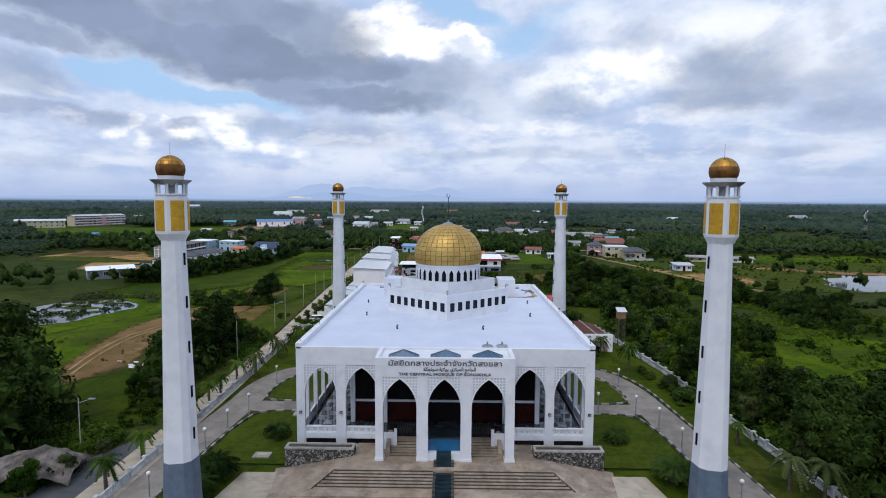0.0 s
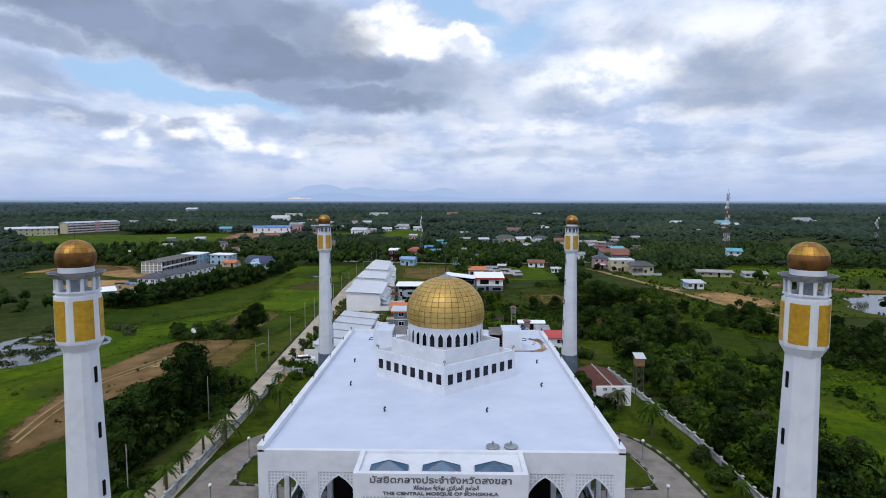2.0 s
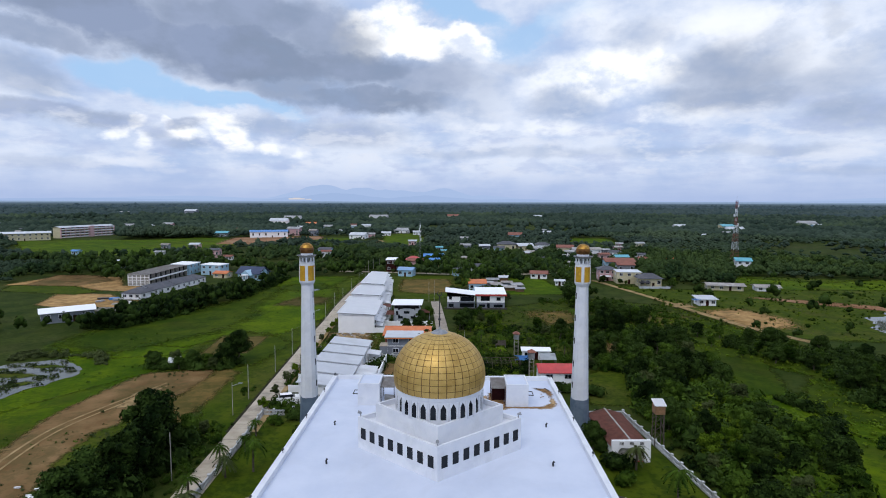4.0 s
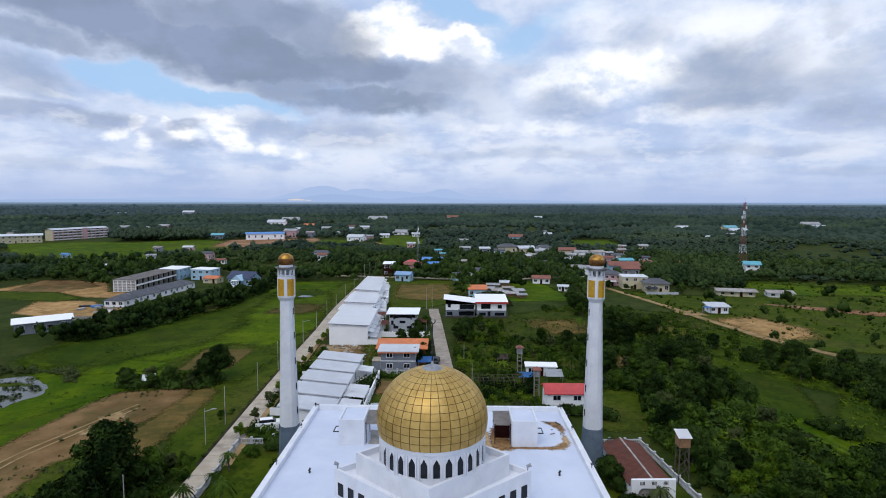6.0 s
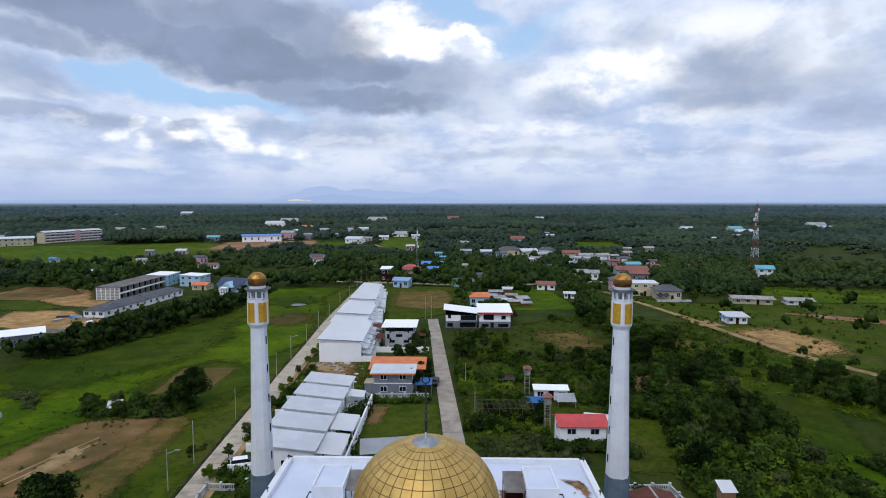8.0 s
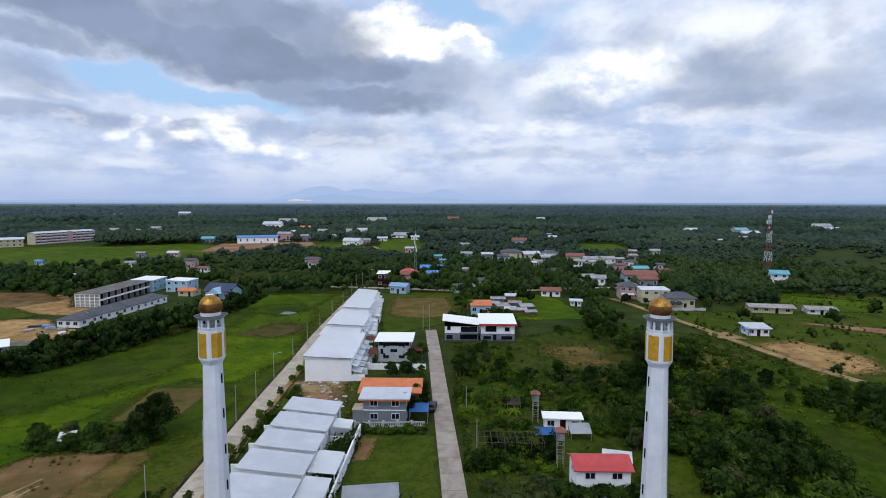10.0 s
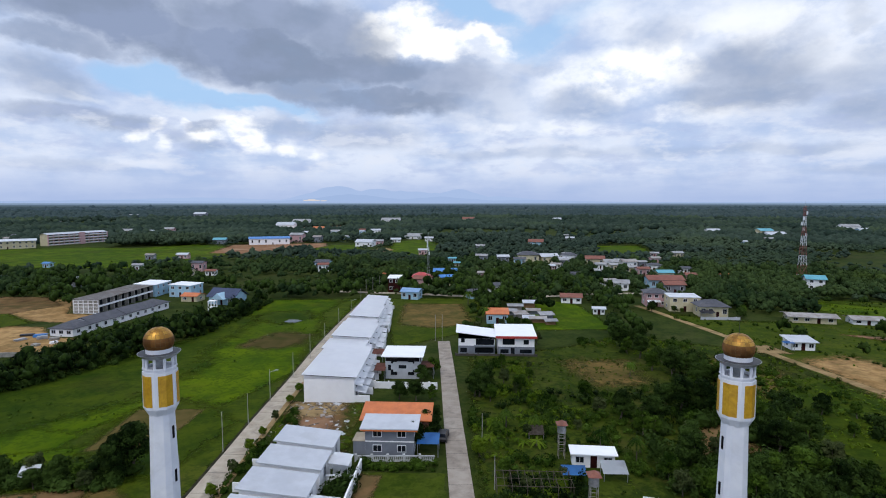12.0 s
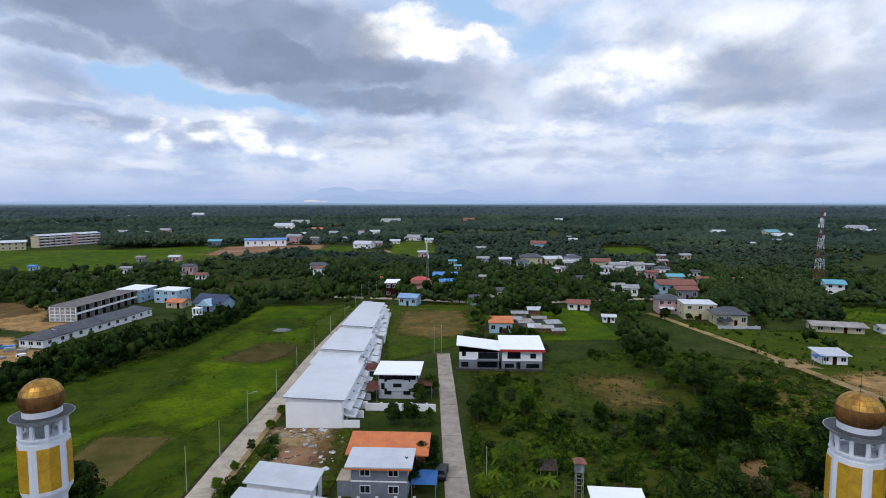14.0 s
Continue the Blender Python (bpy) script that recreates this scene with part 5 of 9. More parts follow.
for x, y in ((-6.0, 9.5), (4.6, 9.5), (-11, 17.5), (11.5, 17.5), (-12.2, 27), (12.4, 27), (6.2, 1.2), (4.6, 1.1)):
    bm = bmesh.new()
    big = y < 2
    rings(bm, [(TOP - 0.15, 0.1), (TOP + 0.05, 0.1)] if not big else [(TOP - 0.05, 0.2), (TOP + 0.03, 0.62), (TOP + 0.10, 0.58), (TOP + 0.2, 0.10), (TOP + 0.5, 0.08)], circle(14), True, x, y)
    if not big:
        rod(bm, (x - 0.08, y, TOP + 0.1), (x + 0.08, y - 0.06, TOP + 0.34), 0.08, 0.11, 8)
    part("roof_vent" if big else "floodlight", bm, "metal_dark" if not big else "metal_grey", mosque, "round roof vent" if big else "small dark floodlight")

# ---------------------------------------------------------------- minarets
def minaret(x, y, ridge, label):
    """A five-sided tapering tower; ridge: degrees from the front towards +x of one of its corners."""
    root = empty("minaret", pose(x, y, 0), label, "minaret", "minarets round the mosque")
    corner = [radians(-90 + ridge + 72 * k) for k in range(5)]
    shaft_angles = [c + d for c in corner for d in (-radians(13), radians(13))]
    deca = [c + d for c in corner for d in (0, radians(36))]
    bm = bmesh.new()
    rings(bm, [(0, 1.70), (0.3, 1.67), (5.7, 1.47)], shaft_angles)
    part("plinth", bm, "grey_paint", root, "blue-grey painted foot")
    bm = bmesh.new()
    rings(bm, [(5.7, 1.44), (6.0, 1.42), (15.0, 1.19), (24.3, 0.97)], shaft_angles)
    shaft = part("shaft", bm, "white", root)
    # narrow dark slots down one face
    face = corner[0] + (radians(36) if ridge > 0 else -radians(36))
    for z in (7.4, 11.0, 14.8, 18.6, 22.2):
        bm = bmesh.new()
        r = (1.42 - (z - 6) * 0.0248) * math.cos(radians(23)) + 0.0
        box(bm, -0.10, 0.10, -0.05, 0.12, 0, 1.0)
        slot = part("slot", bm, "dark", shaft, "narrow dark window slot")
        slot.matrix_basis = pose(r * math.cos(face), r * math.sin(face), z, 0, 0, math.degrees(face) + 90)
    bm = bmesh.new()
    rings(bm, [(24.25, 0.99), (24.35, 1.03), (24.8, 1.28), (24.95, 1.30), (27.75, 1.28), (27.75, 1.16), (27.95, 1.16), (27.95, 1.27), (28.05, 1.27), (28.05, 1.10), (27.85, 1.10)], deca, True)
    head = part("head", bm, "white", root)
    for c in corner:
        bm = bmesh.new()
        vs = []
        for rr in (1.325, 1.20):
            for z in (25.05, 27.5):
                for d in (-25, -12.5, 0, 12.5, 25):
                    f = math.cos(radians(18)) / math.cos(radians(18 - abs(d)))
                    vs.append(bm.verts.new((rr * f * math.cos(c + radians(d)), rr * f * math.sin(c + radians(d)), z)))
        for k in range(4):
            bm.faces.new((vs[k], vs[k + 1], vs[6 + k], vs[5 + k]))
            bm.faces.new((vs[5 + k], vs[6 + k], vs[16 + k], vs[15 + k]))
            bm.faces.new((vs[k + 1], vs[k], vs[10 + k], vs[11 + k]))
        for k in (0, 4):
            bm.faces.new((vs[k], vs[5 + k], vs[15 + k], vs[10 + k]))
        part("panel", bm, "gold_panel", head, "golden screen panel")
    for a in deca:
        bm = bmesh.new()
        rod(bm, (1.12 * math.cos(a), 1.12 * math.sin(a), 27.9), (1.12 * math.cos(a), 1.12 * math.sin(a), 28.85), 0.11, 0.11, 8)
        part("column", bm, "white", head)
    bm = bmesh.new()
    rings(bm, [(27.9, 0.40), (28.9, 0.40)], circle(10))
    part("core", bm, "metal_grey", head)
    bm = bmesh.new()
    rings(bm, [(28.78, 1.16), (28.84, 1.22), (29.12, 1.56), (29.17, 1.58), (29.17, 1.54), (28.90, 1.22), (28.90, 0.9)], circle(20, radians(ridge)))
    canopy_rim = part("canopy", bm, "metal_grey", root, "flared grey canopy rim")
    bm = bmesh.new()
    rings(bm, [(28.906, 0.95), (28.908, 1.22), (29.165, 1.532)], circle(20, radians(ridge)))
    part("lining", bm, "metal_dark", canopy_rim, "dark lining inside the rim")
    bm = bmesh.new()
    rings(bm, [(28.85, 0.97), (29.55, 0.97)], circle(28))
    part("collar", bm, "white", root)

    def profile(t):
        a = radians(-31 + t * 119)
        return 1.11 * math.cos(a), 30.06 + 1.10 * math.sin(a)

    tiled_dome(root, profile, 0, 0, 20, 7, "gold_old", 0.075, 0.010, 0.95, "dome", "small copper-gold tiled dome, tarnished brown below", "gold_tarnish")
    bm = bmesh.new()
    rod(bm, (0, 0, 31.1), (0, 0, 32.2), 0.018, 0.008)
    part("spike", bm, "metal_dark", root)
    return root


minaret(-22.3, -12.4, 47, "tall white minaret with golden panels and small dome, blue-grey foot")
minaret(22.5, -12.4, -47, "tall white minaret with golden panels and small dome, blue-grey foot")
minaret(-22.3, 53.8, 47, "tall white minaret behind the mosque, golden panels and dome")
minaret(22.5, 53.8, -47, "tall white minaret behind the mosque, golden panels and dome")

# ---------------------------------------------------------------- steps and terrace before the portal
bm = bmesh.new()
prism(bm, [(-9.25, -0.05), (-9.25, -3.2), (-10.6, -6.0), (10.6, -6.0), (9.25, -3.2), (9.25, -0.05)], 0.0, 1.55)
tagged(part("terrace", bm, "paving"), "beige paved terrace under the portal", "terrace", "", "structure")
steps = empty("front_steps", Matrix(), "broad flight of beige stone steps", "steps", "", "structure")
for k in range(6):
    bm = bmesh.new()
    z, y = 1.55 - 0.15 * (k + 1), -6.0 - 0.34 * (k + 1)
    s = 10.7 + 0.3 * k
    for a, b in ((-s, -1.0), (1.05, s)):
        box(bm, a, b, y, -6.0, 0.0, z)
        box(bm, a, b, y - 0.03, y + 0.30, z - 0.03, z + 0.004)
    part("step", bm, "paving", steps)
for k in range(4):
    bm = bmesh.new()
    z, y = 0.65 - 0.16 * k, -9.3 - 0.36 * k
    s = 13.6 + 0.3 * k
    for a, b in ((-s, -1.0), (1.05, s)):
        box(bm, a, b, y, -8.04, 0.0, z)
    part("step", bm, "paving", steps)
for k in range(6):   # dark nosings between the treads
    bm = bmesh.new()
    z, y = 1.55 - 0.15 * k, -6.0 - 0.34 * k
    s = 10.55 + 0.3 * k
    for a, b in ((-s, -1.02), (1.07, s)):
        box(bm, a, b, y - 0.035, y - 0.004, z - 0.15, z - 0.035)
    part("riser", bm, "kerb_dark", steps)
for sx in (-1, 1):   # sloping banks at the sides
    bm = bmesh.new()
    v = [bm.verts.new(p) for p in ((sx * 9.25, -3.2, 1.55), (sx * 10.6, -6.0, 1.55), (sx * 12.4, -8.1, 0.68), (sx * 16.4, -10.6, 0.03), (sx * 17.4, -3.0, 0.03))]
    for f in ((0, 1, 4), (1, 2, 4), (2, 3, 4)):
        bm.faces.new([v[i] for i in (f if sx < 0 else f[::-1])])
    bmesh.ops.recalc_face_normals(bm, faces=bm.faces)
    tagged(part("bank", bm, "paving"), "sloping paved bank beside the steps", "bank", "", "structure")
    planter = empty("planter", Matrix(), "rubble stone planter with a pale coping", "planter", "planters beside the portal")
    bm = bmesh.new()
    x0, x1 = sorted((sx * 9.2, sx * 16.3))
    prism(bm, [(x0, -3.2), (x1, -3.2), (x1, -1.9), (x0, -1.9)], 0.0, 2.2)
    part("wall", bm, "stone", planter, "dark rubble stonework")
    bm = bmesh.new()
    for a, b, c, d in ((x0, x1, -3.2, -2.95), (x0, x1, -2.15, -1.9), (x0, x0 + 0.25, -2.95, -2.15), (x1 - 0.25, x1, -2.95, -2.15)):
        box(bm, a, b, c, d, 2.2, 2.38)
    part("coping", bm, "kerb", planter)
    bm = bmesh.new()
    box(bm, x0 + 0.25, x1 - 0.25, -2.95, -2.15, 2.2, 2.26)
    part("soil", bm, "kerb_dark", planter)
    # inner steps and rail from the portal to the veranda
    flight = empty("portal_steps", Matrix(), "short inner flight up to the veranda", "steps", "", "structure")
    for k in range(6):
        bm = bmesh.new()
        a, b = sorted((sx * 2.8, sx * 6.0))
        box(bm, a, b, -3.0 + 0.42 * k, 0.3, 1.55, 1.66 + 0.108 * k)
        box(bm, a, b, -3.04 + 0.42 * k, -3.0 + 0.42 * k, 1.55, 1.60 + 0.108 * k, 1)
        part("step", bm, ("paving", "kerb_dark"), flight)
    bm = bmesh.new()
    v = [bm.verts.new((sx * (5.55 + 0.45 * i), y, z)) for i in (0, 1) for y, z in ((-3.1, 1.5), (0.0, 1.5), (0.0, 3.0), (-0.7, 3.0), (-3.1, 1.95))]
    for f in ((0, 1, 2, 3, 4), (9, 8, 7, 6, 5), (0, 4, 9, 5), (4, 3, 8, 9), (3, 2, 7, 8), (1, 0, 5, 6), (2, 1, 6, 7)):
        bm.faces.new([v[k] for k in f])
    bmesh.ops.recalc_face_normals(bm, faces=bm.faces)
    part("sloping_cheek", bm, "paving", flight, "brown sloping cheek wall")
    rail = empty("balustrade", Matrix(), "white cheek wall and rail of the inner flight", "balustrade")
    bm = bmesh.new()
    a, b = sorted((sx * 5.1, sx * 6.6))
    box(bm, a, b, -1.4, 0.0, 1.55, 2.6)
    box(bm, a, b, -1.4, -1.2, 2.6, 3.3)
    box(bm, sx * 5.1 - 0.15, sx * 5.1 + 0.15, -1.5, -1.2, 1.55, 3.7)
    part("cheek", bm, "white", rail)
    gate = empty("metal_gate", pose(sx * 4.0, 0.2, GROUND_FLOOR), "dark folding metal gate", "gate")
    for k in range(9):
        bm = bmesh.new()
        rod(bm, (-1.0 + 0.25 * k, 0, 0), (-1.0 + 0.25 * k, 0, 1.6), 0.04)
        part("bar", bm, "metal_dark", gate)
    for k in range(8):
        bm = bmesh.new()
        rod(bm, (-1.0 + 0.25 * k, 0, 0.1), (-0.75 + 0.25 * k, 0, 1.4), 0.035)
        rod(bm, (-0.75 + 0.25 * k, 0, 0.1), (-1.0 + 0.25 * k, 0, 1.4), 0.035)
        part("cross", bm, "metal_dark", gate)
cascade = empty("cascade", Matrix(), "blue fountain basin with a dark stepped water channel", "fountain")
bm = bmesh.new()
box(bm, -1.58, 1.68, -3.3, -0.4, 2.2, 3.05)
part("basin", bm, "pool", cascade, "blue tiled basin")
bm = bmesh.new()
box(bm, -1.58, 1.68, -3.32, -3.22, 3.05, 3.55)
part("parapet", bm, "pool", cascade, "blue front wall of the basin")
bm = bmesh.new()
box(bm, -1.58, 1.68, -3.36, -3.18, 3.55, 3.68)
part("rim", bm, "metal_dark", cascade)
bm = bmesh.new()
box(bm, -1.5, 1.6, -3.22, -0.5, 3.3, 3.34)
part("water", bm, "channel", cascade, "dark still water")
bm = bmesh.new()
for a, b in ((-1.6, -0.72), (0.77, 1.7)):
    box(bm, a, b, -4.0, -3.3, 1.55, 2.3)
part("cheek", bm, "white", cascade)
bm = bmesh.new()
box(bm, -0.72, 0.77, -4.1, -3.3, 1.55, 2.28)
part("spillway", bm, "channel", cascade, "dark wet spillway")
for k in range(12):
    bm = bmesh.new()
    box(bm, -0.70, 0.75, -4.2 - 0.55 * (k + 1), -4.1, 0.0, 1.75 - 0.14 * k)
    part("channel_step", bm, "channel", cascade, "dark wet step")
    bm = bmesh.new()
    for a, b in ((-0.98, -0.72), (0.77, 1.03)):
        box(bm, a, b, -4.2 - 0.55 * (k + 1), -4.2 - 0.55 * k, 0.0, 1.78 - 0.135 * k)
    part("edge", bm, "kerb_dark", cascade)

# ---------------------------------------------------------------- walls, lamps and small buildings of the compound
def fence(label, line, group, spacing=2.6, height=0.95):
    """A white balustrade wall: posts, and panels of base, balusters and rail between them."""
    root = empty("fence", Matrix(), label, "fence", group, "structure")
    post_bm, panel_bm = bmesh.new(), bmesh.new()
    box(post_bm, -0.16, 0.16, -0.16, 0.16, 0, height + 0.15)
    box(post_bm, -0.2, 0.2, -0.2, 0.2, height + 0.15, height + 0.25)
    box(panel_bm, 0.16, spacing - 0.16, -0.09, 0.09, 0, 0.30)
    box(panel_bm, 0.16, spacing - 0.16, -0.10, 0.10, height - 0.16, height)
    for k in range(7):
        x = 0.16 + (spacing - 0.32) * (k + 0.5) / 7
        box(panel_bm, x - 0.07, x + 0.07, -0.06, 0.06, 0.30, height - 0.16)
    post = panel = None
    for a, b in zip(line, line[1:]):
        a, b = Vector(a), Vector(b)
        n = max(1, round((b - a).length / spacing))
        deg = math.degrees(math.atan2(b.y - a.y, b.x - a.x))
        for k in range(n):
            p = a + (b - a) * (k / n)
            m = pose(p.x, p.y, 0, 0, 0, deg) @ Matrix.Diagonal(((b - a).length / n / spacing, 1, 1, 1))
            if post is None:
                post, panel = part("post", post_bm, "wall_old", root), part("panel", panel_bm, "wall_old", root)
                post.matrix_basis, panel.matrix_basis = m, m
            else:
                again(post, m, root), again(panel, m, root)


fence("weathered white balustrade wall beside the lane", [(-30.9, -34), (-31.0, 10), (-31.2, 28), (-31.4, 46), (-32.2, 59.4), (-28.2, 59.4)], "walls of the compound")
fence("weathered white balustrade wall before the scrub, tree shade in its colour", [(37.6, -34), (36.4, -2), (35.6, 10), (35.2, 30), (33.4, 46), (31.8, 60.4), (24.6, 60.2)], "walls of the compound")
fence("white balustrade wall behind the mosque", [(-27, 60.5), (-6, 61.5), (20, 63)], "walls of the compound")


def globe_lamp(x, y):
    root = empty("garden_lamp", pose(x, y, 0), "white globe lamp on a slim post", "lamp", "globe lamps round the lawns")
    bm = bmesh.new()
    rings(bm, [(0, 0.16), (0.35, 0.14), (0.4, 0.07), (2.3, 0.05), (2.35, 0.12), (2.42, 0.12)], circle(10))
    part("post", bm, "metal_grey", root)
    bm = bmesh.new()
    bmesh.ops.create_uvsphere(bm, u_segments=14, v_segments=9, radius=0.21)
    bmesh.ops.translate(bm, verts=bm.verts, vec=(0, 0, 2.64))
    part("globe", bm, "lamp_glass", root, "white globe", True)


for x, y in ((-25.9, 5.9), (-25.4, 11.4), (-25.6, 23.4), (20.0, 13.2), (24.6, 12.2), (26.0, 8.0), (26.3, 2.0), (25.8, 23.7), (-26.9, -9.4), (26.9, -9.4), (-26.2, 0.5), (-17.8, 33.9), (18.5, 34.1)):
    globe_lamp(x, y)


def street_lamp(x, y, side, h=7.2, arm=True, mat="kerb"):
    root = empty("street_lamp" if arm else "utility_pole", pose(x, y, 0), "tall grey concrete pole with a lamp arm" if arm else "tall slender concrete pole", "street lamp" if arm else "pole", "poles along the lane")
    bm = bmesh.new()
    rod(bm, (0, 0, -0.2), (0, 0, h), 0.075, 0.05, 8)
    part("pole", bm, mat, root)
    if arm:
        bm = bmesh.new()
        rod(bm, (0, 0, h - 0.6), (side * 1.5, 0, h - 0.1), 0.045, 0.04)
        box(bm, side * 1.5 - 0.35, side * 1.5 + 0.35, -0.12, 0.12, h - 0.16, h - 0.04)
        part("arm", bm, "metal_grey", root)


for k, y in enumerate((14, 36, 59, 67, 84, 98, 109, 121, 137, 152, 168, 187, 208, 228)):
    street_lamp(-36.2 - 0.02 * y + (0.4 if y < 40 else 0), y, 1, 6.8 if k % 2 else 6.0, k % 5 == 2)
street_lamp(-40, 0.5, 1, 6.0)
for x, y in ((-7.6, 172.5), (-5.6, 173), (-42, 246), (-40.5, 254), (-38, 258), (6.0, 88), (4.6, 104)):
    street_lamp(x, y, 1, 8.0 if y > 150 else 5.0, False)

# guard house with arched front and tiled roof
gh = empty("guard_house", pose(27.6, 42.8, 0, 0, 0, 2.0), "small white building with an arched front and red-brown tiled roof", "building")
bm = bmesh.new()
box(bm, -2.7, 2.7, 0.3, 12.7, -0.1, 2.2)
part("wall", bm, "wall_white", gh)
bm = bmesh.new()
prof = [(-2.9, 2.35), (0, 3.2), (2.9, 2.35), (2.9, 2.2), (0, 3.05), (-2.9, 2.2)]
lo, hi = [[bm.verts.new((p, yy, q)) for p, q in prof] for yy in (0.6, 13.0)]
for i in range(6):
    bm.faces.new((lo[i], lo[(i + 1) % 6], hi[(i + 1) % 6], hi[i]))
bm.faces.new(lo[::-1]), bm.faces.new(hi)
bmesh.ops.recalc_face_normals(bm, faces=bm.faces)
groof = part("roof", bm, "roof_brown", gh, "red-brown tiled roof")
bm = bmesh.new()
box(bm, -0.12, 0.12, 0.6, 13.0, 3.2, 3.28)
part("ridge", bm, "kerb", groof, "pale ridge line")
for s in (-1, 1):
    for i in range(5):
        bm = bmesh.new()
        x0, x1 = s * (0.2 + 0.56 * i), s * (0.2 + 0.56 * (i + 1) - 0.04)
        z0, z1 = 3.22 - 0.293 * abs(x0), 3.22 - 0.293 * abs(x1)
        v = [bm.verts.new(p) for p in ((x0, 0.65, z0), (x1, 0.65, z1), (x1, 12.95, z1), (x0, 12.95, z0))]
        f = bm.faces.new(v)
        bmesh.ops.solidify(bm, geom=[f], thickness=0.05)
        part("tile_course", bm, "roof_brown", groof)
bm = bmesh.new()
box(bm, -2.85, -2.0, 0, 0.35, -0.1, 2.4)
box(bm, 2.0, 2.85, 0, 0.35, -0.1, 2.4)
box(bm, -2.85, 2.85, 0, 0.35, 2.4, 3.35)
spandrel(bm, -2.0, 2.0, 1.2, 2.2, 2.4, 0, 0.35)
gfront = part("front_wall", bm, "wall_white", gh, "white front wall with a wide arch")
# cream shutter painted grey to put the shade of the recess in its colour
bm = bmesh.new()
box(bm, -1.98, 1.98, 0.29, 0.34, 0.0, 2.3)
part("shutter", bm, "kerb", gfront, "shutter set back in the arch, its grey standing for recess shade")
for k in range(3):
    for j in range(4):
        bm = bmesh.new()
        x = -1.75 + 1.5 * k + 0.16 * j
        box(bm, x, x + 0.09, -0.03, 0.02, 2.65, 3.1)
        part("vent", bm, "dark", gfront)
bm = bmesh.new()
box(bm, -1.9, 1.9, 0.20, 0.26, 0.0, 0.18)
part("sill", bm, "red_paint", gfront)

# timber water tower
wt = empty("water_tower", pose(33.7, 49.0, 0), "timber tower with a brown tank cabin and white roof", "water tower")
for a, b in ((-0.6, -0.6), (0.6, -0.6), (0.6, 0.6), (-0.6, 0.6)):
    bm = bmesh.new()
    rod(bm, (a * 1.2, b * 1.2, -0.1), (a, b, 5.2), 0.09)
    part("leg", bm, "bark", wt)
for z in (1.2, 2.5, 3.8):
    for (a, b), (c, d) in (((-0.65, -0.65), (0.65, -0.65)), ((0.65, -0.65), (0.65, 0.65)), ((0.65, 0.65), (-0.65, 0.65)), ((-0.65, 0.65), (-0.65, -0.65))):
        bm = bmesh.new()
        rod(bm, (a, b, z), (c, d, z + 1.1), 0.045)
        part("brace", bm, "bark", wt)
bm = bmesh.new()
box(bm, -0.75, 0.75, -0.75, 0.75, 5.1, 6.5)
part("cabin", bm, "wood", wt, "brown tank cabin")
bm = bmesh.new()
v = [bm.verts.new(p) for p in ((-0.95, -0.95, 6.5), (0.95, -0.95, 6.5), (0.95, 0.95, 7.1), (-0.95, 0.95, 7.1))]
bmesh.ops.solidify(bm, geom=[bm.faces.new(v)], thickness=0.08)
part("roof", bm, "sheet_white", wt, "white sheet roof")

# low concrete blocks on the lawns, a bin and a sign
for x, y, lab in ((-19.6, -0.4, "pale concrete inspection cover on the lawn"), (-18.6, 11.2, "small pale stone sign on the lawn")):
    root = empty("inspection_cover", pose(x, y, 0.13), lab, "cover")
    bm = bmesh.new()
    box(bm, -0.9, 0.9, -0.6, 0.6, 0, 0.16)
    part("slab", bm, "kerb", root)
    bm = bmesh.new()
    box(bm, -0.55, 0.55, -0.35, 0.35, 0.16, 0.2)
    part("lid", bm, "concrete", root)
for sx in (-1, 1):
    patch("pavement", "pale concrete apron beside the steps", [(sx * 16.4, -3.9), (sx * 20.3, -3.9), (sx * 21.2, -9.3), (sx * 16.4, -9.3)], 0.09, "concrete", "pavement", 0)
for x, y in ((-15.45, 4.9), (-11.1, 4.9), (11.25, 4.9), (15.5, 4.9)):
    root = empty("wall_lamp", pose(x, 0, y), "small dark wall lamp on a pier", "lamp", "wall lamps of the front")
    bm = bmesh.new()
    box(bm, -0.14, 0.14, -0.22, 0.0, -0.14, 0.14)
    part("housing", bm, "metal_dark", root)
    bm = bmesh.new()
    box(bm, -0.11, 0.11, -0.25, -0.22, -0.11, 0.11)
    part("lens", bm, "metal_grey", root)

# tarpaulin shelter by the car park
rng = np.random.default_rng(77)
shelter = empty("shelter", pose(-40.6, -5.4, 0, 0, 0, 12), "low shelter under a crumpled grey tarpaulin", "shelter")
bm = bmesh.new()
n = 16
gridv = []
for i in range(n + 1):
    row = []
    for j in range(n + 1):
        x, y = -4.2 + 8.4 * i / n, -3.0 + 6.0 * j / n
        z = 2.6 - 0.10 * x * x * 0.7 - 0.14 * y * y + 0.55 * noise.noise(Vector((x * 0.9, y * 0.9, 4))) + 0.12 * rng.random()
        row.append(bm.verts.new((x, y, max(z, 0.25))))
    gridv.append(row)
for i in range(n):
    for j in range(n):
        bm.faces.new((gridv[i][j], gridv[i + 1][j], gridv[i + 1][j + 1], gridv[i][j + 1]))
bmesh.ops.solidify(bm, geom=bm.faces[:], thickness=0.05)
part("tarpaulin", bm, "tarp", shelter, "crumpled grey tarpaulin")
for a, b in ((-3.6, -2.4), (3.6, -2.4), (3.6, 2.4), (-3.6, 2.4)):
    bm = bmesh.new()
    rod(bm, (a, b, -0.1), (a, b, 1.4), 0.07)
    part("post", bm, "bark", shelter)


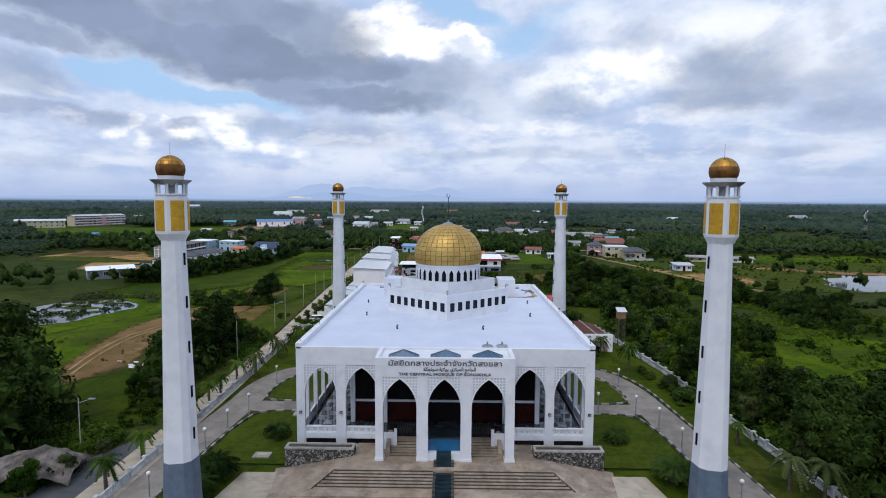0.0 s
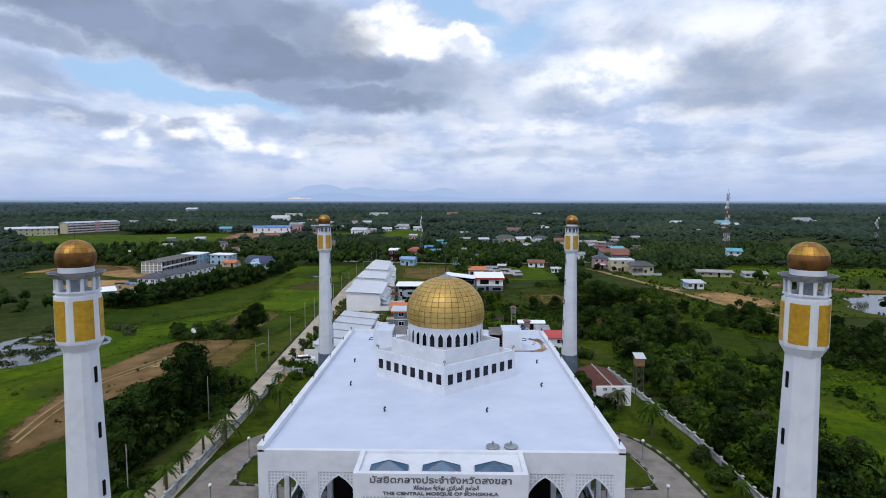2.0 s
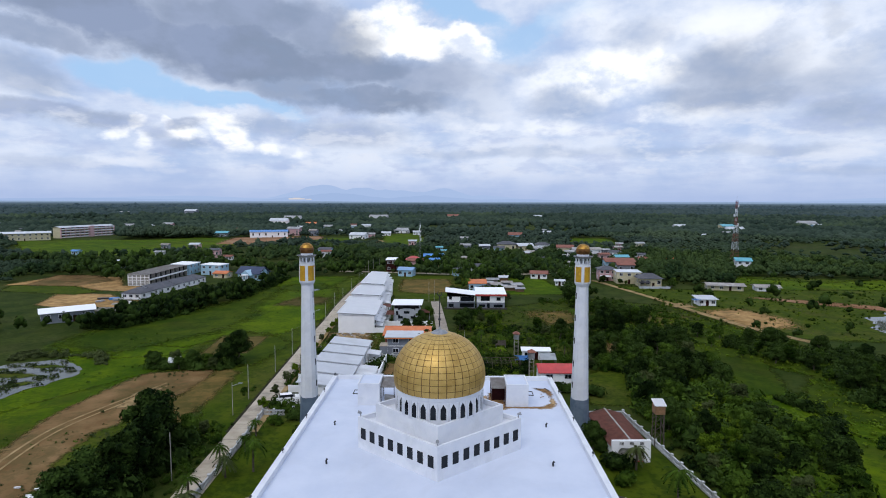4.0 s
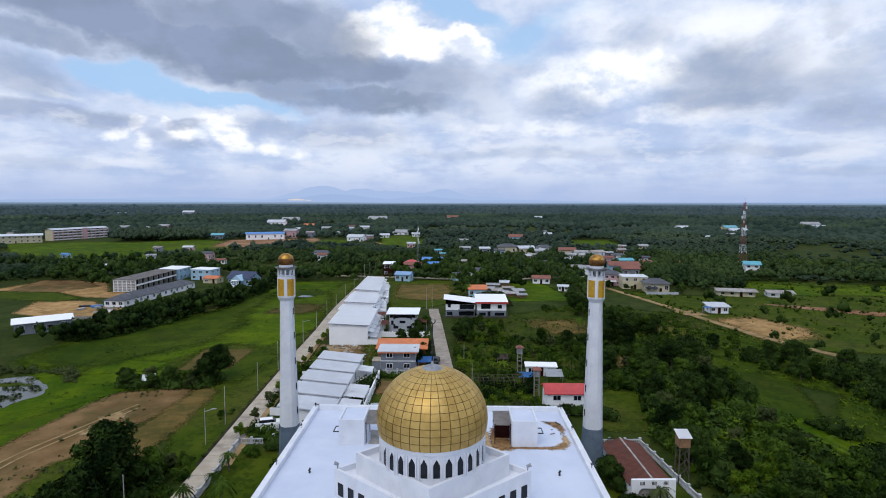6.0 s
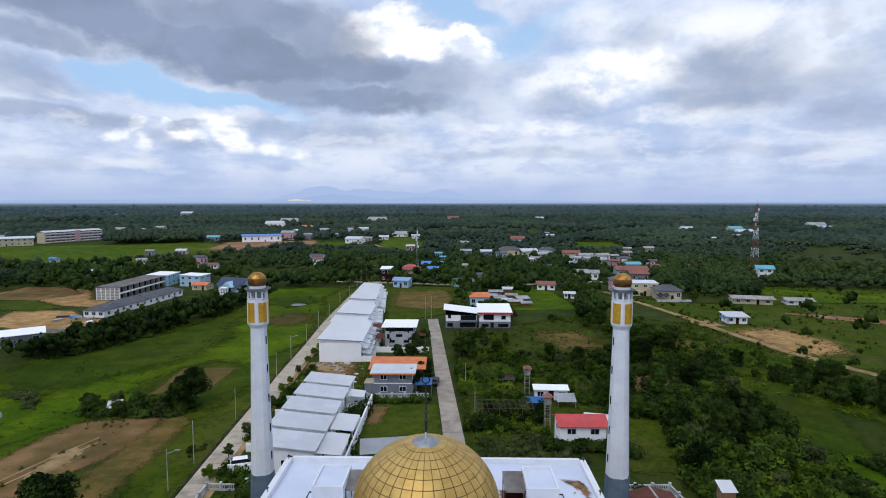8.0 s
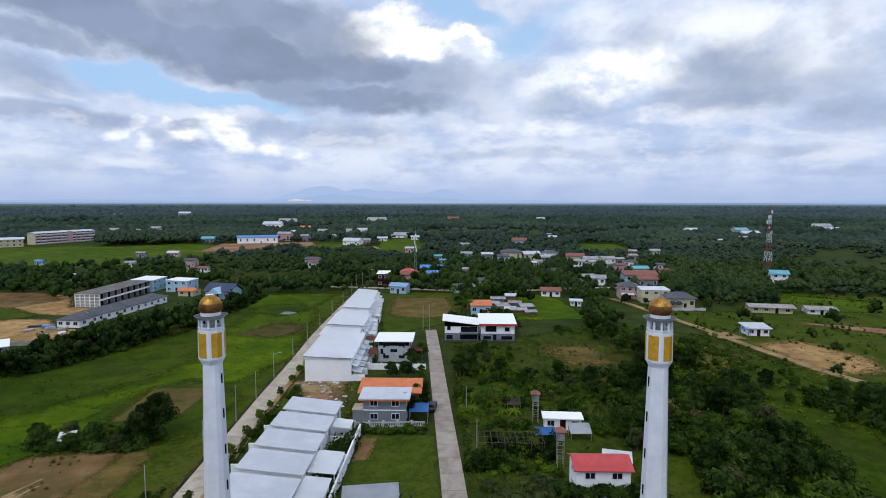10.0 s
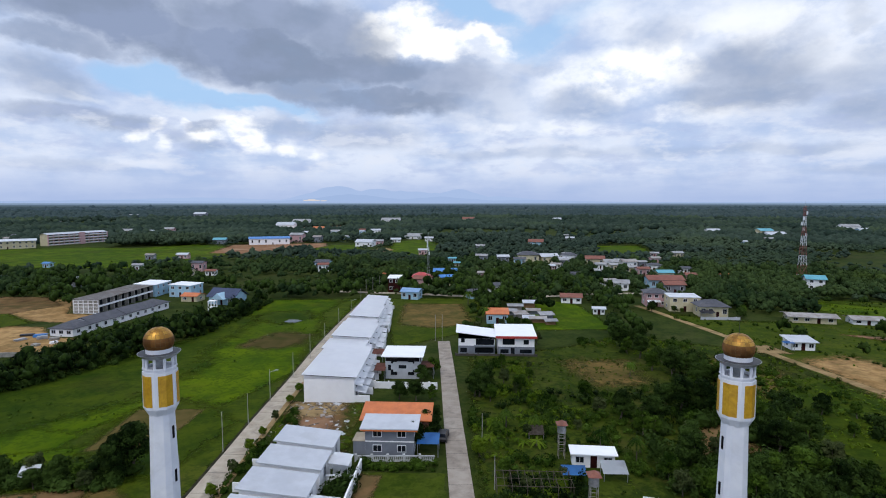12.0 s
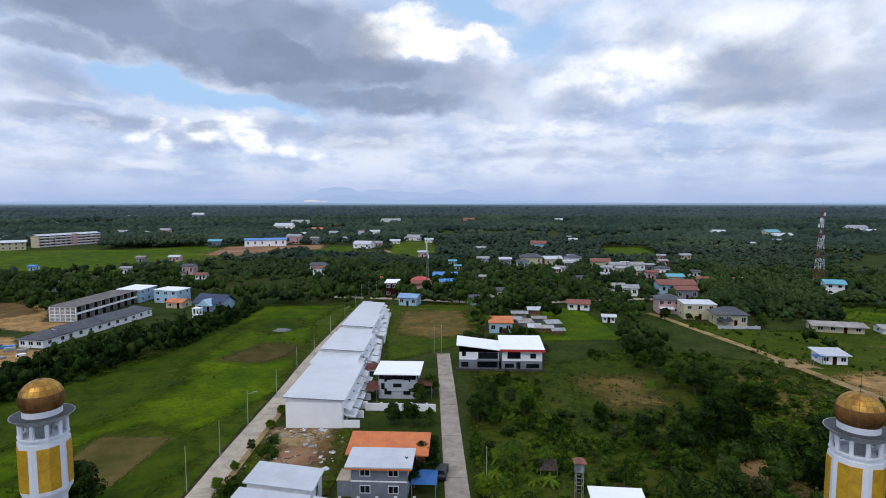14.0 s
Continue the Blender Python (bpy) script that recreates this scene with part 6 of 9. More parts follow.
def car(x, y, turn, mat, label):
    root = empty("car", pose(x, y, 0.08, 0, 0, turn), label, "car")
    bm = bmesh.new()
    side = [(-2.1, 0.35), (2.15, 0.35), (2.2, 0.75), (1.95, 0.98), (1.1, 1.05), (-1.95, 1.08), (-2.15, 0.8)]
    lo, hi = [[bm.verts.new((p, s, q)) for p, q in side] for s in (-0.86, 0.86)]
    for i in range(len(side)):
        k = (i + 1) % len(side)
        bm.faces.new((lo[i], lo[k], hi[k], hi[i]))
    bm.faces.new(lo[::-1]), bm.faces.new(hi)
    bmesh.ops.recalc_face_normals(bm, faces=bm.faces)
    bmesh.ops.bevel(bm, geom=bm.edges[:], offset=0.05, segments=1, affect="EDGES")
    part("body", bm, mat, root)
    bm = bmesh.new()
    side = [(-1.9, 1.05), (1.05, 1.02), (0.45, 1.52), (-1.65, 1.56)]
    lo = [bm.verts.new((p, -0.8, q)) if q < 1.2 else bm.verts.new((p, -0.66, q)) for p, q in side]
    hi = [bm.verts.new((p, 0.8, q)) if q < 1.2 else bm.verts.new((p, 0.66, q)) for p, q in side]
    for i in range(4):
        k = (i + 1) % 4
        bm.faces.new((lo[i], lo[k], hi[k], hi[i])).material_index = 1 if i == 2 else 0
    bm.faces.new(lo[::-1]), bm.faces.new(hi)
    bmesh.ops.recalc_face_normals(bm, faces=bm.faces)
    part("cabin", bm, ("glass_dark", mat), root, "tinted windows under the roof")
    for a in (-1.35, 1.35):
        for b in (-0.8, 0.8):
            bm = bmesh.new()
            rod(bm, (a, b - 0.1, 0.32), (a, b + 0.1, 0.32), 0.32, 0.32, 14)
            part("wheel", bm, "metal_dark", root)


car(-29.4, 66.0, 20, "wall_white", "white family car parked by the gate")
car(-2.2, 104.5, 85, "metal_dark", "dark car beside the lane")

# ---------------------------------------------------------------- houses
FOOT = []   # where buildings stand: middle and reach


def house(x, y, w_, d, h, turn, wall, roof, label, style="gable", rise=1.4, over=0.5, storeys=1, wins=3, name="house", group="", door=True, trim="white", side_wins=1, category="house", wins_on=True):
    """A house standing with the middle of its front at (x, y), its front towards -y before turning."""
    root = empty(name, pose(x, y, 0, 0, 0, turn), label, category, group)
    FOOT.append((x - math.sin(radians(turn)) * d / 2, y + math.cos(radians(turn)) * d / 2, max(w_, d) / 2 + 1.5))
    bm = bmesh.new()
    box(bm, -w_ / 2, w_ / 2, 0, d, -0.1, h)
    body = part("wall", bm, wall, root)
    bm = bmesh.new()
    a, b, c, e = -w_ / 2 - over, w_ / 2 + over, -over, d + over
    if style == "gable":      # ridge along x
        prof = [(c, h - 0.05), ((c + e) / 2, h + rise), (e, h - 0.05), (e, h - 0.2), ((c + e) / 2, h + rise - 0.16), (c, h - 0.2)]
        lo = [bm.verts.new((a, p, q)) for p, q in prof]
        hi = [bm.verts.new((b, p, q)) for p, q in prof]
    elif style == "gable_y":  # ridge along y
        prof = [(a, h - 0.05), ((a + b) / 2, h + rise), (b, h - 0.05), (b, h - 0.2), ((a + b) / 2, h + rise - 0.16), (a, h - 0.2)]
        lo = [bm.verts.new((p, c, q)) for p, q in prof]
        hi = [bm.verts.new((p, e, q)) for p, q in prof]
    elif style == "shed_x":   # falls towards +x
        prof = [(a, h + rise), (b, h), (b, h - 0.18), (a, h + rise - 0.18)]
        lo = [bm.verts.new((p, c, q)) for p, q in prof]
        hi = [bm.verts.new((p, e, q)) for p, q in prof]
    elif style == "shed":     # falls towards the front
        prof = [(c, h), (e, h + rise), (e, h + rise - 0.18), (c, h - 0.18)]
        lo = [bm.verts.new((a, p, q)) for p, q in prof]
        hi = [bm.verts.new((b, p, q)) for p, q in prof]
    elif style == "shed_back":
        prof = [(c, h + rise), (e, h), (e, h - 0.18), (c, h + rise - 0.18)]
        lo = [bm.verts.new((a, p, q)) for p, q in prof]
        hi = [bm.verts.new((b, p, q)) for p, q in prof]
    else:                     # hip
        k = min(w_, d) / 2
        base = [bm.verts.new(p) for p in ((a, c, h), (b, c, h), (b, e, h), (a, e, h))]
        under = [bm.verts.new((v.co.x, v.co.y, h - 0.15)) for v in base]
        if w_ >= d:
            r0, r1 = bm.verts.new((a + k, (c + e) / 2, h + rise)), bm.verts.new((b - k, (c + e) / 2, h + rise))
            for f in ((base[0], base[1], r1, r0), (base[1], base[2], r1), (base[2], base[3], r0, r1), (base[3], base[0], r0)):
                bm.faces.new(f)
        else:
            r0, r1 = bm.verts.new(((a + b) / 2, c + k, h + rise)), bm.verts.new(((a + b) / 2, e - k, h + rise))
            for f in ((base[0], base[1], r0), (base[1], base[2], r1, r0), (base[2], base[3], r1), (base[3], base[0], r0, r1)):
                bm.faces.new(f)
        for i in range(4):
            bm.faces.new((under[i], under[(i + 1) % 4], base[(i + 1) % 4], base[i]))
        bm.faces.new(under[::-1])
        lo = hi = None
    if lo:
        n = len(lo)
        for i in range(n):
            bm.faces.new((lo[i], lo[(i + 1) % n], hi[(i + 1) % n], hi[i]))
        bm.faces.new(lo[::-1])
        bm.faces.new(hi)
        bmesh.ops.recalc_face_normals(bm, faces=bm.faces)
    part("roof", bm, roof, root)
    if style in ("gable", "gable_y", "shed_x", "shed", "shed_back"):   # wall up under the roof
        bm = bmesh.new()
        if style in ("gable", "gable_y"):
            for far in (0, 1):
                if far:
                    part("gable_wall", bm, wall, body)
                    bm = bmesh.new()
                if style == "gable":
                    s = (w_ - 0.15) * far - w_ / 2
                    ends = [[bm.verts.new((s + q, p, z)) for p, z in ((0, h - 0.1), (d / 2, h + rise * 0.86), (d, h - 0.1))] for q in (0, 0.15)]
                else:
                    s = (d - 0.15) * far
                    ends = [[bm.verts.new((p, s + q, z)) for p, z in ((-w_ / 2, h - 0.1), (0, h + rise * 0.86), (w_ / 2, h - 0.1))] for q in (0, 0.15)]
                bm.faces.new(ends[0]), bm.faces.new(ends[1][::-1])
                for k in range(3):
                    bm.faces.new((ends[0][k], ends[0][(k + 1) % 3], ends[1][(k + 1) % 3], ends[1][k]))
        else:
            t = rise - 0.2
            hs = {"shed_x": ((t, t), (0, 0)), "shed": ((0, t), (0, t)), "shed_back": ((t, 0), (t, 0))}[style]
            v = []
            for i, xx in enumerate((-w_ / 2 + 0.02, w_ / 2 - 0.02)):
                for j, yy in enumerate((0.02, d - 0.02)):
                    v.append((bm.verts.new((xx, yy, h - 0.1)), bm.verts.new((xx, yy, max(h - 0.09, h + hs[i][j])))))
            for i, j in ((0, 2), (2, 3), (3, 1), (1, 0)):
                bm.faces.new((v[i][0], v[j][0], v[j][1], v[i][1]))
        bmesh.ops.recalc_face_normals(bm, faces=bm.faces)
        part("gable_wall", bm, wall, body)
    sh = h / storeys
    for s in range(storeys if wins_on else 0):
        for i in range(wins):
            cx = -w_ / 2 + w_ * (i + 0.5) / wins
            if door and s == 0 and i == wins // 2:
                bm = bmesh.new()
                box(bm, cx - 0.5, cx + 0.5, -0.05, 0.03, 0, min(2.05, sh - 0.3))
                part("door", bm, "red_dark", root)
                continue
            window(root, (cx, 0, s * sh + sh * 0.36), 0, min(1.3, w_ / wins * 0.55), sh * 0.40, trim)
        for i in range(side_wins):
            cy = d * (i + 0.5) / side_wins
            window(root, (-w_ / 2, cy, s * sh + sh * 0.36), -90, 1.1, sh * 0.40, trim)
            window(root, (w_ / 2, cy, s * sh + sh * 0.36), 90, 1.1, sh * 0.40, trim)
    return root


def window(parent, p, turn, ww, hh, trim="white"):
    bm = bmesh.new()
    t = 0.10
    for a, b, c, e in ((-ww / 2 - t, ww / 2 + t, -t, 0), (-ww / 2 - t, ww / 2 + t, hh, hh + t), (-ww / 2 - t, -ww / 2, 0, hh), (ww / 2, ww / 2 + t, 0, hh), (-0.03, 0.03, 0, hh)):
        box(bm, a, b, -0.09, 0.02, c, e)
    fr = part("window", bm, trim, parent)
    fr.matrix_basis = pose(*p, 0, 0, turn)
    bm = bmesh.new()
    box(bm, -ww / 2, ww / 2, -0.04, 0.02, 0, hh)
    part("pane", bm, "glass_dark", fr)
    return fr


# terraced houses along the lane: first the nearer pairs, then the long row
for i, yy in enumerate((64.2, 71.4, 78.6, 85.8, 93.0)):
    house(-22.8 - 0.06 * i, yy, 8.6, 5.3, 3.65, 0, "wall_white", "sheet_pale", "white terraced house with a pale sheet roof", "shed_x", 0.95, 0.38, 1, 3, "terraced_house", "terraced houses by the lane")
for yy, dep, x1 in ((64.4, 7.6, 3.7), (73.0, 7.0, 3.9), (88.6, 3.8, 3.0)):
    root = empty("lean_to", pose(-18.2, yy, 0), "white lean-to on posts behind a terraced house", "lean-to", "lean-tos of the terrace")
    bm = bmesh.new()
    v = [bm.verts.new(p) for p in ((0, 0, 3.1), (x1, 0, 2.75), (x1, dep, 2.75), (0, dep, 3.1))]
    f = bm.faces.new(v)
    bmesh.ops.solidify(bm, geom=[f], thickness=0.08)
    bmesh.ops.recalc_face_normals(bm, faces=bm.faces)
    part("roof", bm, "sheet_white", root)
    bm = bmesh.new()
    box(bm, 0.15, x1 - 0.3, dep * 0.55, dep - 0.15, -0.1, 2.7)
    part("wall", bm, "wall_white", root)
    for px, py in ((0.2, 0.2), (x1 - 0.2, 0.2)):
        bm = bmesh.new()
        rod(bm, (px, py, -0.1), (px, py, 2.8), 0.07)
        part("post", bm, "white", root)
for x0, x1, y0, y1 in ((-14.3, -14.1, 63.0, 93.0), (-18.2, -14.3, 81.0, 81.2), (-18.2, -14.3, 87.6, 87.8)):
    bm = bmesh.new()
    box(bm, x0, x1, y0, y1, -0.1, 1.7)
    box(bm, x0 - 0.04, x1 + 0.04, y0 - 0.04, y1 + 0.04, 1.7, 1.8)
    tagged(part("yard_wall", bm, "wall_white"), "white yard wall behind the terraced houses", "wall", "yard walls of the terrace")
for i in range(5):      # front yards towards the lane
    bm = bmesh.new()
    y0 = 64.0 + 7.2 * i
    box(bm, -31.2, -27.3, y0, y0 + 0.18, -0.1, 1.4)
    tagged(part("yard_wall", bm, "wall_white"), "white wall between two front yards", "wall", "yard walls of the terrace")

BLOCKS = ((121.0, 24.0, -31.9, -20.6, 5.7), (145.0, 10.0, -34.3, -23.9, 4.75), (155.0, 17.5, -34.3, -23.7, 5.5), (172.5, 8.5, -35.2, -25.6, 4.75), (181.0, 18.0, -35.2, -25.9, 5.5), (199.0, 17.0, -36.3, -27.8, 4.9), (216.0, 9.0, -36.9, -28.8, 4.6))
for k, (y0, ln, x0, x1, dz) in enumerate(BLOCKS):
    wd = x1 - x0
    root = empty("townhouse_block", pose((x0 + x1) / 2, y0, 0, 0, 0, 2.0), "long white townhouse block with a white sheet roof" if ln > 12 else "low white townhouse block with a white sheet roof", "townhouses", "townhouse blocks along the lane")
    bm = bmesh.new()
    box(bm, -wd / 2 + 0.4, wd / 2 - 0.5, 0, ln - 0.1, -0.1, dz - 0.6)
    body = part("wall", bm, "wall_white", root)
    bm = bmesh.new()
    v = [bm.verts.new(p) for p in ((-wd / 2, -0.35, dz + 0.3), (wd / 2, -0.35, dz - 0.3), (wd / 2, ln - 0.05, dz - 0.3), (-wd / 2, ln - 0.05, dz + 0.3))]
    bmesh.ops.solidify(bm, geom=[bm.faces.new(v)], thickness=0.14)
    bmesh.ops.recalc_face_normals(bm, faces=bm.faces)
    roof = part("roof", bm, "sheet_white", root, "white sheet roof")
    bm = bmesh.new()
    v = [bm.verts.new(p) for p in ((-wd / 2 - 0.02, -0.40, dz + 0.14), (wd / 2 + 0.02, -0.40, dz - 0.46), (wd / 2 + 0.02, -0.40, dz - 0.29), (-wd / 2 - 0.02, -0.40, dz + 0.31))]
    bmesh.ops.solidify(bm, geom=[bm.faces.new(v)], thickness=0.05)
    part("fascia", bm, "sheet_old", roof, "grey edge board")
    bm = bmesh.new()
    v = [bm.verts.new(p) for p in ((-wd / 2 + 0.4, 0.0, dz - 0.7), (wd / 2 - 0.5, 0.0, dz - 0.7), (wd / 2 - 0.5, 0.0, dz - 0.44), (-wd / 2 + 0.4, 0.0, dz + 0.12))]
    bmesh.ops.solidify(bm, geom=[bm.faces.new(v)], thickness=0.2)
    part("gable_wall", bm, "wall_white", body)
    n = max(2, int(ln / 4.6))
    e = wd / 2 - 0.5
    for i in range(n):
        yy, hl = ln * (i + 0.5) / n, ln / n * 0.44
        for z, out in ((3.35, 1.5), (1.95, 2.3)):     # sloping awnings over the back doors
            bm = bmesh.new()
            v = [bm.verts.new(p) for p in ((e, yy - hl, z + 0.45), (e + out, yy - hl, z), (e + out, yy + hl, z), (e, yy + hl, z + 0.45))]
            bmesh.ops.solidify(bm, geom=[bm.faces.new(v)], thickness=0.06)
            bmesh.ops.recalc_face_normals(bm, faces=bm.faces)
            part("awning", bm, "sheet_white", root)
        bm = bmesh.new()
        box(bm, e, e + 3.1, yy - hl - 0.12, yy - hl + 0.06, -0.1, 1.5)
        part("yard_wall", bm, "wall_white", root)
        window(root, (e, yy, 2.6), 90, 1.5, 1.0, "metal_grey")
        window(root, (e, yy, 0.5), 90, 1.6, 1.4, "metal_grey")
        window(root, (-wd / 2 + 0.4, yy, 2.8), -90, 1.4, 1.2, "metal_grey")
        window(root, (-wd / 2 + 0.4, yy, 0.4), -90, 1.8, 1.7, "metal_grey")
    FOOT.append(((x0 + x1) / 2, y0 + ln / 2, ln / 2))
    if 1 < k < 6:      # white sheds in the back yards
        for j in range(int(ln / 5.5)):
            bm = bmesh.new()
            a, b = e + 1.2 + 0.3 * (j % 2), e + 3.6 - 0.4 * (j % 3)
            c = 0.6 + 5.5 * j
            v = [bm.verts.new(p) for p in ((a, c, 2.7), (b, c, 2.35), (b, c + 4.6, 2.35), (a, c + 4.6, 2.7))]
            bmesh.ops.solidify(bm, geom=[bm.faces.new(v)], thickness=0.08)
            bmesh.ops.recalc_face_normals(bm, faces=bm.faces)
            shed_roof = part("back_shed", bm, "sheet_white", root, "white sheet roof of a back shed")
            for px in (a + 0.15, b - 0.15):
                bm = bmesh.new()
                box(bm, px - 0.06, px + 0.06, c + 0.1, c + 4.5, -0.1, 2.3)
                part("shed_wall", bm, "wall_white", shed_roof)
grey = house(-10.5, 97.6, 7.9, 4.0, 4.9, 0, "wall_grey", "sheet_pale", "slate-grey two-storey house with white window frames", "shed", 0.35, 0.75, 2, 2, side_wins=2, door=False)
bm = bmesh.new()
box(bm, -3.99, 3.99, -0.06, 0.0, 2.42, 2.60)
part("string_course", bm, "wall_white", grey, "white band between the storeys")
bm = bmesh.new()
box(bm, -4.6, 4.6, -0.72, -0.62, 4.45, 4.72)
part("fascia", bm, "roof_orange", grey, "orange board below the eave")
bm = bmesh.new()
box(bm, -6.0, -3.97, 0.4, 3.6, -0.1, 2.3)
part("annex", bm, "wall_grey", grey, "low flat annex")
bm = bmesh.new()
box(bm, -6.1, -3.97, 0.3, 3.7, 2.3, 2.42)
part("annex_roof", bm, "concrete", grey, "flat concrete roof")
house(-10.2, 103.2, 11.2, 4.6, 4.0, 0, "roof_brown", "roof_orange", "house with a long orange roof behind the grey one", "shed", 1.1, 0.6, 2, 3)
upper_house = house(-13.1, 137.0, 8.0, 7.6, 5.5, 0, "wall_pale_grey", "sheet_white", "pale grey house under a raised white roof", "shed", 0.12, 0.9, 2, 2, side_wins=2, door=False, trim="metal_dark")
# black strip on the wall in place of the shade under the roof
bm = bmesh.new()
box(bm, -3.9, 3.9, -0.05, 0.0, 4.15, 5.4)
part("clerestory", bm, "dark", upper_house, "dark strip painted as the shade below the roof")
bm = bmesh.new()
box(bm, -2.2, 2.4, -0.12, 0.0, 1.7, 4.0)
panel_ = part("panel", bm, "wall_pale_grey", upper_house, "pale grey projecting panel")
bm = bmesh.new()
box(bm, -0.9, 0.9, -0.16, -0.12, 2.5, 3.3)
part("pane", bm, "glass_dark", panel_)
bm = bmesh.new()
box(bm, -3.4, -2.7, -0.07, 0.0, 2.0, 3.3)
part("pane", bm, "glass_dark", upper_house)
modern = house(4.4, 158.9, 9.8, 8.4, 4.9, 0, "wall_white", "sheet_white", "modern white and grey two-storey house with a tilted roof", "shed_x", 1.3, 0.7, 2, 3, side_wins=2, wins_on=False)
modern.location.z = 0.0
wing = house(15.0, 158.2, 9.8, 10.0, 5.3, 0, "wall_white", "sheet_white", "white and grey wing with a red eave band", "shed", 0.9, 0.6, 2, 3, side_wins=2, wins_on=False)
# black wedge on the wall stands for the shade of the tilted roof
bm = bmesh.new()
v = [bm.verts.new((x, -0.05, z)) for x, z in ((-4.9, 4.25), (4.9, 4.25), (4.9, 4.75), (-4.9, 5.95))]
bmesh.ops.solidify(bm, geom=[bm.faces.new(v)], thickness=0.06)
part("clerestory", bm, "dark", modern, "dark wedge painted as the shade below the tilted roof")
for root, wd in ((modern, 9.8), (wing, 9.8)):
    bm = bmesh.new()
    box(bm, -wd / 2 - 0.03, wd / 2 + 0.03, -0.04, 0.02, -0.1, 2.3)
    part("lower_cladding", bm, "wall_grey", root, "grey lower storey")
    for a, b, z0, z1 in ((-4.2, -3.2, 3.2, 4.6), (-0.2, 4.7, 2.6, 4.2), (-4.4, -2.6, 0.5, 1.7), (-0.4, 4.6, 0.4, 1.8)) if root is modern else ((-3.6, -0.4, 2.9, 4.6), (-4.2, -2.0, 0.6, 1.6), (-1.4, -0.4, 0.0, 2.0), (1.0, 4.2, 0.6, 1.6), (2.0, 3.4, 3.0, 4.2)):
        bm = bmesh.new()
        box(bm, a, b, -0.10, 0.0, z0, z1)
        part("window_band", bm, "glass_dark", root, "dark window band")
bm = bmesh.new()
box(bm, -5.55, 5.55, -0.78, -0.62, 4.72, 5.34)
part("eave_band", bm, "red_paint", wing, "bright red eave band")
bm = bmesh.new()
box(bm, -0.6, 5.0, -1.3, 0.0, 2.35, 2.55)
part("balcony", bm, "wall_grey", modern)
house(22.7, 72.6, 7.4, 4.6, 4.1, 0, "wall_white", "roof_red", "white two-storey house with a bright red roof", "gable", 1.1, 0.4, 2, 2, door=False)
house(21.6, 95.2, 6.4, 2.0, 2.3, -3, "wall_white", "sheet_white", "small white house with a flat sheet roof", "shed", 0.25, 0.4, 1, 3)
house(12.0, 196.8, 7.2, 4.6, 3.4, 0, "wall_blue", "roof_orange", "light blue house with an orange roof", "shed", 1.2, 0.4, 1, 3)
house(95.0, 166.6, 6.2, 5.0, 2.5, -4, "wall_white", "sheet_pale", "small white hut with a pale sheet roof and blue porch", "shed", 0.6, 0.7, 1, 3)
house(83.6, 221.0, 11.0, 8.0, 5.5, -4, "wall_cream", "sheet_grey", "cream two-storey house with a flat roof", "shed", 0.3, 0.2, 2, 3)
house(89.8, 210.5, 9.6, 7.6, 4.0, -4, "wall_cream", "roof_dark", "pale yellow house with a dark hipped roof", "hip", 2.0, 0.8, 1, 4)
house(76.2, 230.5, 8.0, 8.0, 5.4, -6, "wall_pink", "roof_dark", "pink two-storey house with a grey roof", "hip", 1.6, 0.6, 2, 3)
house(96.0, 276.0, 16.0, 9.0, 4.4, 0, "wall_blue", "roof_brown", "long house with a rust-red roof", "gable", 1.8, 0.8, 1, 4)
house(119.0, 202.0, 14.0, 7.0, 2.3, -12, "wall_cream", "roof_rust", "low cream house with a weathered sheet roof", "gable", 0.7, 1.0, 1, 4)
house(136.0, 200.0, 9.0, 6.0, 1.9, -12, "wall_white", "roof_rust", "low shed with a grey sheet roof", "gable", 0.8, 0.8, 1, 3)
house(165.0, 276.0, 7.4, 6.5, 5.2, -15, "wall_white", "roof_teal", "white house with a teal sheet roof", "gable", 1.6, 0.8, 2, 2)
# left: rows beyond the field
for i in range(6):
    y_ = 172.6 + 7.75 * i
    house(-122.5 + 0.093 * (y_ - 172.5), y_, 7.8, 9.0 if i == 0 else 7.75, 2.45 + 0.12 * (i % 2), -5.3, "wall_white", "roof_dark", "single-storey row house with a dark grey roof", "hip" if i in (0, 5) else "gable_y", 1.75, 0.42, 1, 3 if i == 0 else 0, "row_house", "row houses beyond the field", side_wins=2, door=False)
terrace = empty("terrace", pose(-139.3, 207.0, 0, 0, 0, 0.8), "long two-storey white terrace with a framed end and weathered grey roof", "terrace")
FOOT.extend((-139.5, 207.0 + 8 * k, 7.0) for k in range(7))
bm = bmesh.new()
box(bm, -4.7, 3.6, 0.25, 36.0, -0.1, 5.0)
part("wall", bm, "kerb", terrace, "bare grey walls")
bm = bmesh.new()
v = [bm.verts.new(p) for p in ((-5.1, -0.3, 5.35), (5.3, -0.3, 5.15), (5.3, 36.0, 5.15), (-5.1, 36.0, 5.35))]
bmesh.ops.solidify(bm, geom=[bm.faces.new(v)], thickness=0.16)
bmesh.ops.recalc_face_normals(bm, faces=bm.faces)
part("roof", bm, "roof_rust", terrace, "weathered grey sheet roof")
for i in range(6):      # white frame over the end wall
    bm = bmesh.new()
    x = -4.7 + 1.88 * i
    box(bm, x - 0.12, x + 0.12, 0.0, 0.24, -0.1, 5.0)
    part("frame_post", bm, "wall_white", terrace)
for z in (0.0, 1.25, 2.45, 3.7, 4.9):
    bm = bmesh.new()
    box(bm, -4.8, 4.82, -0.03, 0.21, z - 0.1, z + 0.1)
    part("frame_rail", bm, "wall_white", terrace)
bm = bmesh.new()
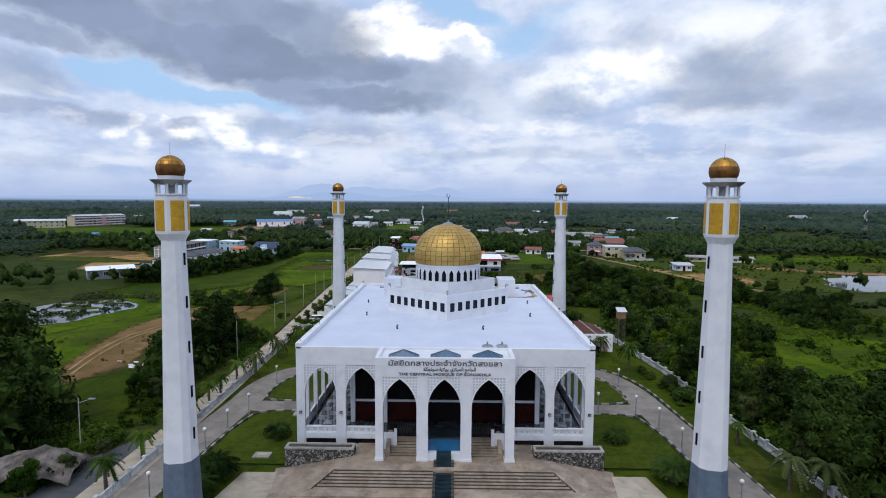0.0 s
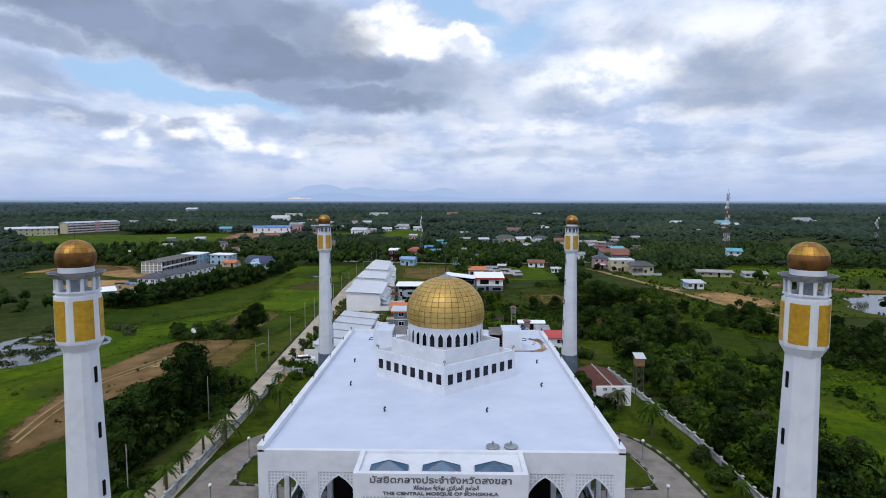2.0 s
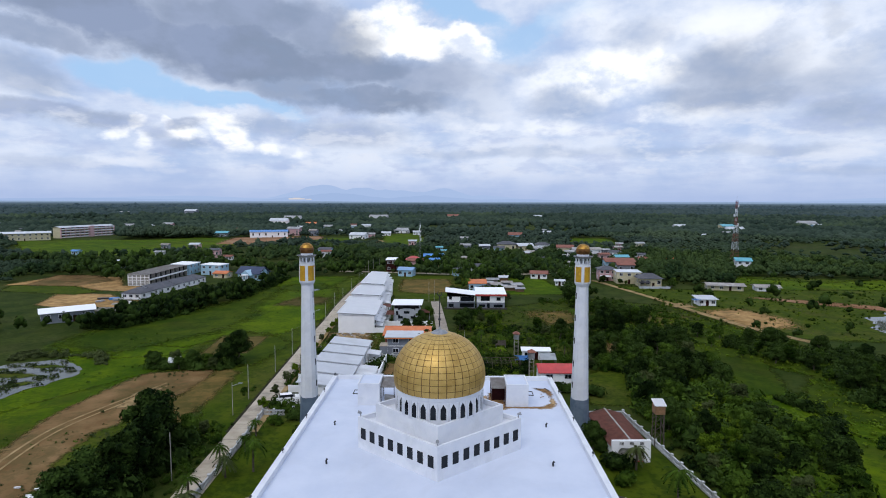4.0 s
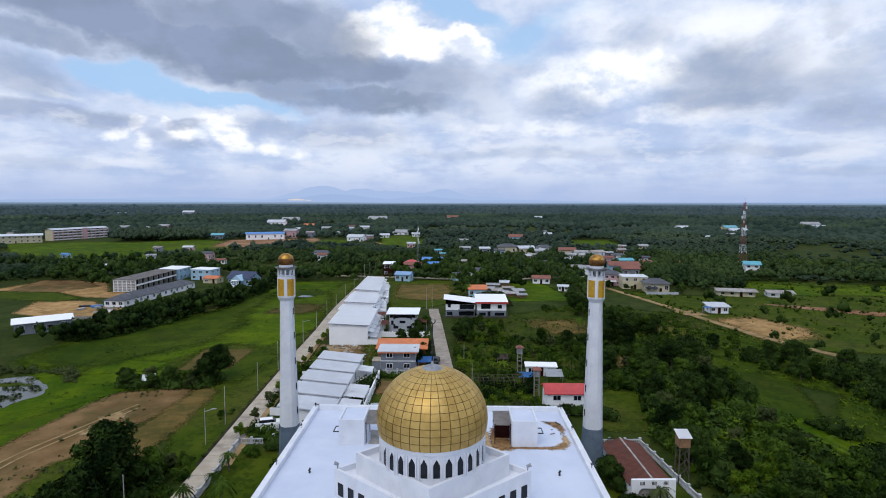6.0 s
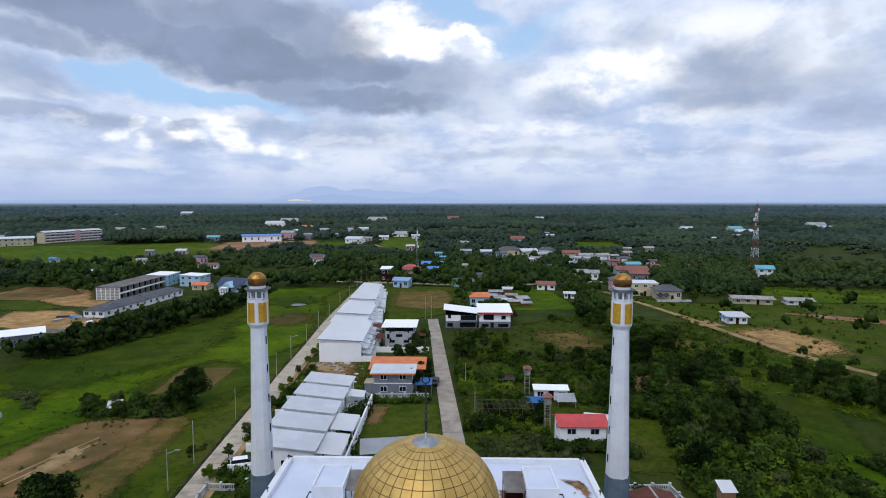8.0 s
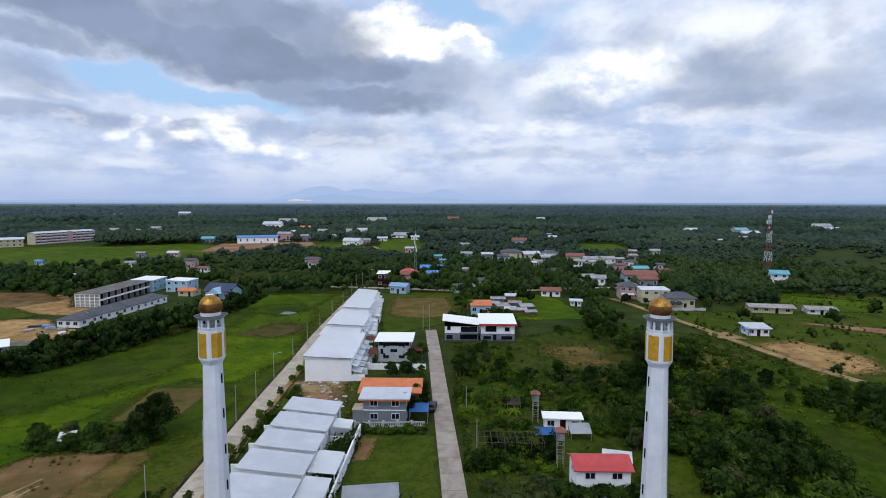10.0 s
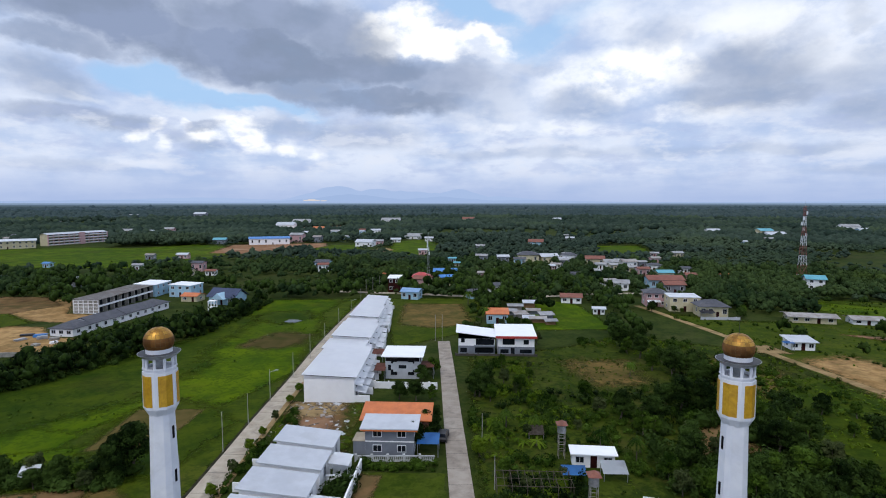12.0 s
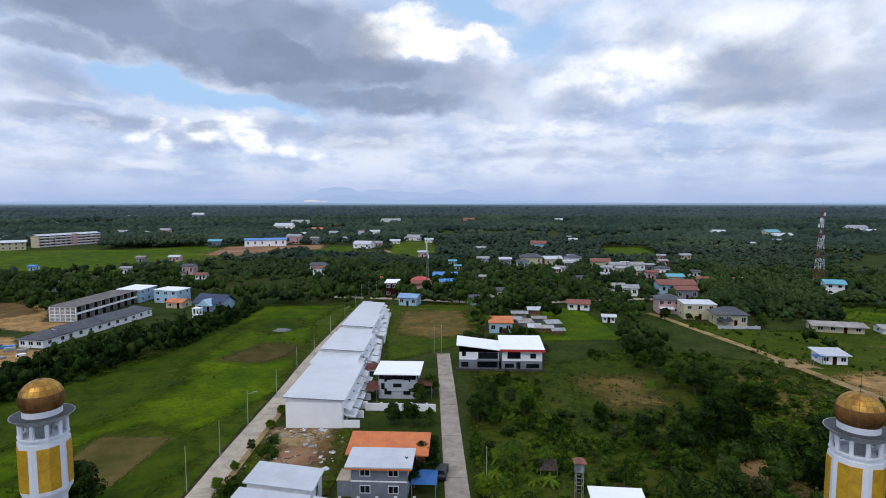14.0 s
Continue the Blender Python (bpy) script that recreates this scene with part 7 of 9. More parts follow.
box(bm, 3.6, 5.0, 0.25, 36.0, 2.3, 2.6)
part("balcony_slab", bm, "wall_white", terrace)
bm = bmesh.new()
box(bm, 4.85, 5.0, 0.25, 36.0, 2.6, 3.0)
part("balcony_parapet", bm, "wall_white", terrace)
for i in range(8):      # bays of the long side
    for z in (0.0, 2.65):
        bm = bmesh.new()
        box(bm, 3.55, 3.66, 0.9 + 4.5 * i, 4.2 + 4.5 * i, z, z + 2.1)
        part("bay", bm, "glass_dark", terrace, "dark glazed bay")
for i in range(9):
    bm = bmesh.new()
    box(bm, 3.6, 4.95, 0.25 + 4.45 * i, 0.55 + 4.45 * i, -0.1, 5.1)
    part("fin", bm, "kerb", terrace)
end_house = house(-138.6, 243.2, 9.6, 13.0, 5.4, 0.8, "wall_blue", "sheet_white", "light blue end house with a white roof", "shed_x", 0.3, 0.3, 2, 0, side_wins=3, door=False)
house(-123.0, 243.5, 10.4, 9.0, 5.2, -6, "wall_blue", "sheet_white", "light blue two-storey house with a white roof", "shed_x", 0.3, 0.3, 2, 3, side_wins=2)
house(-113.5, 232.5, 7.0, 6.0, 2.4, -6, "wall_cream", "roof_orange", "small house with an orange roof", "gable", 1.0, 0.4, 1, 2)
blue = house(-97.0, 226.5, 12.0, 8.0, 3.2, -14, "wall_blue", "roof_navy", "light blue house with a navy gabled roof", "gable", 3.0, 0.8, 1, 3)
bm = bmesh.new()
tri = [(-3.0, -2.6, 2.6), (3.0, -2.6, 2.6), (0, -2.6, 5.0), (-3.0, 2.4, 2.6), (3.0, 2.4, 2.6), (0, 2.4, 5.0)]
v = [bm.verts.new(p) for p in tri]
for f in ((0, 1, 2), (3, 5, 4), (0, 2, 5, 3), (1, 4, 5, 2)):
    bm.faces.new([v[k] for k in f])
part("porch_gable", bm, "wall_blue", blue, "light blue porch gable")
school = house(-385.0, 541.0, 62.0, 10.0, 10.8, 74.4, "wall_cream", "sheet_pale", "four-storey cream and white school block with open galleries", "gable", 1.4, 1.0, 4, 12, "school", wins_on=False)
for k in range(4):
    bm = bmesh.new()
    box(bm, -31.2, 31.2, -1.2, 0.0, 2.7 * k + 0.7, 2.7 * k + 1.5)
    part("gallery", bm, "wall_white", school, "white gallery parapet")
    bm = bmesh.new()
    box(bm, -31.0, 31.0, -0.12, 0.0, 2.7 * k + 1.5, 2.7 * k + 2.6)
    part("opening", bm, "dark", school, "dark gallery opening")
for k in range(13):
    bm = bmesh.new()
    box(bm, -31.3 + 5.2 * k, -30.8 + 5.2 * k, -1.3, 0.0, -0.1, 10.8)
    part("pier", bm, "wall_pink", school)
bm = bmesh.new()
box(bm, 1.0, 6.0, -1.6, 0.0, -0.1, 11.6)
part("stair_tower", bm, "wall_pink", school, "pink stair tower")
house(-404.0, 478.0, 40.0, 10.0, 7.0, 38, "wall_cream", "sheet_grey", "long low cream school block", "gable", 1.6, 1.0, 2, 9, "school")
house(-192.0, 540.0, 38.0, 16.0, 6.0, 20, "wall_white", "roof_blue", "white warehouse with a blue sheet roof", "gable", 1.6, 0.6, 1, 6, "warehouse", category="warehouse")
house(-119.0, 133.0, 14.0, 9.0, 3.4, 38, "wall_grey", "sheet_white", "grey shed with a white sheet roof", "gable", 0.9, 0.6, 1, 4, "shed", category="shed")
house(-31.9, 261.0, 5.4, 7.0, 6.5, 0, "red_dark", "sheet_white", "narrow dark red and white house", "shed", 0.6, 0.4, 2, 2)
house(-21.5, 281.0, 8.0, 7.0, 4.6, 0, "wall_pink", "roof_red", "pink house with a crimson roof", "hip", 1.8, 0.6, 1, 3)
house(-22.8, 242.0, 7.4, 6.0, 3.4, -14, "wall_blue", "roof_pale_blue", "low house with a light blue sheet roof", "gable", 1.2, 0.6, 1, 3)
house(-10.5, 306.0, 12.0, 8.0, 4.0, 0, "wall_blue", "roof_blue", "house with a strong blue sheet roof", "gable", 1.4, 0.6, 1, 3)

# ---------------------------------------------------------------- the village and far houses
HUTS = [("roof_rust", "low house with a weathered sheet roof"), ("sheet_old", "small house with an old grey sheet roof"), ("roof_brown", "house with a rust-brown roof"),
        ("roof_dark", "house with a dark grey roof"), ("sheet_pale", "small house with a pale sheet roof"), ("roof_blue", "house with a blue sheet roof"),
        ("roof_teal", "house with a teal sheet roof"), ("roof_orange", "house with an orange tiled roof")]
WALLS = ["wall_white", "wall_cream", "wall_white", "wall_blue", "wall_pink", "wall_grey"]


def hut(x, y, wd, h, roof, wall=None, turn=0.0, storeys=1, style="gable", modest=True):
    k = int(abs(x * 7 + y * 3))
    mat, lab = HUTS[roof]
    if y > 280 and modest:
        wd, h = wd * 0.62, h * 0.85
    house(x, y, wd, wd * 0.72, h, turn, wall or WALLS[k % 6], mat, lab, style, wd * 0.15, 0.6, storeys, 3, side_wins=1)


for k, row in enumerate(((17, 211, 6, 1.7, 1), (21, 206, 5, 1.6, 0), (26, 199, 6, 1.5, 0), (30, 205, 5, 1.6, 1), (20, 220, 6, 1.9, 1), (26, 226, 5, 2.0, 4), (26, 213, 5, 1.6, 0), (23, 199.5, 4, 1.5, 4), (30, 196, 4, 1.4, 1))):
    x_, y_, wd_, h_, r_ = row
    house(x_, y_, wd_ * 0.8, wd_ * 0.62, h_, (x_ * 13) % 40 - 20, ("wall_grey", "roof_rust", "wood")[k % 3], HUTS[r_][0], "low old shed with a weathered sheet roof", "shed" if k % 2 else "gable", 0.5, 0.7, 1, 1, "shed", "old sheds behind the houses", category="shed", wins_on=False)
for row in ((6, 245, 7, 3.0, 3), (44, 236, 8, 2.6, 2), (50, 214, 4, 2.2, 4)):
    hut(*row, turn=(row[0] * 13) % 40 - 20)
for row in ((43, 390, 17, 4.6, 3), (58, 391, 14, 3.6, 4), (72, 392, 12, 4.4, 3), (85, 376, 14, 3.6, 2), (92, 362, 10, 3.4, 1), (104, 362, 11, 3.4, 0), (113, 345, 9, 3.2, 3), (65, 372, 8, 3.2, 1), (26, 389, 9, 3.6, 4), (11, 394, 9, 3.6, 1)):
    hut(row[0], row[1], row[2] * 0.85, row[3] * 1.15, row[4], turn=(row[0] * 17) % 30 - 15, style="hip" if row[4] == 3 else "gable", modest=False)
for row in ((-9, 388, 8, 3.4, 6), (11, 490, 14, 4, 1), (66, 529, 26, 5, 2), (110, 603, 14, 4, 4), (142, 432, 9, 3.6, 1), (160, 433, 12, 3.8, 1), (-87, 340, 14, 6, 3), (-160, 332, 11, 6, 3), (-157, 308, 16, 3.4, 3), (-143, 313, 9, 3.2, 2)):
    hut(*row, turn=(row[0] * 11) % 30 - 15)
for row in ((-96, 520, 26, 5, 4), (-86, 542, 16, 4.4, 1), (-280, 846, 44, 8, 4), (-168, 707, 22, 5, 1), (-197, 683, 18, 5, 4), (-129, 686, 12, 9, 2), (-433, 693, 26, 6, 1), (-408, 696, 20, 5, 4), (-400, 732, 20, 7, 1), (-653, 1326, 44, 16, 4)):
    hut(*row, turn=(row[0] * 11) % 24 - 12)
for row in ((-873, 1407, 50, 7, 1), (-245, 546, 20, 5, 6), (-257, 628, 14, 5, 2), (-306, 1012, 50, 7, 1), (-154, 1102, 60, 6, 1), (-61, 629, 30, 4, 1), (-40, 596, 14, 4, 4), (-176, 572, 22, 9, 1), (-118, 720, 20, 6, 4), (-210, 780, 24, 6, 7)):
    hut(*row, turn=(row[0] * 11) % 24 - 12)
for row in ((318, 734, 26, 6, 4), (373, 714, 30, 7, 6), (357, 661, 34, 5, 4), (310, 590, 12, 5, 1), (270, 559, 10, 4, 4), (600, 952, 30, 6, 4), (572, 860, 40, 6, 1), (540, 785, 24, 5, 4), (141, 306, 15, 2.6, 7), (91, 348, 10, 4, 1)):
    hut(*row, turn=(row[0] * 11) % 24 - 12)
for row in ((97, 336, 10, 4, 1), (106, 305, 13, 5.0, 6), (100, 322, 10, 5, 2), (118, 300, 11, 4.4, 2), (189, 1185, 26, 8, 4), (1, 1174, 40, 8, 2), (95, 262, 9, 4.2, 2), (72, 270, 9, 3.6, 1)):
    hut(*row, turn=(row[0] * 11) % 24 - 12)
rng = np.random.default_rng(31)
for k in range(26):   # roofs that peep out of the woods
    r, a = 420 + 1500 * rng.random() ** 1.3, radians(-42 + 84 * rng.random())
    hut(r * math.sin(a), r * math.cos(a), 6 + 5 * rng.random() + r * 0.003, 3.4 + 1.6 * rng.random(), int(rng.integers(0, 6)), turn=40 * rng.random() - 20)
VILLAGE = [(36, 377, 12, 4.4, 3), (66, 386, 9, 3.6, 4), (56, 354, 9, 3.4, 0), (80, 380, 9, 3.6, 3), (84, 356, 10, 3.4, 1), (75, 324, 9, 3.4, 1), (102, 381, 8, 3.4, 4), (113, 366, 9, 4.0, 1), (120, 352, 9, 4.4, 2),
           (71, 283, 11, 3.2, 0), (15, 263, 7, 3.2, 3), (52, 348, 8, 3.2, 4), (-5, 360, 7, 3.4, 6), (-126, 667, 9, 8.0, 4), (-135, 616, 14, 4.0, 1)]
VILLAGE += [(-154, 571, 14, 7.0, 0), (-73, 577, 16, 3.6, 4), (-188, 269, 8, 3.6, 4), (-264, 345, 8, 3.4, 5), (-198, 334, 9, 4.0, 1), (-84, 334, 10, 5.0, 2), (-8, 281, 11, 5.2, 5), (-20, 270, 8, 5.0, 2), (88, 400, 9, 3.6, 1),
           (130, 392, 10, 3.8, 0), (20, 330, 8, 3.4, 1), (-40, 300, 8, 3.6, 7), (60, 310, 8, 3.4, 3), (34, 296, 8, 3.2, 1), (128, 336, 9, 3.6, 3), (10, 310, 9, 3.4, 0), (48, 412, 12, 4.0, 4), (74, 420, 10, 4.0, 1)]
for row in VILLAGE:
    if not any((row[0] - a) ** 2 + (row[1] - b) ** 2 < (0.7 * q + 0.45 * row[2]) ** 2 for a, b, q in FOOT):
        hut(*row, turn=(row[0] * 13 + row[1]) % 36 - 18)

# yard walls and sheds near the lane
for x0, x1, y, h, mat, lab in ((-18.4, -4.6, 130.2, 1.5, "wall_white", "white garden wall with openings"), (-1.2, 20.6, 157.2, 0.55, "kerb_dark", "low grey garden wall"), (83.6, 97.0, 206.4, 1.0, "wall_pale_grey", "pale garden wall before the yellow house")):
    root = empty("garden_wall", pose(x0, y, 0), lab, "wall")
    bm = bmesh.new()
    box(bm, 0, x1 - x0, -0.1, 0.1, -0.1, h)
    part("wall", bm, mat, root)
    for k in range(int((x1 - x0) / 3) + 1):
        bm = bmesh.new()
        box(bm, k * 3 - 0.17, k * 3 + 0.17, -0.17, 0.17, -0.1, h + 0.2)
        part("pier", bm, mat, root)


def canopy(x, y, wd, d, h, mat, label, fall=0.4, turn=0):
    root = empty("canopy", pose(x, y, 0, 0, 0, turn), label, "canopy")
    bm = bmesh.new()
    v = [bm.verts.new(p) for p in ((-wd / 2, 0, h - fall), (wd / 2, 0, h - fall), (wd / 2, d, h), (-wd / 2, d, h))]
    bmesh.ops.solidify(bm, geom=[bm.faces.new(v)], thickness=0.08)
    part("sheet", bm, mat, root)
    for px, py in ((-wd / 2 + 0.15, 0.15), (wd / 2 - 0.15, 0.15), (wd / 2 - 0.15, d - 0.15), (-wd / 2 + 0.15, d - 0.15)):
        bm = bmesh.new()
        rod(bm, (px, py, -0.1), (px, py, h - fall + fall * py / d - 0.03), 0.06)
        part("post", bm, "metal_grey", root)


canopy(90.6, 165.4, 3.0, 1.6, 2.6, "roof_blue", "bright blue porch roof of the hut", 0.3, -4)
canopy(74.6, 227.4, 5.0, 2.6, 2.8, "sheet_white", "white awning before the pink house", 0.5, -6)
canopy(86.6, 207.6, 5.0, 2.6, 2.7, "roof_dark", "dark porch roof of the yellow house", 0.5, -4)
canopy(-4.3, 97.4, 3.6, 3.6, 2.7, "roof_blue", "blue sheet canopy beside the grey house")
canopy(-21.2, 150.0, 3.0, 4.0, 2.5, "roof_brown", "dark red-brown sheet car port")
canopy(-18.2, 134.5, 2.6, 5.0, 3.0, "roof_brown", "red-brown tiled car port")
canopy(-7.4, 137.0, 3.2, 4.0, 3.2, "roof_brown", "red-brown porch roof on posts")
canopy(17.8, 90.2, 3.6, 2.0, 1.9, "roof_blue", "bright blue tarpaulin on posts", 0.6)
canopy(23.9, 90.8, 3.7, 2.6, 2.2, "sheet_grey", "pale sheet canopy on posts", 0.9)
canopy(26.6, 79.4, 4.4, 2.6, 2.6, "sheet_white", "tilted white sheet canopy", 0.7, -14)
canopy(-8.2, 65.4, 7.4, 4.2, 3.3, "sheet_pale", "pale sheet roof on posts behind the mosque", 0.6, 9)
canopy(14.0, 105.0, 2.8, 2.4, 1.7, "bark", "small dark thatch roof on posts", 0.8)
canopy(-61.6, 85.8, 2.6, 2.2, 2.2, "sheet_white", "white sheet roof among the bushes", 0.8, 20)


def tank_tower(x, y, h, label):
    root = empty("tank_tower", pose(x, y, 0), label, "water tower")
    for a, b in ((-0.6, -0.6), (0.6, -0.6), (0.6, 0.6), (-0.6, 0.6)):
        bm = bmesh.new()
        rod(bm, (a * 0.8, b * 0.8, -0.1), (a * 0.8, b * 0.8, h), 0.05)
        part("leg", bm, "roof_rust", root)
    for z in (0.3, 0.55, 0.8):
        bm = bmesh.new()
        for a, b, c, d in ((-0.5, 0.5, -0.5, -0.45), (-0.5, 0.5, 0.45, 0.5), (-0.5, -0.45, -0.45, 0.45), (0.45, 0.5, -0.45, 0.45)):
            box(bm, a, b, c, d, h * z, h * z + 0.07)
        part("brace", bm, "roof_rust", root)
    bm = bmesh.new()
    rings(bm, [(h, 0.7), (h + 1.1, 0.7), (h + 1.3, 0.4)], circle(14))
    part("tank", bm, "metal_grey", root)
    bm = bmesh.new()
    rings(bm, [(h + 1.35, 1.25), (h + 1.4, 1.25), (h + 2.0, 0.05)], [radians(45 + 90 * k) for k in range(4)])
    part("roof", bm, "roof_brown", root, "red-brown pyramid roof")


tank_tower(17.2, 98.6, 4.2, "concrete tower with a tank under a red-brown roof")
tank_tower(18.6, 82.0, 4.2, "slim concrete tower with a tank and rusty roof")

white_tower = empty("water_tower", pose(-92.5, 209.5, 0), "white concrete frame tower beside the blue house", "water tower")
for a, b in ((-1.1, -1.1), (1.1, -1.1), (1.1, 1.1), (-1.1, 1.1)):
    bm = bmesh.new()
    box(bm, a - 0.16, a + 0.16, b - 0.16, b + 0.16, -0.1, 4.6)
    part("post", bm, "wall_white", white_tower)
for z in (2.2, 4.6):
    bm = bmesh.new()
    box(bm, -1.35, 1.35, -1.35, 1.35, z, z + 0.22)
    part("slab", bm, "wall_white", white_tower)


def pile(x, y, turn, wd, mat, label, layers):
    """A stack of sheets or boards, laid a little askew."""
    rng = np.random.default_rng(int(abs(x * 31 + y)))
    root = empty("material_stack", pose(x, y, 0.06, 0, 0, turn), label, "building material", "stacks on the building site")
    for k in range(layers):
        bm = bmesh.new()
        dx, dy, t = 0.3 * rng.random(), 0.25 * rng.random(), 0.22 + 0.1 * rng.random()
        box(bm, -wd / 2 + dx, wd / 2 + dx, -0.7 + dy, 0.7 + dy, k * 0.3, k * 0.3 + t)
        part("layer", bm, mat, root)


for x, y, turn, wd, mat, lab, n_ in ((-128.5, 171.5, 20, 3.4, "roof_blue", "stack of building sheets under a blue cover", 3), (-124.5, 173.5, -8, 4.0, "metal_grey", "stack of grey steel bars", 2), (-126.0, 169.0, 40, 2.6, "sheet_old", "stack of old grey sheets", 3),
                                     (-121.5, 168.0, 10, 2.4, "kerb", "pallet of grey concrete blocks", 3), (-131.0, 167.0, 75, 3.0, "sheet_old", "stack of old grey sheets", 2), (-122.0, 161.5, -20, 2.2, "kerb", "pallet of grey concrete blocks", 2),
                                     (-133.5, 172.5, 15, 3.6, "metal_dark", "dark bundle of building steel", 2), (-118.4, 164.0, 60, 1.8, "wall_white", "small white stack of panels", 2)):
    pile(x, y, turn, wd, mat, lab, n_)
wall_ = empty("site_wall", pose(-116.5, 150.5, 0, 0, 0, 8), "grey block wall at the edge of the building site", "wall")
for k in range(6):
    bm = bmesh.new()
    box(bm, -12 + 2.4 * k, -9.7 + 2.4 * k, -0.1, 0.1, -0.1, 1.3)
    part("panel", bm, "kerb", wall_)

# trellis over the garden beds
trellis = empty("trellis", pose(6.2, 85.2, 0), "dark weathered garden trellis of posts and rails", "trellis")
for i in range(6):
    for j in range(3):
        bm = bmesh.new()
        rod(bm, (2.1 * i, 2.2 * j, -0.1), (2.1 * i, 2.2 * j, 2.1), 0.05)
        part("post", bm, "bark", trellis)
for j in range(3):
    bm = bmesh.new()
    rod(bm, (-0.2, 2.2 * j, 2.1), (10.7, 2.2 * j, 2.1), 0.04)
    part("rail", bm, "bark", trellis)
for i in range(11):
    bm = bmesh.new()
    rod(bm, (1.05 * i, -0.2, 2.15), (1.05 * i, 4.6, 2.15), 0.03)
    part("rail", bm, "bark", trellis)

# white fence before the grey house
fence("low white fence before the grey house", [(-15.6, 95.6), (-2.9, 96.2)], "garden fences", 2.5, 1.0)

# rubble of the cleared plot: broken slabs and lumps, thickest below the white end wall
rng = np.random.default_rng(9)
for k in range(150):
    heap = k % 5 < 2
    x = -33.4 + 9.5 * rng.random() if heap else -33 + 13.5 * rng.random()
    y = 116.5 + 4 * rng.random() if heap else 100 + 20 * rng.random()
    s = 0.10 + 0.34 * rng.random() ** 2
    bm = bmesh.new()
    if k % 4 == 0:   # a splintered board
        box(bm, -2.2 * s - 0.2, 2.2 * s + 0.2, -0.07, 0.07, -0.03, 0.05)
    elif k % 4 == 1:   # a broken slab
        box(bm, -1.5 * s, 1.5 * s, -s, s, -0.06, 0.08)
        for v in bm.verts:
            v.co.x *= 0.6 + 0.7 * rng.random()
            v.co.y *= 0.6 + 0.7 * rng.random()
    else:
        bmesh.ops.create_icosphere(bm, subdivisions=1, radius=s)
        for v in bm.verts:
            v.co *= 0.7 + 0.6 * rng.random()
            v.co.z *= 0.45
    bmesh.ops.rotate(bm, verts=bm.verts, matrix=Matrix.Rotation(rng.random() * 6.28, 3, "Z") @ Matrix.Rotation(0.25 * (rng.random() - 0.5), 3, "X"))
    bmesh.ops.translate(bm, verts=bm.verts, vec=(x, y, 0.10))
    mat, lab = (("bark", "splintered dark board on bare earth") if k % 4 == 0 else ("sheet_pale", "broken pale slab on bare earth") if k % 8 == 1 else ("roof_rust", "lump of brown brick rubble") if k % 4 == 2 else ("tarp", "lump of grey rubble on bare earth"))
    tagged(part("rubble", bm, mat), lab, "rubble", "rubble of the cleared plot")
# rubbish beside the dirt track
for k in range(9):
    x, y = -58 + 9 * rng.random(), 30 + 5 * rng.random()
    bm = bmesh.new()
    box(bm, -0.3, 0.3, -0.14, 0.14, 0, 0.22)
    for v in bm.verts:
        v.co += Vector((rng.random() - 0.5, rng.random() - 0.5, rng.random() * 0.3)) * 0.3
    bmesh.ops.translate(bm, verts=bm.verts, vec=(x, y, 0.05))
    tagged(part("concrete_block", bm, "wall_white"), "pale broken concrete block on the ground", "block", "blocks beside the track")


def lattice_mast(x, y, h, base, label, bands=8, mats=("red_paint", "white")):
    """A tapering four-legged mast in red and white bands."""
    root = empty("mast", pose(x, y, 0), label, "mast")
    for k in range(bands):
        z0, z1 = h * k / bands, h * (k + 1) / bands
        w0, w1 = [base * (1 - 0.72 * min(1, z / (h * 0.8))) / 2 for z in (z0, z1)]
        c0 = [(-w0, -w0, z0), (w0, -w0, z0), (w0, w0, z0), (-w0, w0, z0)]
        c1 = [(-w1, -w1, z1), (w1, -w1, z1), (w1, w1, z1), (-w1, w1, z1)]
        t = 0.019 * base
        for i in range(4):
            j = (i + 1) % 4
            for nm, p, q, thick in (("leg", c0[i], c1[i], t), ("brace", c0[i], c1[j], t * 0.6), ("brace", c0[j], c1[i], t * 0.6), ("crossbar", c1[i], c1[j], t * 0.6)):
                bm = bmesh.new()
                rod(bm, p, q, thick, thick, 4)
                part(nm, bm, mats[k % 2], root)
    for k in range(5):
        bm = bmesh.new()
        a, z = 1.3 * k, h * (0.62 + 0.07 * k)
        box(bm, -0.3, 0.3, -0.3, 0.3, z, z + 1.6)
        bmesh.ops.translate(bm, verts=bm.verts, vec=(base * 0.3 * math.cos(a), base * 0.3 * math.sin(a), 0))
        part("antenna", bm, "white", root)
    bm = bmesh.new()
    rod(bm, (0, 0, h), (0, 0, h + 2.5), 0.06)
    part("spike", bm, "metal_grey", root)


lattice_mast(168.5, 293.5, 39.0, 3.6, "red and white lattice telephone mast", 8, ("white", "mast_red"))
lattice_mast(-17.0, 272.0, 26.0, 1.5, "slender grey lattice mast among the houses", 10, ("metal_grey", "metal_grey"))
lattice_mast(305.0, 354.0, 24.0, 3.0, "far grey lattice mast", 6, ("metal_grey", "red_dark"))

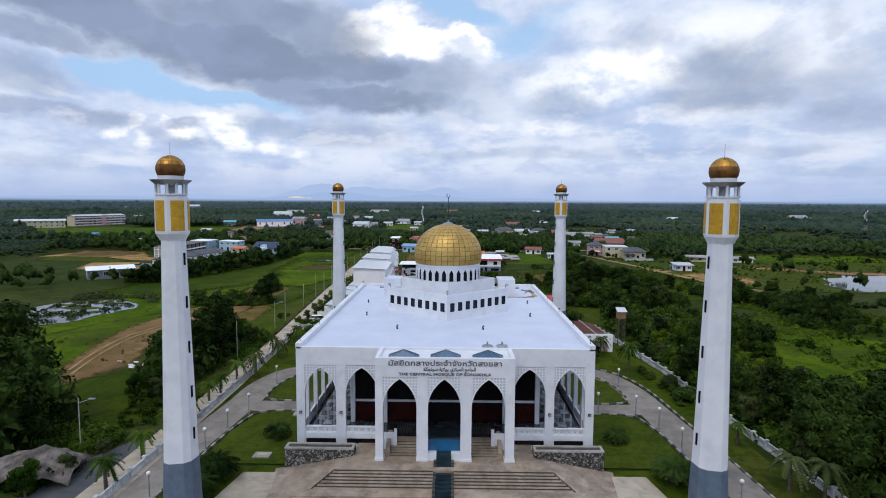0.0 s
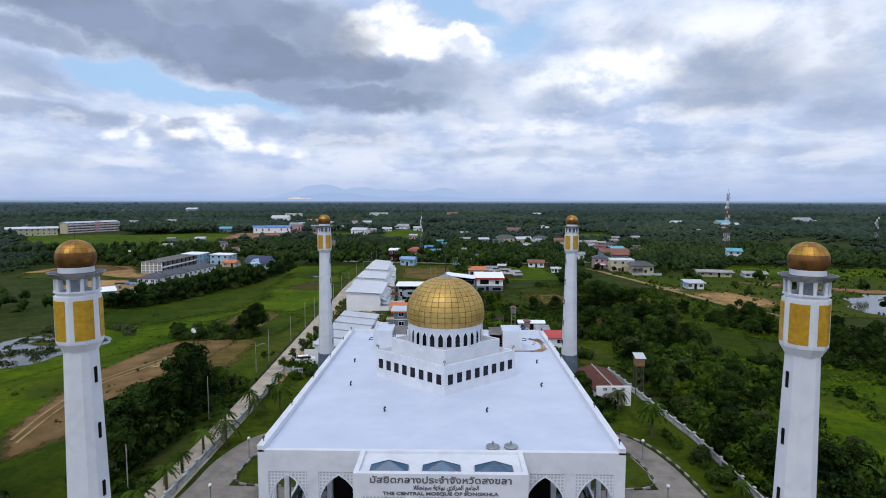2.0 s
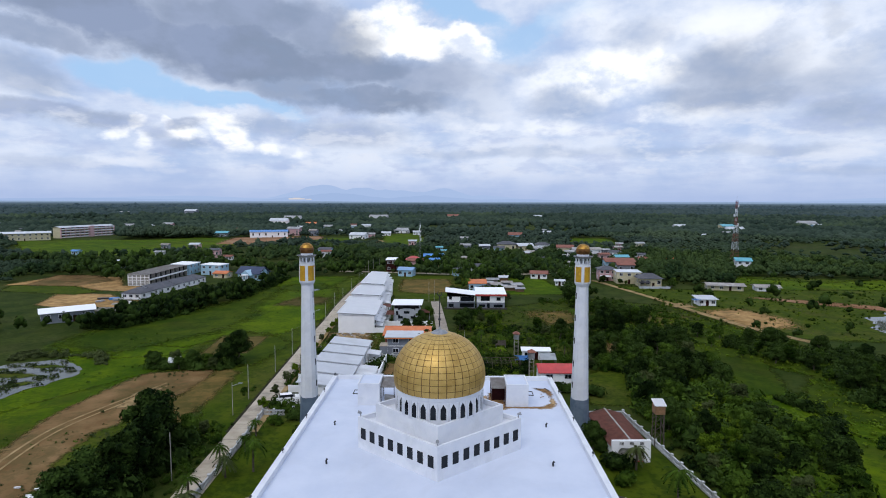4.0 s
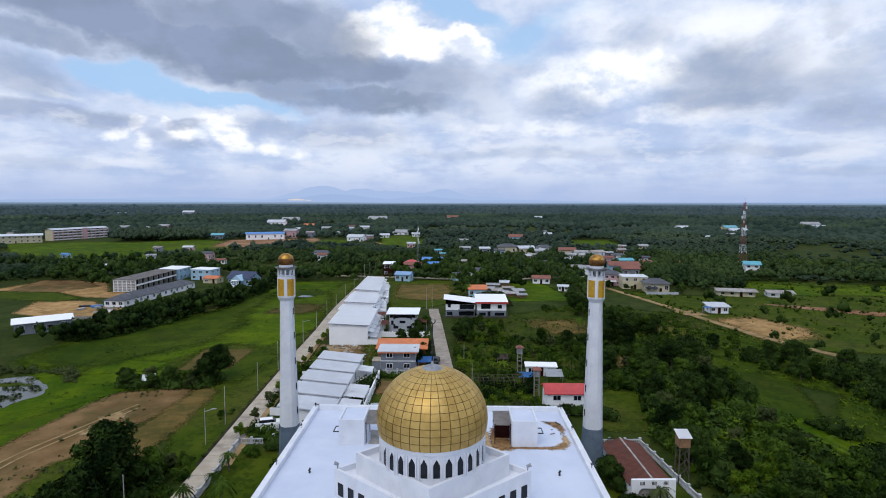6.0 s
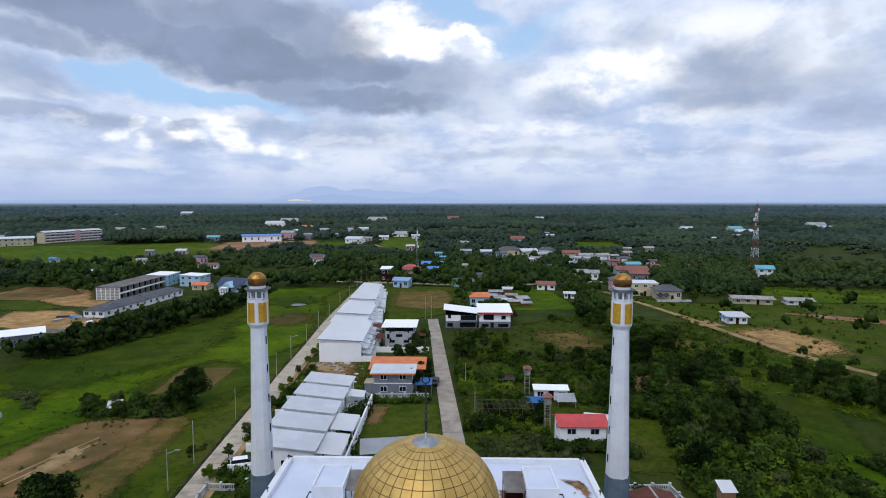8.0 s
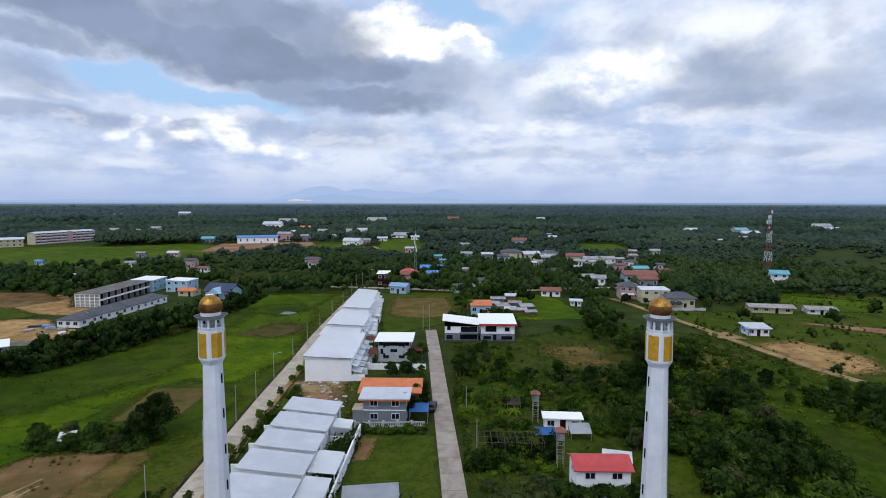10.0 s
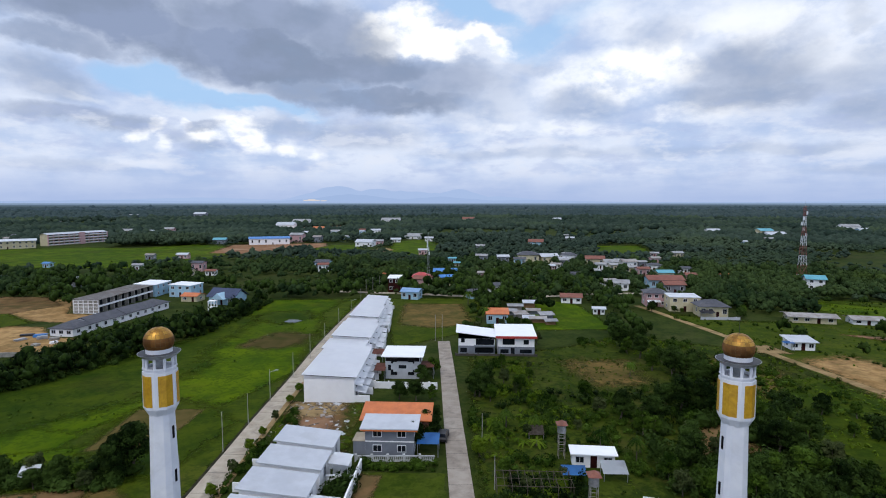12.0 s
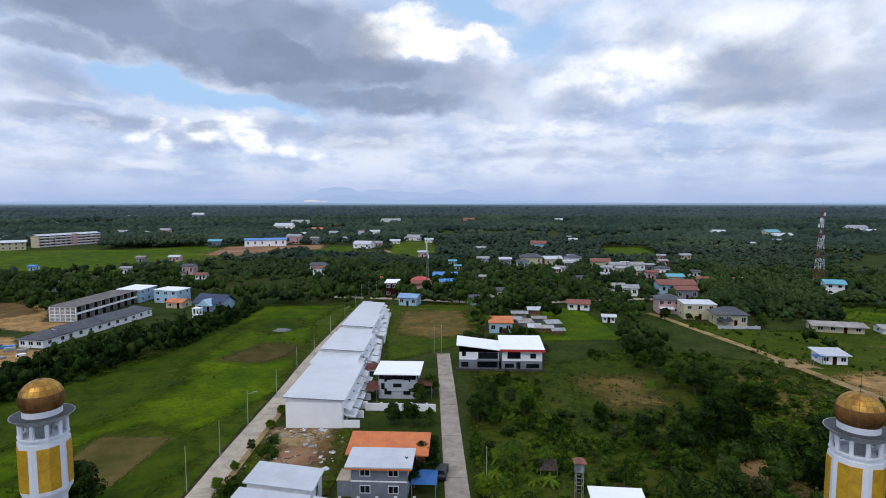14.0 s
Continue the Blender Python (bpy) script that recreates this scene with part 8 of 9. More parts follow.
# blue hills on the horizon
def hills(name, label, r, a0, a1, top, seed, mat, least=5):
    bm = bmesh.new()
    n = 90
    lo, hi = [], []
    for i in range(n + 1):
        t = i / n
        a = radians(a0 + (a1 - a0) * t)
        env = math.sin(math.pi * t) ** 0.7
        h = top * env * (0.55 + 0.55 * noise.fractal(Vector((t * 5 + seed, seed, 0)), 0.9, 2.0, 5)) + 6
        x, y = r * math.sin(a), r * math.cos(a)
        lo.append(bm.verts.new((x, y, -30)))
        hi.append(bm.verts.new((x * 1.0, y * 1.0, max(h, least + 0.15 * h))))
    for i in range(n):
        bm.faces.new((lo[i], lo[i + 1], hi[i + 1], hi[i]))
    tagged(part(name, bm, mat), label, "hills", "", "structure")


def ranges(label, r, rows, base, mat, seed):
    """Overlapping hill shapes far off: bearing in degrees, half width, height."""
    bm = bmesh.new()
    lo, hi = [], []
    for i in range(241):
        deg = -60 + 0.5 * i
        h = base + max((t * math.exp(-abs((deg - c) / wd) ** 1.6) for c, wd, t in rows), default=0.0)
        h += (h - base * 0.85) * 0.16 * noise.fractal(Vector((deg * 0.55, seed, 0)), 0.9, 2.0, 5)
        a = radians(deg)
        lo.append(bm.verts.new((r * math.sin(a), r * math.cos(a), -30)))
        hi.append(bm.verts.new((r * math.sin(a), r * math.cos(a), h)))
    for i in range(240):
        bm.faces.new((lo[i], lo[i + 1], hi[i + 1], hi[i]))
    tagged(part("backdrop", bm, mat), label, "hills", "", "structure")


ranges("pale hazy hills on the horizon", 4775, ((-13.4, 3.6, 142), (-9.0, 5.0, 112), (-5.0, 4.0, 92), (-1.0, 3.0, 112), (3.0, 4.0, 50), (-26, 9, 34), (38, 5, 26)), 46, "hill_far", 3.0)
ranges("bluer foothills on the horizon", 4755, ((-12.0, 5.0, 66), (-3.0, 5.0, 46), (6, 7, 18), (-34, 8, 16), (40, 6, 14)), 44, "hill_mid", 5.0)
bm = bmesh.new()
box(bm, -90, 40, 0, 4, 54, 63)
box(bm, -55, 5, -5, -1, 60, 68)
box(bm, 50, 95, 0, 4, 53, 59)
bmesh.ops.rotate(bm, verts=bm.verts, matrix=Matrix.Rotation(radians(15), 3, "Z"))
bmesh.ops.translate(bm, verts=bm.verts, vec=(-1270, 4530, 0))
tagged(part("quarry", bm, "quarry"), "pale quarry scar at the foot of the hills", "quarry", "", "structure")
# upright strips sized to meet the horizon, haze in their colours
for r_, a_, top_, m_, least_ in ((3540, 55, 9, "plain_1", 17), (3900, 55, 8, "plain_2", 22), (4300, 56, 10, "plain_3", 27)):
    hills("backdrop", "upright strip of far wooded plain, haze in its colour", r_, -a_, a_, top_, r_ * 0.01, m_, least_)
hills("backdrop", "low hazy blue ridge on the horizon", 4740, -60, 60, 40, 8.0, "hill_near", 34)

# ---------------------------------------------------------------- trees and woods
def leaf_cards(verts, faces, centre, radii, count, size, rng):
    """Bent leaf sprays scattered over an ellipsoid."""
    for _ in range(count):
        d = rng.normal(size=3)
        d /= np.linalg.norm(d)
        if d[2] < -0.55:
            d[2] = -d[2]
        p = np.array(centre) + d * np.array(radii) * (0.80 + 0.32 * rng.random())
        u = rng.normal(size=3)
        u -= 0.55 * d * u.dot(d)
        u /= np.linalg.norm(u)
        v = np.cross(d + 0.5 * rng.normal(size=3), u)
        v /= np.linalg.norm(v) + 1e-9
        s = size * (0.6 + 0.8 * rng.random())
        i = len(verts)
        verts.extend([tuple(p - u * s * 0.45 + v * s * 0.34), tuple(p - u * s * 0.30 - v * s * 0.36 + d * s * 0.1), tuple(p + u * s * 0.65 - d * s * 0.05)])
        faces.append((i, i + 1, i + 2))


def blob(verts, faces, centre, radii, rng, rough=0.22):
    """A lumpy dark core inside a spray of leaves."""
    bm = bmesh.new()
    bmesh.ops.create_icosphere(bm, subdivisions=1, radius=1.0)
    i = len(verts)
    for v in bm.verts:
        s = 1 + rough * (rng.random() * 2 - 1)
        verts.append(tuple(np.array(centre) + np.array(v.co) * np.array(radii) * s))
    for f in bm.faces:
        faces.append(tuple(i + v.index for v in f.verts))
    bm.free()


def mesh_from(name, verts, faces, mat, smooth=False):
    me = bpy.data.meshes.new(name)
    me.from_pydata(verts, [], faces)
    me.materials.append(MAT[mat])
    if smooth:
        me.polygons.foreach_set("use_smooth", [True] * len(me.polygons))
    return me


def broadleaf(seed, mat, height, spread, clumps, leaves, size, trunk_h):
    """A tree of tapered trunk, limbs and a clumpy crown; returns its two meshes."""
    rng = np.random.default_rng(seed)
    bm = bmesh.new()
    lean = rng.normal(size=2) * 0.25
    rod(bm, (0, 0, -0.1), (lean[0], lean[1], trunk_h), height * 0.035, height * 0.022, 7)
    cv, cf = [], []
    for k in range(clumps):
        a = 2 * math.pi * (k / clumps * 2.6 + rng.random() * 0.25)
        lvl = (k + 0.5) / clumps
        rad = spread * (0.62 * math.sqrt(max(0.05, 1 - (lvl * 1.25 - 0.35) ** 2))) * (0.5 + 0.6 * rng.random())
        c = (lean[0] + rad * math.cos(a), lean[1] + rad * math.sin(a), trunk_h * 0.8 + (height - trunk_h * 0.8) * (0.12 + 0.74 * lvl))
        r = spread * (0.24 + 0.20 * rng.random())
        rr = (r, r, r * (0.72 + 0.2 * rng.random()))
        blob(cv, cf, c, tuple(0.72 * q for q in rr), rng, 0.35)
        leaf_cards(cv, cf, c, rr, leaves, size, rng)
        if k % 2 == 0:
            rod(bm, (lean[0], lean[1], trunk_h * 0.85), c, height * 0.014, height * 0.006, 5)
    trunk = bpy.data.meshes.new("trunk")
    bm.to_mesh(trunk)
    bm.free()
    trunk.materials.append(MAT["bark"])
    return trunk, mesh_from("crown", cv, cf, mat)


def plant(name, meshes, x, y, scale, turn, label, category, group="", names=("trunk", "crown")):
    root = empty(name, pose(x, y, 0, 0, 0, turn) @ Matrix.Scale(scale, 4), label, category, group)
    for nm, me in zip(names, meshes):
        o = new(nm, me)
        o.parent = root
    return root


def palm_meshes(seed, height, fronds, length, droop, mat="leaf_mid"):
    rng = np.random.default_rng(seed)
    bm = bmesh.new()
    rod(bm, (0, 0, -0.1), (0.1, 0.05, height), 0.2, 0.13, 7)
    trunk = bpy.data.meshes.new("trunk")
    bm.to_mesh(trunk)
    bm.free()
    trunk.materials.append(MAT["bark"])
    v, f = [], []
    for k in range(fronds):
        a = 2 * math.pi * k / fronds + rng.random() * 0.5
        up = 0.95 - 1.5 * rng.random() * droop
        c, sn = math.cos(a), math.sin(a)
        nodes = 13
        for s in range(nodes):
            t = (s + 0.6) / nodes
            r, z = length * t, height + length * (up * t - (0.55 + 0.5 * droop) * t * t)
            r1, z1 = length * (t + 0.085), height + length * (up * (t + 0.085) - (0.55 + 0.5 * droop) * (t + 0.085) ** 2)
            wd = length * (0.06 + 0.15 * math.sin(math.pi * min(1, 0.15 + 0.8 * t)))
            for side in (-1, 1):   # one drooping leaflet on either side of the midrib
                i = len(v)
                v.extend([(r * c, r * sn, z), (r1 * c, r1 * sn, z1), ((r + 0.13 * length) * c - side * wd * sn, (r + 0.13 * length) * sn + side * wd * c, z - wd * (0.5 + 0.4 * rng.random()))])
                f.append((i, i + 1, i + 2))
    return trunk, mesh_from("crown", v, f, mat)


TREES = [broadleaf(1, "leaf_deep", 8.0, 4.2, 14, 190, 0.44, 2.2), broadleaf(2, "leaf_mid", 7.0, 3.4, 13, 165, 0.39, 1.8), broadleaf(3, "leaf_deep", 10.0, 4.4, 16, 190, 0.46, 3.0),
         broadleaf(4, "leaf_dull", 6.0, 3.0, 12, 150, 0.37, 1.6), broadleaf(5, "leaf_bright", 5.5, 3.0, 12, 150, 0.37, 1.4), broadleaf(6, "leaf_mid", 6.5, 2.4, 11, 150, 0.37, 1.2)]


def bush_mesh(seed, mat, count=6, leaves=110):
    rng = np.random.default_rng(seed)
    v, f = [], []
    for k in range(count):
        a, r = rng.random() * 6.28, 0.9 * rng.random()
        c = (r * math.cos(a), r * math.sin(a), 0.45 + 0.5 * rng.random())
        q = 0.6 + 0.4 * rng.random()
        blob(v, f, c, (q * 0.85, q * 0.85, q * 0.7), rng)
        leaf_cards(v, f, c, (q, q, q * 0.85), leaves, 0.30, rng)
    return mesh_from("bush", v, f, mat)


BUSHES = [bush_mesh(11, "leaf_mid"), bush_mesh(12, "leaf_deep"), bush_mesh(13, "leaf_dull"), bush_mesh(14, "leaf_bright")]
PALMS = [palm_meshes(21, 3.1, 22, 1.5, 0.85), palm_meshes(22, 3.9, 22, 2.0, 0.85, "leaf_dull"), palm_meshes(23, 6.0, 22, 2.4, 0.9)]


def tree(kind, x, y, s, label="leafy green tree", category="tree"):
    return plant("tree", TREES[kind], x, y, s, (x * 37 + y * 53) % 360, label, category)


def bush(kind, x, y, s, label="low leafy shrub"):
    ob = new("bush", BUSHES[kind])
    ob.matrix_basis = pose(x, y, 0, 0, 0, (x * 41 + y * 29) % 360) @ Matrix.Scale(s, 4)
    return tagged(ob, label, "bush")


def palm(kind, x, y, s, label="palm with arching fronds"):
    return plant("palm_tree", PALMS[kind], x, y, s, (x * 37 + y * 53) % 360, label, "palm")


# open land where no woods stand
CLEAR = [[p for p in f[2]] for f in FIELDS] + [[(-60, -60), (38, -60), (36, 62), (32, 66), (-33, 66), (-40, 50), (-60, -10)],
         [(-42, 60), (-32, 60), (-34, 250), (-42, 250)], [(-30, 60), (5, 60), (3, 75), (-3, 175), (25, 165), (25, 155), (3, 150), (5, 100), (-34, 245), (-30, 100)],
         [(-33, 62), (4, 62), (0, 180), (-33, 246)], [(-380, 455), (-350, 520), (-222, 512), (-100, 575), (-120, 500), (-190, 400), (-240, 325), (-330, 350)],
         [(-430, 480), (-350, 560), (-330, 520), (-380, 440)], [(-215, 150), (-128, 140), (-112, 160), (-100, 232), (-110, 262), (-140, 262), (-150, 225), (-200, 225)],
         [(60, 232), (84, 204), (104, 200), (104, 232), (90, 250), (70, 250)]]


def is_clear(x, y, reach=0.0):
    return any(inside(x, y, c) for c in CLEAR) or is_built(x, y, reach)


def is_built(x, y, reach=1.5):
    return any((x - a) ** 2 + (y - b) ** 2 < (r + reach) ** 2 for a, b, r in FOOT) or any(inside(x, y, q) for q in PONDS)


def woods(name, label, r0, r1, base, subdiv, seed, keep, mat="woods", angle=58.0, spacing=1.35):
    """Countless tree crowns in one mesh; keep(x, y) says where woods stand."""
    rng = np.random.default_rng(seed)
    bm = bmesh.new()
    bmesh.ops.create_icosphere(bm, subdivisions=subdiv, radius=1.0)
    bv = np.array([v.co for v in bm.verts])
    bf = np.array([[v.index for v in f.verts] for f in bm.faces])
    bm.free()
    pts = []
    r = r0
    while r < r1:
        s = base + 0.0038 * r
        n = int(2 * radians(angle) * r / (s * spacing))
        for k in range(n):
            a = radians(angle) * (2 * (k + rng.random()) / n - 1)
            rr = r + s * spacing * (rng.random() - 0.5) * 1.4
            x, y = rr * math.sin(a), rr * math.cos(a)
            dens = keep(x, y)
            if rng.random() < dens:
                pts.append((x, y, s * (0.7 + 0.6 * rng.random())))
        r += s * spacing
    n = len(pts)
    P = np.array(pts)
    jit = 1 + 0.42 * (rng.random((n, len(bv), 1)) - 0.5)
    tall = (0.52 + 0.36 * rng.random((n, 1)))
    V = bv[None] * jit * P[:, 2][:, None, None] * np.array([0.78, 0.78, 1.0])
    V[:, :, 2] *= tall
    V[:, :, 0] += P[:, 0][:, None]
    V[:, :, 1] += P[:, 1][:, None]
    V[:, :, 2] += (P[:, 2] * tall[:, 0] * 0.55)[:, None]
    F = (bf[None] + (np.arange(n) * len(bv))[:, None, None]).reshape(-1, 3)
    me = bpy.data.meshes.new(name)
    me.vertices.add(n * len(bv))
    me.vertices.foreach_set("co", V.reshape(-1).astype(np.float32))
    me.loops.add(len(F) * 3)
    me.loops.foreach_set("vertex_index", F.reshape(-1).astype(np.int32))
    me.polygons.add(len(F))
    me.polygons.foreach_set("loop_start", np.arange(0, len(F) * 3, 3, dtype=np.int32))
    me.polygons.foreach_set("use_smooth", np.ones(len(F), bool))
    me.update(calc_edges=True)
    me.materials.append(MAT[mat])
    tagged(new(name, me), label, "woods", "", "stuff")


def wood_density(x, y):
    if is_built(x, y, 1.2) or is_clear(x, y):
        return 0.0
    n = noise.noise(Vector((x * 0.0045, y * 0.0045, 3.1))) + 0.5 * noise.noise(Vector((x * 0.02, y * 0.02, 7.7)))
    thick = 0.95 if n > -0.22 else (0.35 if n > -0.42 else 0.06)
    return thick * (0.62 if garden(x, y) else 1.0)


FEET = np.array(FOOT)


def garden(x, y):
    """Sight gaps fitted to the camera's view: growth before each house thinned and lowered."""
    dy = FEET[:, 1] - y
    return bool(np.any((np.abs(FEET[:, 0] - x * FEET[:, 1] / max(y, 1.0)) < FEET[:, 2] - 0.5) & (dy > -3) & (dy < 0.075 * FEET[:, 1] + 2)))


def light_crown(seed, blobs=5, leaves=10):
    """A small cheap tree for groves that are seen from afar."""
    rng = np.random.default_rng(seed)
    v, f = [], []
    for k in range(blobs):
        a, r = 2.4 * k + rng.random(), 0.55 * math.sqrt(k / blobs)
        c = (r * math.cos(a), r * math.sin(a), 0.62 + 0.5 * (1 - k / blobs) + 0.15 * rng.random())
        q = 0.36 + 0.16 * rng.random()
        blob(v, f, c, (q * 0.85, q * 0.85, q * 0.78), rng, 0.45)
        leaf_cards(v, f, c, (q * 1.08, q * 1.08, q), leaves, 0.21, rng)
    return np.array(v), f


def merged(name, label, places, bases, mat, category="woods", smooth=False):
    """Many copies of a few base shapes in one mesh; places: x, y, size, height factor."""
    rng = np.random.default_rng(len(places))
    arrays = [(b[0], np.array([(*q, -1) for q in b[1]])) for b in bases]
    V, F, base = [], [], 0
    for x, y, s, t in places:
        v, f = arrays[int(rng.integers(0, len(arrays)))]
        a = rng.random() * 6.28
        c, sn = math.cos(a) * s, math.sin(a) * s
        P = np.empty_like(v)
        P[:, 0], P[:, 1], P[:, 2] = v[:, 0] * c - v[:, 1] * sn + x, v[:, 0] * sn + v[:, 1] * c + y, v[:, 2] * s * t
        V.append(P)
        F.append(np.where(f >= 0, f + base, -1))
        base += len(v)
    V, F = np.concatenate(V), np.concatenate(F)
    size = np.where(F[:, 3] < 0, 3, 4)
    flatf = F.reshape(-1)
    flatf = flatf[flatf >= 0]
    me = bpy.data.meshes.new(name)
    me.vertices.add(len(V))
    me.vertices.foreach_set("co", V.reshape(-1).astype(np.float32))
    me.loops.add(len(flatf))
    me.loops.foreach_set("vertex_index", flatf.astype(np.int32))
    me.polygons.add(len(size))
    me.polygons.foreach_set("loop_start", np.concatenate(([0], np.cumsum(size)[:-1])).astype(np.int32))
    if smooth:
        me.polygons.foreach_set("use_smooth", np.ones(len(size), bool))
    me.update(calc_edges=True)
    me.materials.append(MAT[mat])
    tagged(new(name, me), label, category, "", "stuff")


LIGHT = [light_crown(60 + k) for k in range(6)]
SPARSE = [light_crown(70 + k, 4, 0) for k in range(8)]


def grove(label, outline, count, s0, s1, seed, gap, mat="leaf_deep"):
    """Trees too many to count, in one mesh."""
    rng = np.random.default_rng(seed)
    xs, ys = [p[0] for p in outline], [p[1] for p in outline]
    done, tries = [], 0
    while len(done) < count and tries < count * 30:
        tries += 1
        x, y = min(xs) + (max(xs) - min(xs)) * rng.random(), min(ys) + (max(ys) - min(ys)) * rng.random()
        if inside(x, y, outline) and not is_built(x, y, 1.5) and all((x - q[0]) ** 2 + (y - q[1]) ** 2 > gap * gap for q in done):
            done.append((x, y, (s0 + (s1 - s0) * rng.random()) * 4.2, 1.0 + 0.5 * rng.random()))
    merged("grove", label, done, LIGHT, mat)


rng = np.random.default_rng(5)
places = {"leaf_deep": [], "leaf_mid": [], "even": [], "far": [], "far_even": []}
r = 245.0
while r < 640:
    s_ = 2.2 + 0.0024 * r if r < 400 else 2.9 + 0.0024 * r
    n_ = int(2 * radians(50) * r / (s_ * 1.25))
    for k in range(n_):
        a_ = radians(50) * (2 * (k + rng.random()) / n_ - 1)
        rr = r + s_ * (rng.random() - 0.5) * 1.6
        x_, y_ = rr * math.sin(a_), rr * math.cos(a_)
        if rng.random() < wood_density(x_, y_):
            # planted plots with even crowns between wilder woods
            even_ = r > 285 and noise.cell(Vector(((x_ + 0.35 * y_) * 0.0145, (y_ - 0.35 * x_) * 0.0105, 4.0))) > 0.30
            wild_ = "far" if r > 400 else "leaf_deep" if noise.noise(Vector((x_ * 0.012, y_ * 0.012, 1.5))) < 0.25 else "leaf_mid"
            low_ = 0.5 if garden(x_, y_) else 1.0
            if even_:
                places["far_even" if r > 400 else "even"].append((x_, y_, s_ * low_ * (0.72 + 0.22 * rng.random()), 0.66 + 0.12 * rng.random()))
            else:
                places[wild_].append((x_, y_, s_ * low_ * (0.55 + 0.75 * rng.random() ** 1.4), (0.62 if r > 400 else 0.85) + 0.45 * rng.random()))
    r += s_ * 1.25
merged("woods", "dense dark green woods behind the village", places["leaf_deep"], LIGHT, "woods_near")
merged("woods", "brighter green woods behind the village", places["leaf_mid"], LIGHT, "woods_near")
merged("woods", "even grey-green plantation plots among the village woods", places["even"], LIGHT, "woods_even")
merged("woods", "green woods in the middle distance", places["far"], SPARSE, "woods", smooth=True)
merged("woods", "even lighter green plantation plots in the middle distance", places["far_even"], SPARSE, "woods_even", smooth=True)
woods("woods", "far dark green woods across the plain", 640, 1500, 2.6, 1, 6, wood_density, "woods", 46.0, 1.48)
woods("woods", "farthest woods reaching the horizon", 1500, 2420, 3.6, 1, 7, wood_density, "woods_thin_haze", 44.0, 1.7)
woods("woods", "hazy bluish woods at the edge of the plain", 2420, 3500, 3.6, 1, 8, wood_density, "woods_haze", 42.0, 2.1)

# ---------------------------------------------------------------- planting near the mosque and along the lanes
def clump_base(seed, leaves=66):
    rng = np.random.default_rng(seed)
    v, f = [], []
    blob(v, f, (0, 0, 0.45), (0.6, 0.6, 0.5), rng, 0.45)
    leaf_cards(v, f, (0, 0, 0.5), (0.95, 0.95, 0.85), leaves, 0.34, rng)
    return np.array(v), f


CLUMPS = [clump_base(51 + k) for k in range(4)]


GLADES = [[(33.7, 85), (40.5, 86.5), (38.5, 73.4), (35, 67), (29, 68)], [(65, 104), (72, 108), (82, 92), (82, 75), (70, 60), (64, 80)], [(66, 104), (76, 111), (80, 134), (70, 128)],
          [(42, 101), (51, 103), (51, 113), (43, 111)], [(16, 131), (33, 130), (46, 134), (50, 156), (38, 168), (22, 167)]]


def in_glade(x, y):
    return any(inside(x, y, q) for q in GLADES)


def thicket(label, outline, count, s0, s1, mat, seed, rough=0.0):
    """Undergrowth in one mesh: leafy clumps of all sizes, thick and thin by noise."""
    rng = np.random.default_rng(seed)
    xs, ys = [p[0] for p in outline], [p[1] for p in outline]
    V, F, base, tries, made = [], [], 0, 0, 0
    while made < count and tries < count * 12:
        tries += 1
        x, y = min(xs) + (max(xs) - min(xs)) * rng.random(), min(ys) + (max(ys) - min(ys)) * rng.random()
        if not inside(x, y, outline) or is_built(x, y, 0.3) or in_glade(x, y):
            continue
        if noise.noise(Vector((x * 0.09, y * 0.09, seed))) < rough * (0.6 * rng.random() + 0.4) - 0.25:
            continue
        v, f = CLUMPS[int(rng.integers(0, 4))]
        s, a = s0 + (s1 - s0) * rng.random() ** 2, rng.random() * 6.28
        c, sn = math.cos(a) * s, math.sin(a) * s
        P = np.empty_like(v)
        P[:, 0], P[:, 1], P[:, 2] = v[:, 0] * c - v[:, 1] * sn + x, v[:, 0] * sn + v[:, 1] * c + y, v[:, 2] * s * (0.7 + 0.6 * rng.random())
        V.append(P)
        F.extend([tuple(i + base for i in q) for q in f])
        base += len(v)
        made += 1
    me = mesh_from("undergrowth", [tuple(p) for P in V for p in P], F, mat)
    tagged(new("undergrowth", me), label, "undergrowth", "", "stuff")


def scatter(kinds, outline, count, s0, s1, seed, gap, label, what=tree):
    """Single trees or shrubs inside an outline, kept apart from one another."""
    rng = np.random.default_rng(seed)
    xs, ys = [p[0] for p in outline], [p[1] for p in outline]
    done, tries = [], 0
    while len(done) < count and tries < count * 40:
        tries += 1
        x, y = min(xs) + (max(xs) - min(xs)) * rng.random(), min(ys) + (max(ys) - min(ys)) * rng.random()
        if not inside(x, y, outline) or is_built(x, y, 1.5) or in_glade(x, y) or any((x - a) ** 2 + (y - b) ** 2 < gap * gap for a, b in done):
            continue
        done.append((x, y))
        what(kinds[int(rng.integers(0, len(kinds)))], x, y, s0 + (s1 - s0) * rng.random(), label)


SCRUB_NEAR = [(37.4, -2), (54, -2), (53, 20), (56, 48), (59, 78), (36.5, 82), (35.6, 60), (37, 20)]
SCRUB_MID = [(36, 70), (60, 78), (62, 92), (58, 106), (54, 118), (46, 122), (34, 114), (31, 92)]
GARDEN = [(4.5, 78), (18, 78), (17, 92), (28, 108), (26, 150), (4, 152), (2.6, 110)]
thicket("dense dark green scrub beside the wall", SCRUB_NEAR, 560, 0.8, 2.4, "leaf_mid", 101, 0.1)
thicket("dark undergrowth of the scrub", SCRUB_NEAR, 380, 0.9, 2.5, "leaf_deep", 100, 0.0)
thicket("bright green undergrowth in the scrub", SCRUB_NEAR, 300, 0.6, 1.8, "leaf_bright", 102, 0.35)
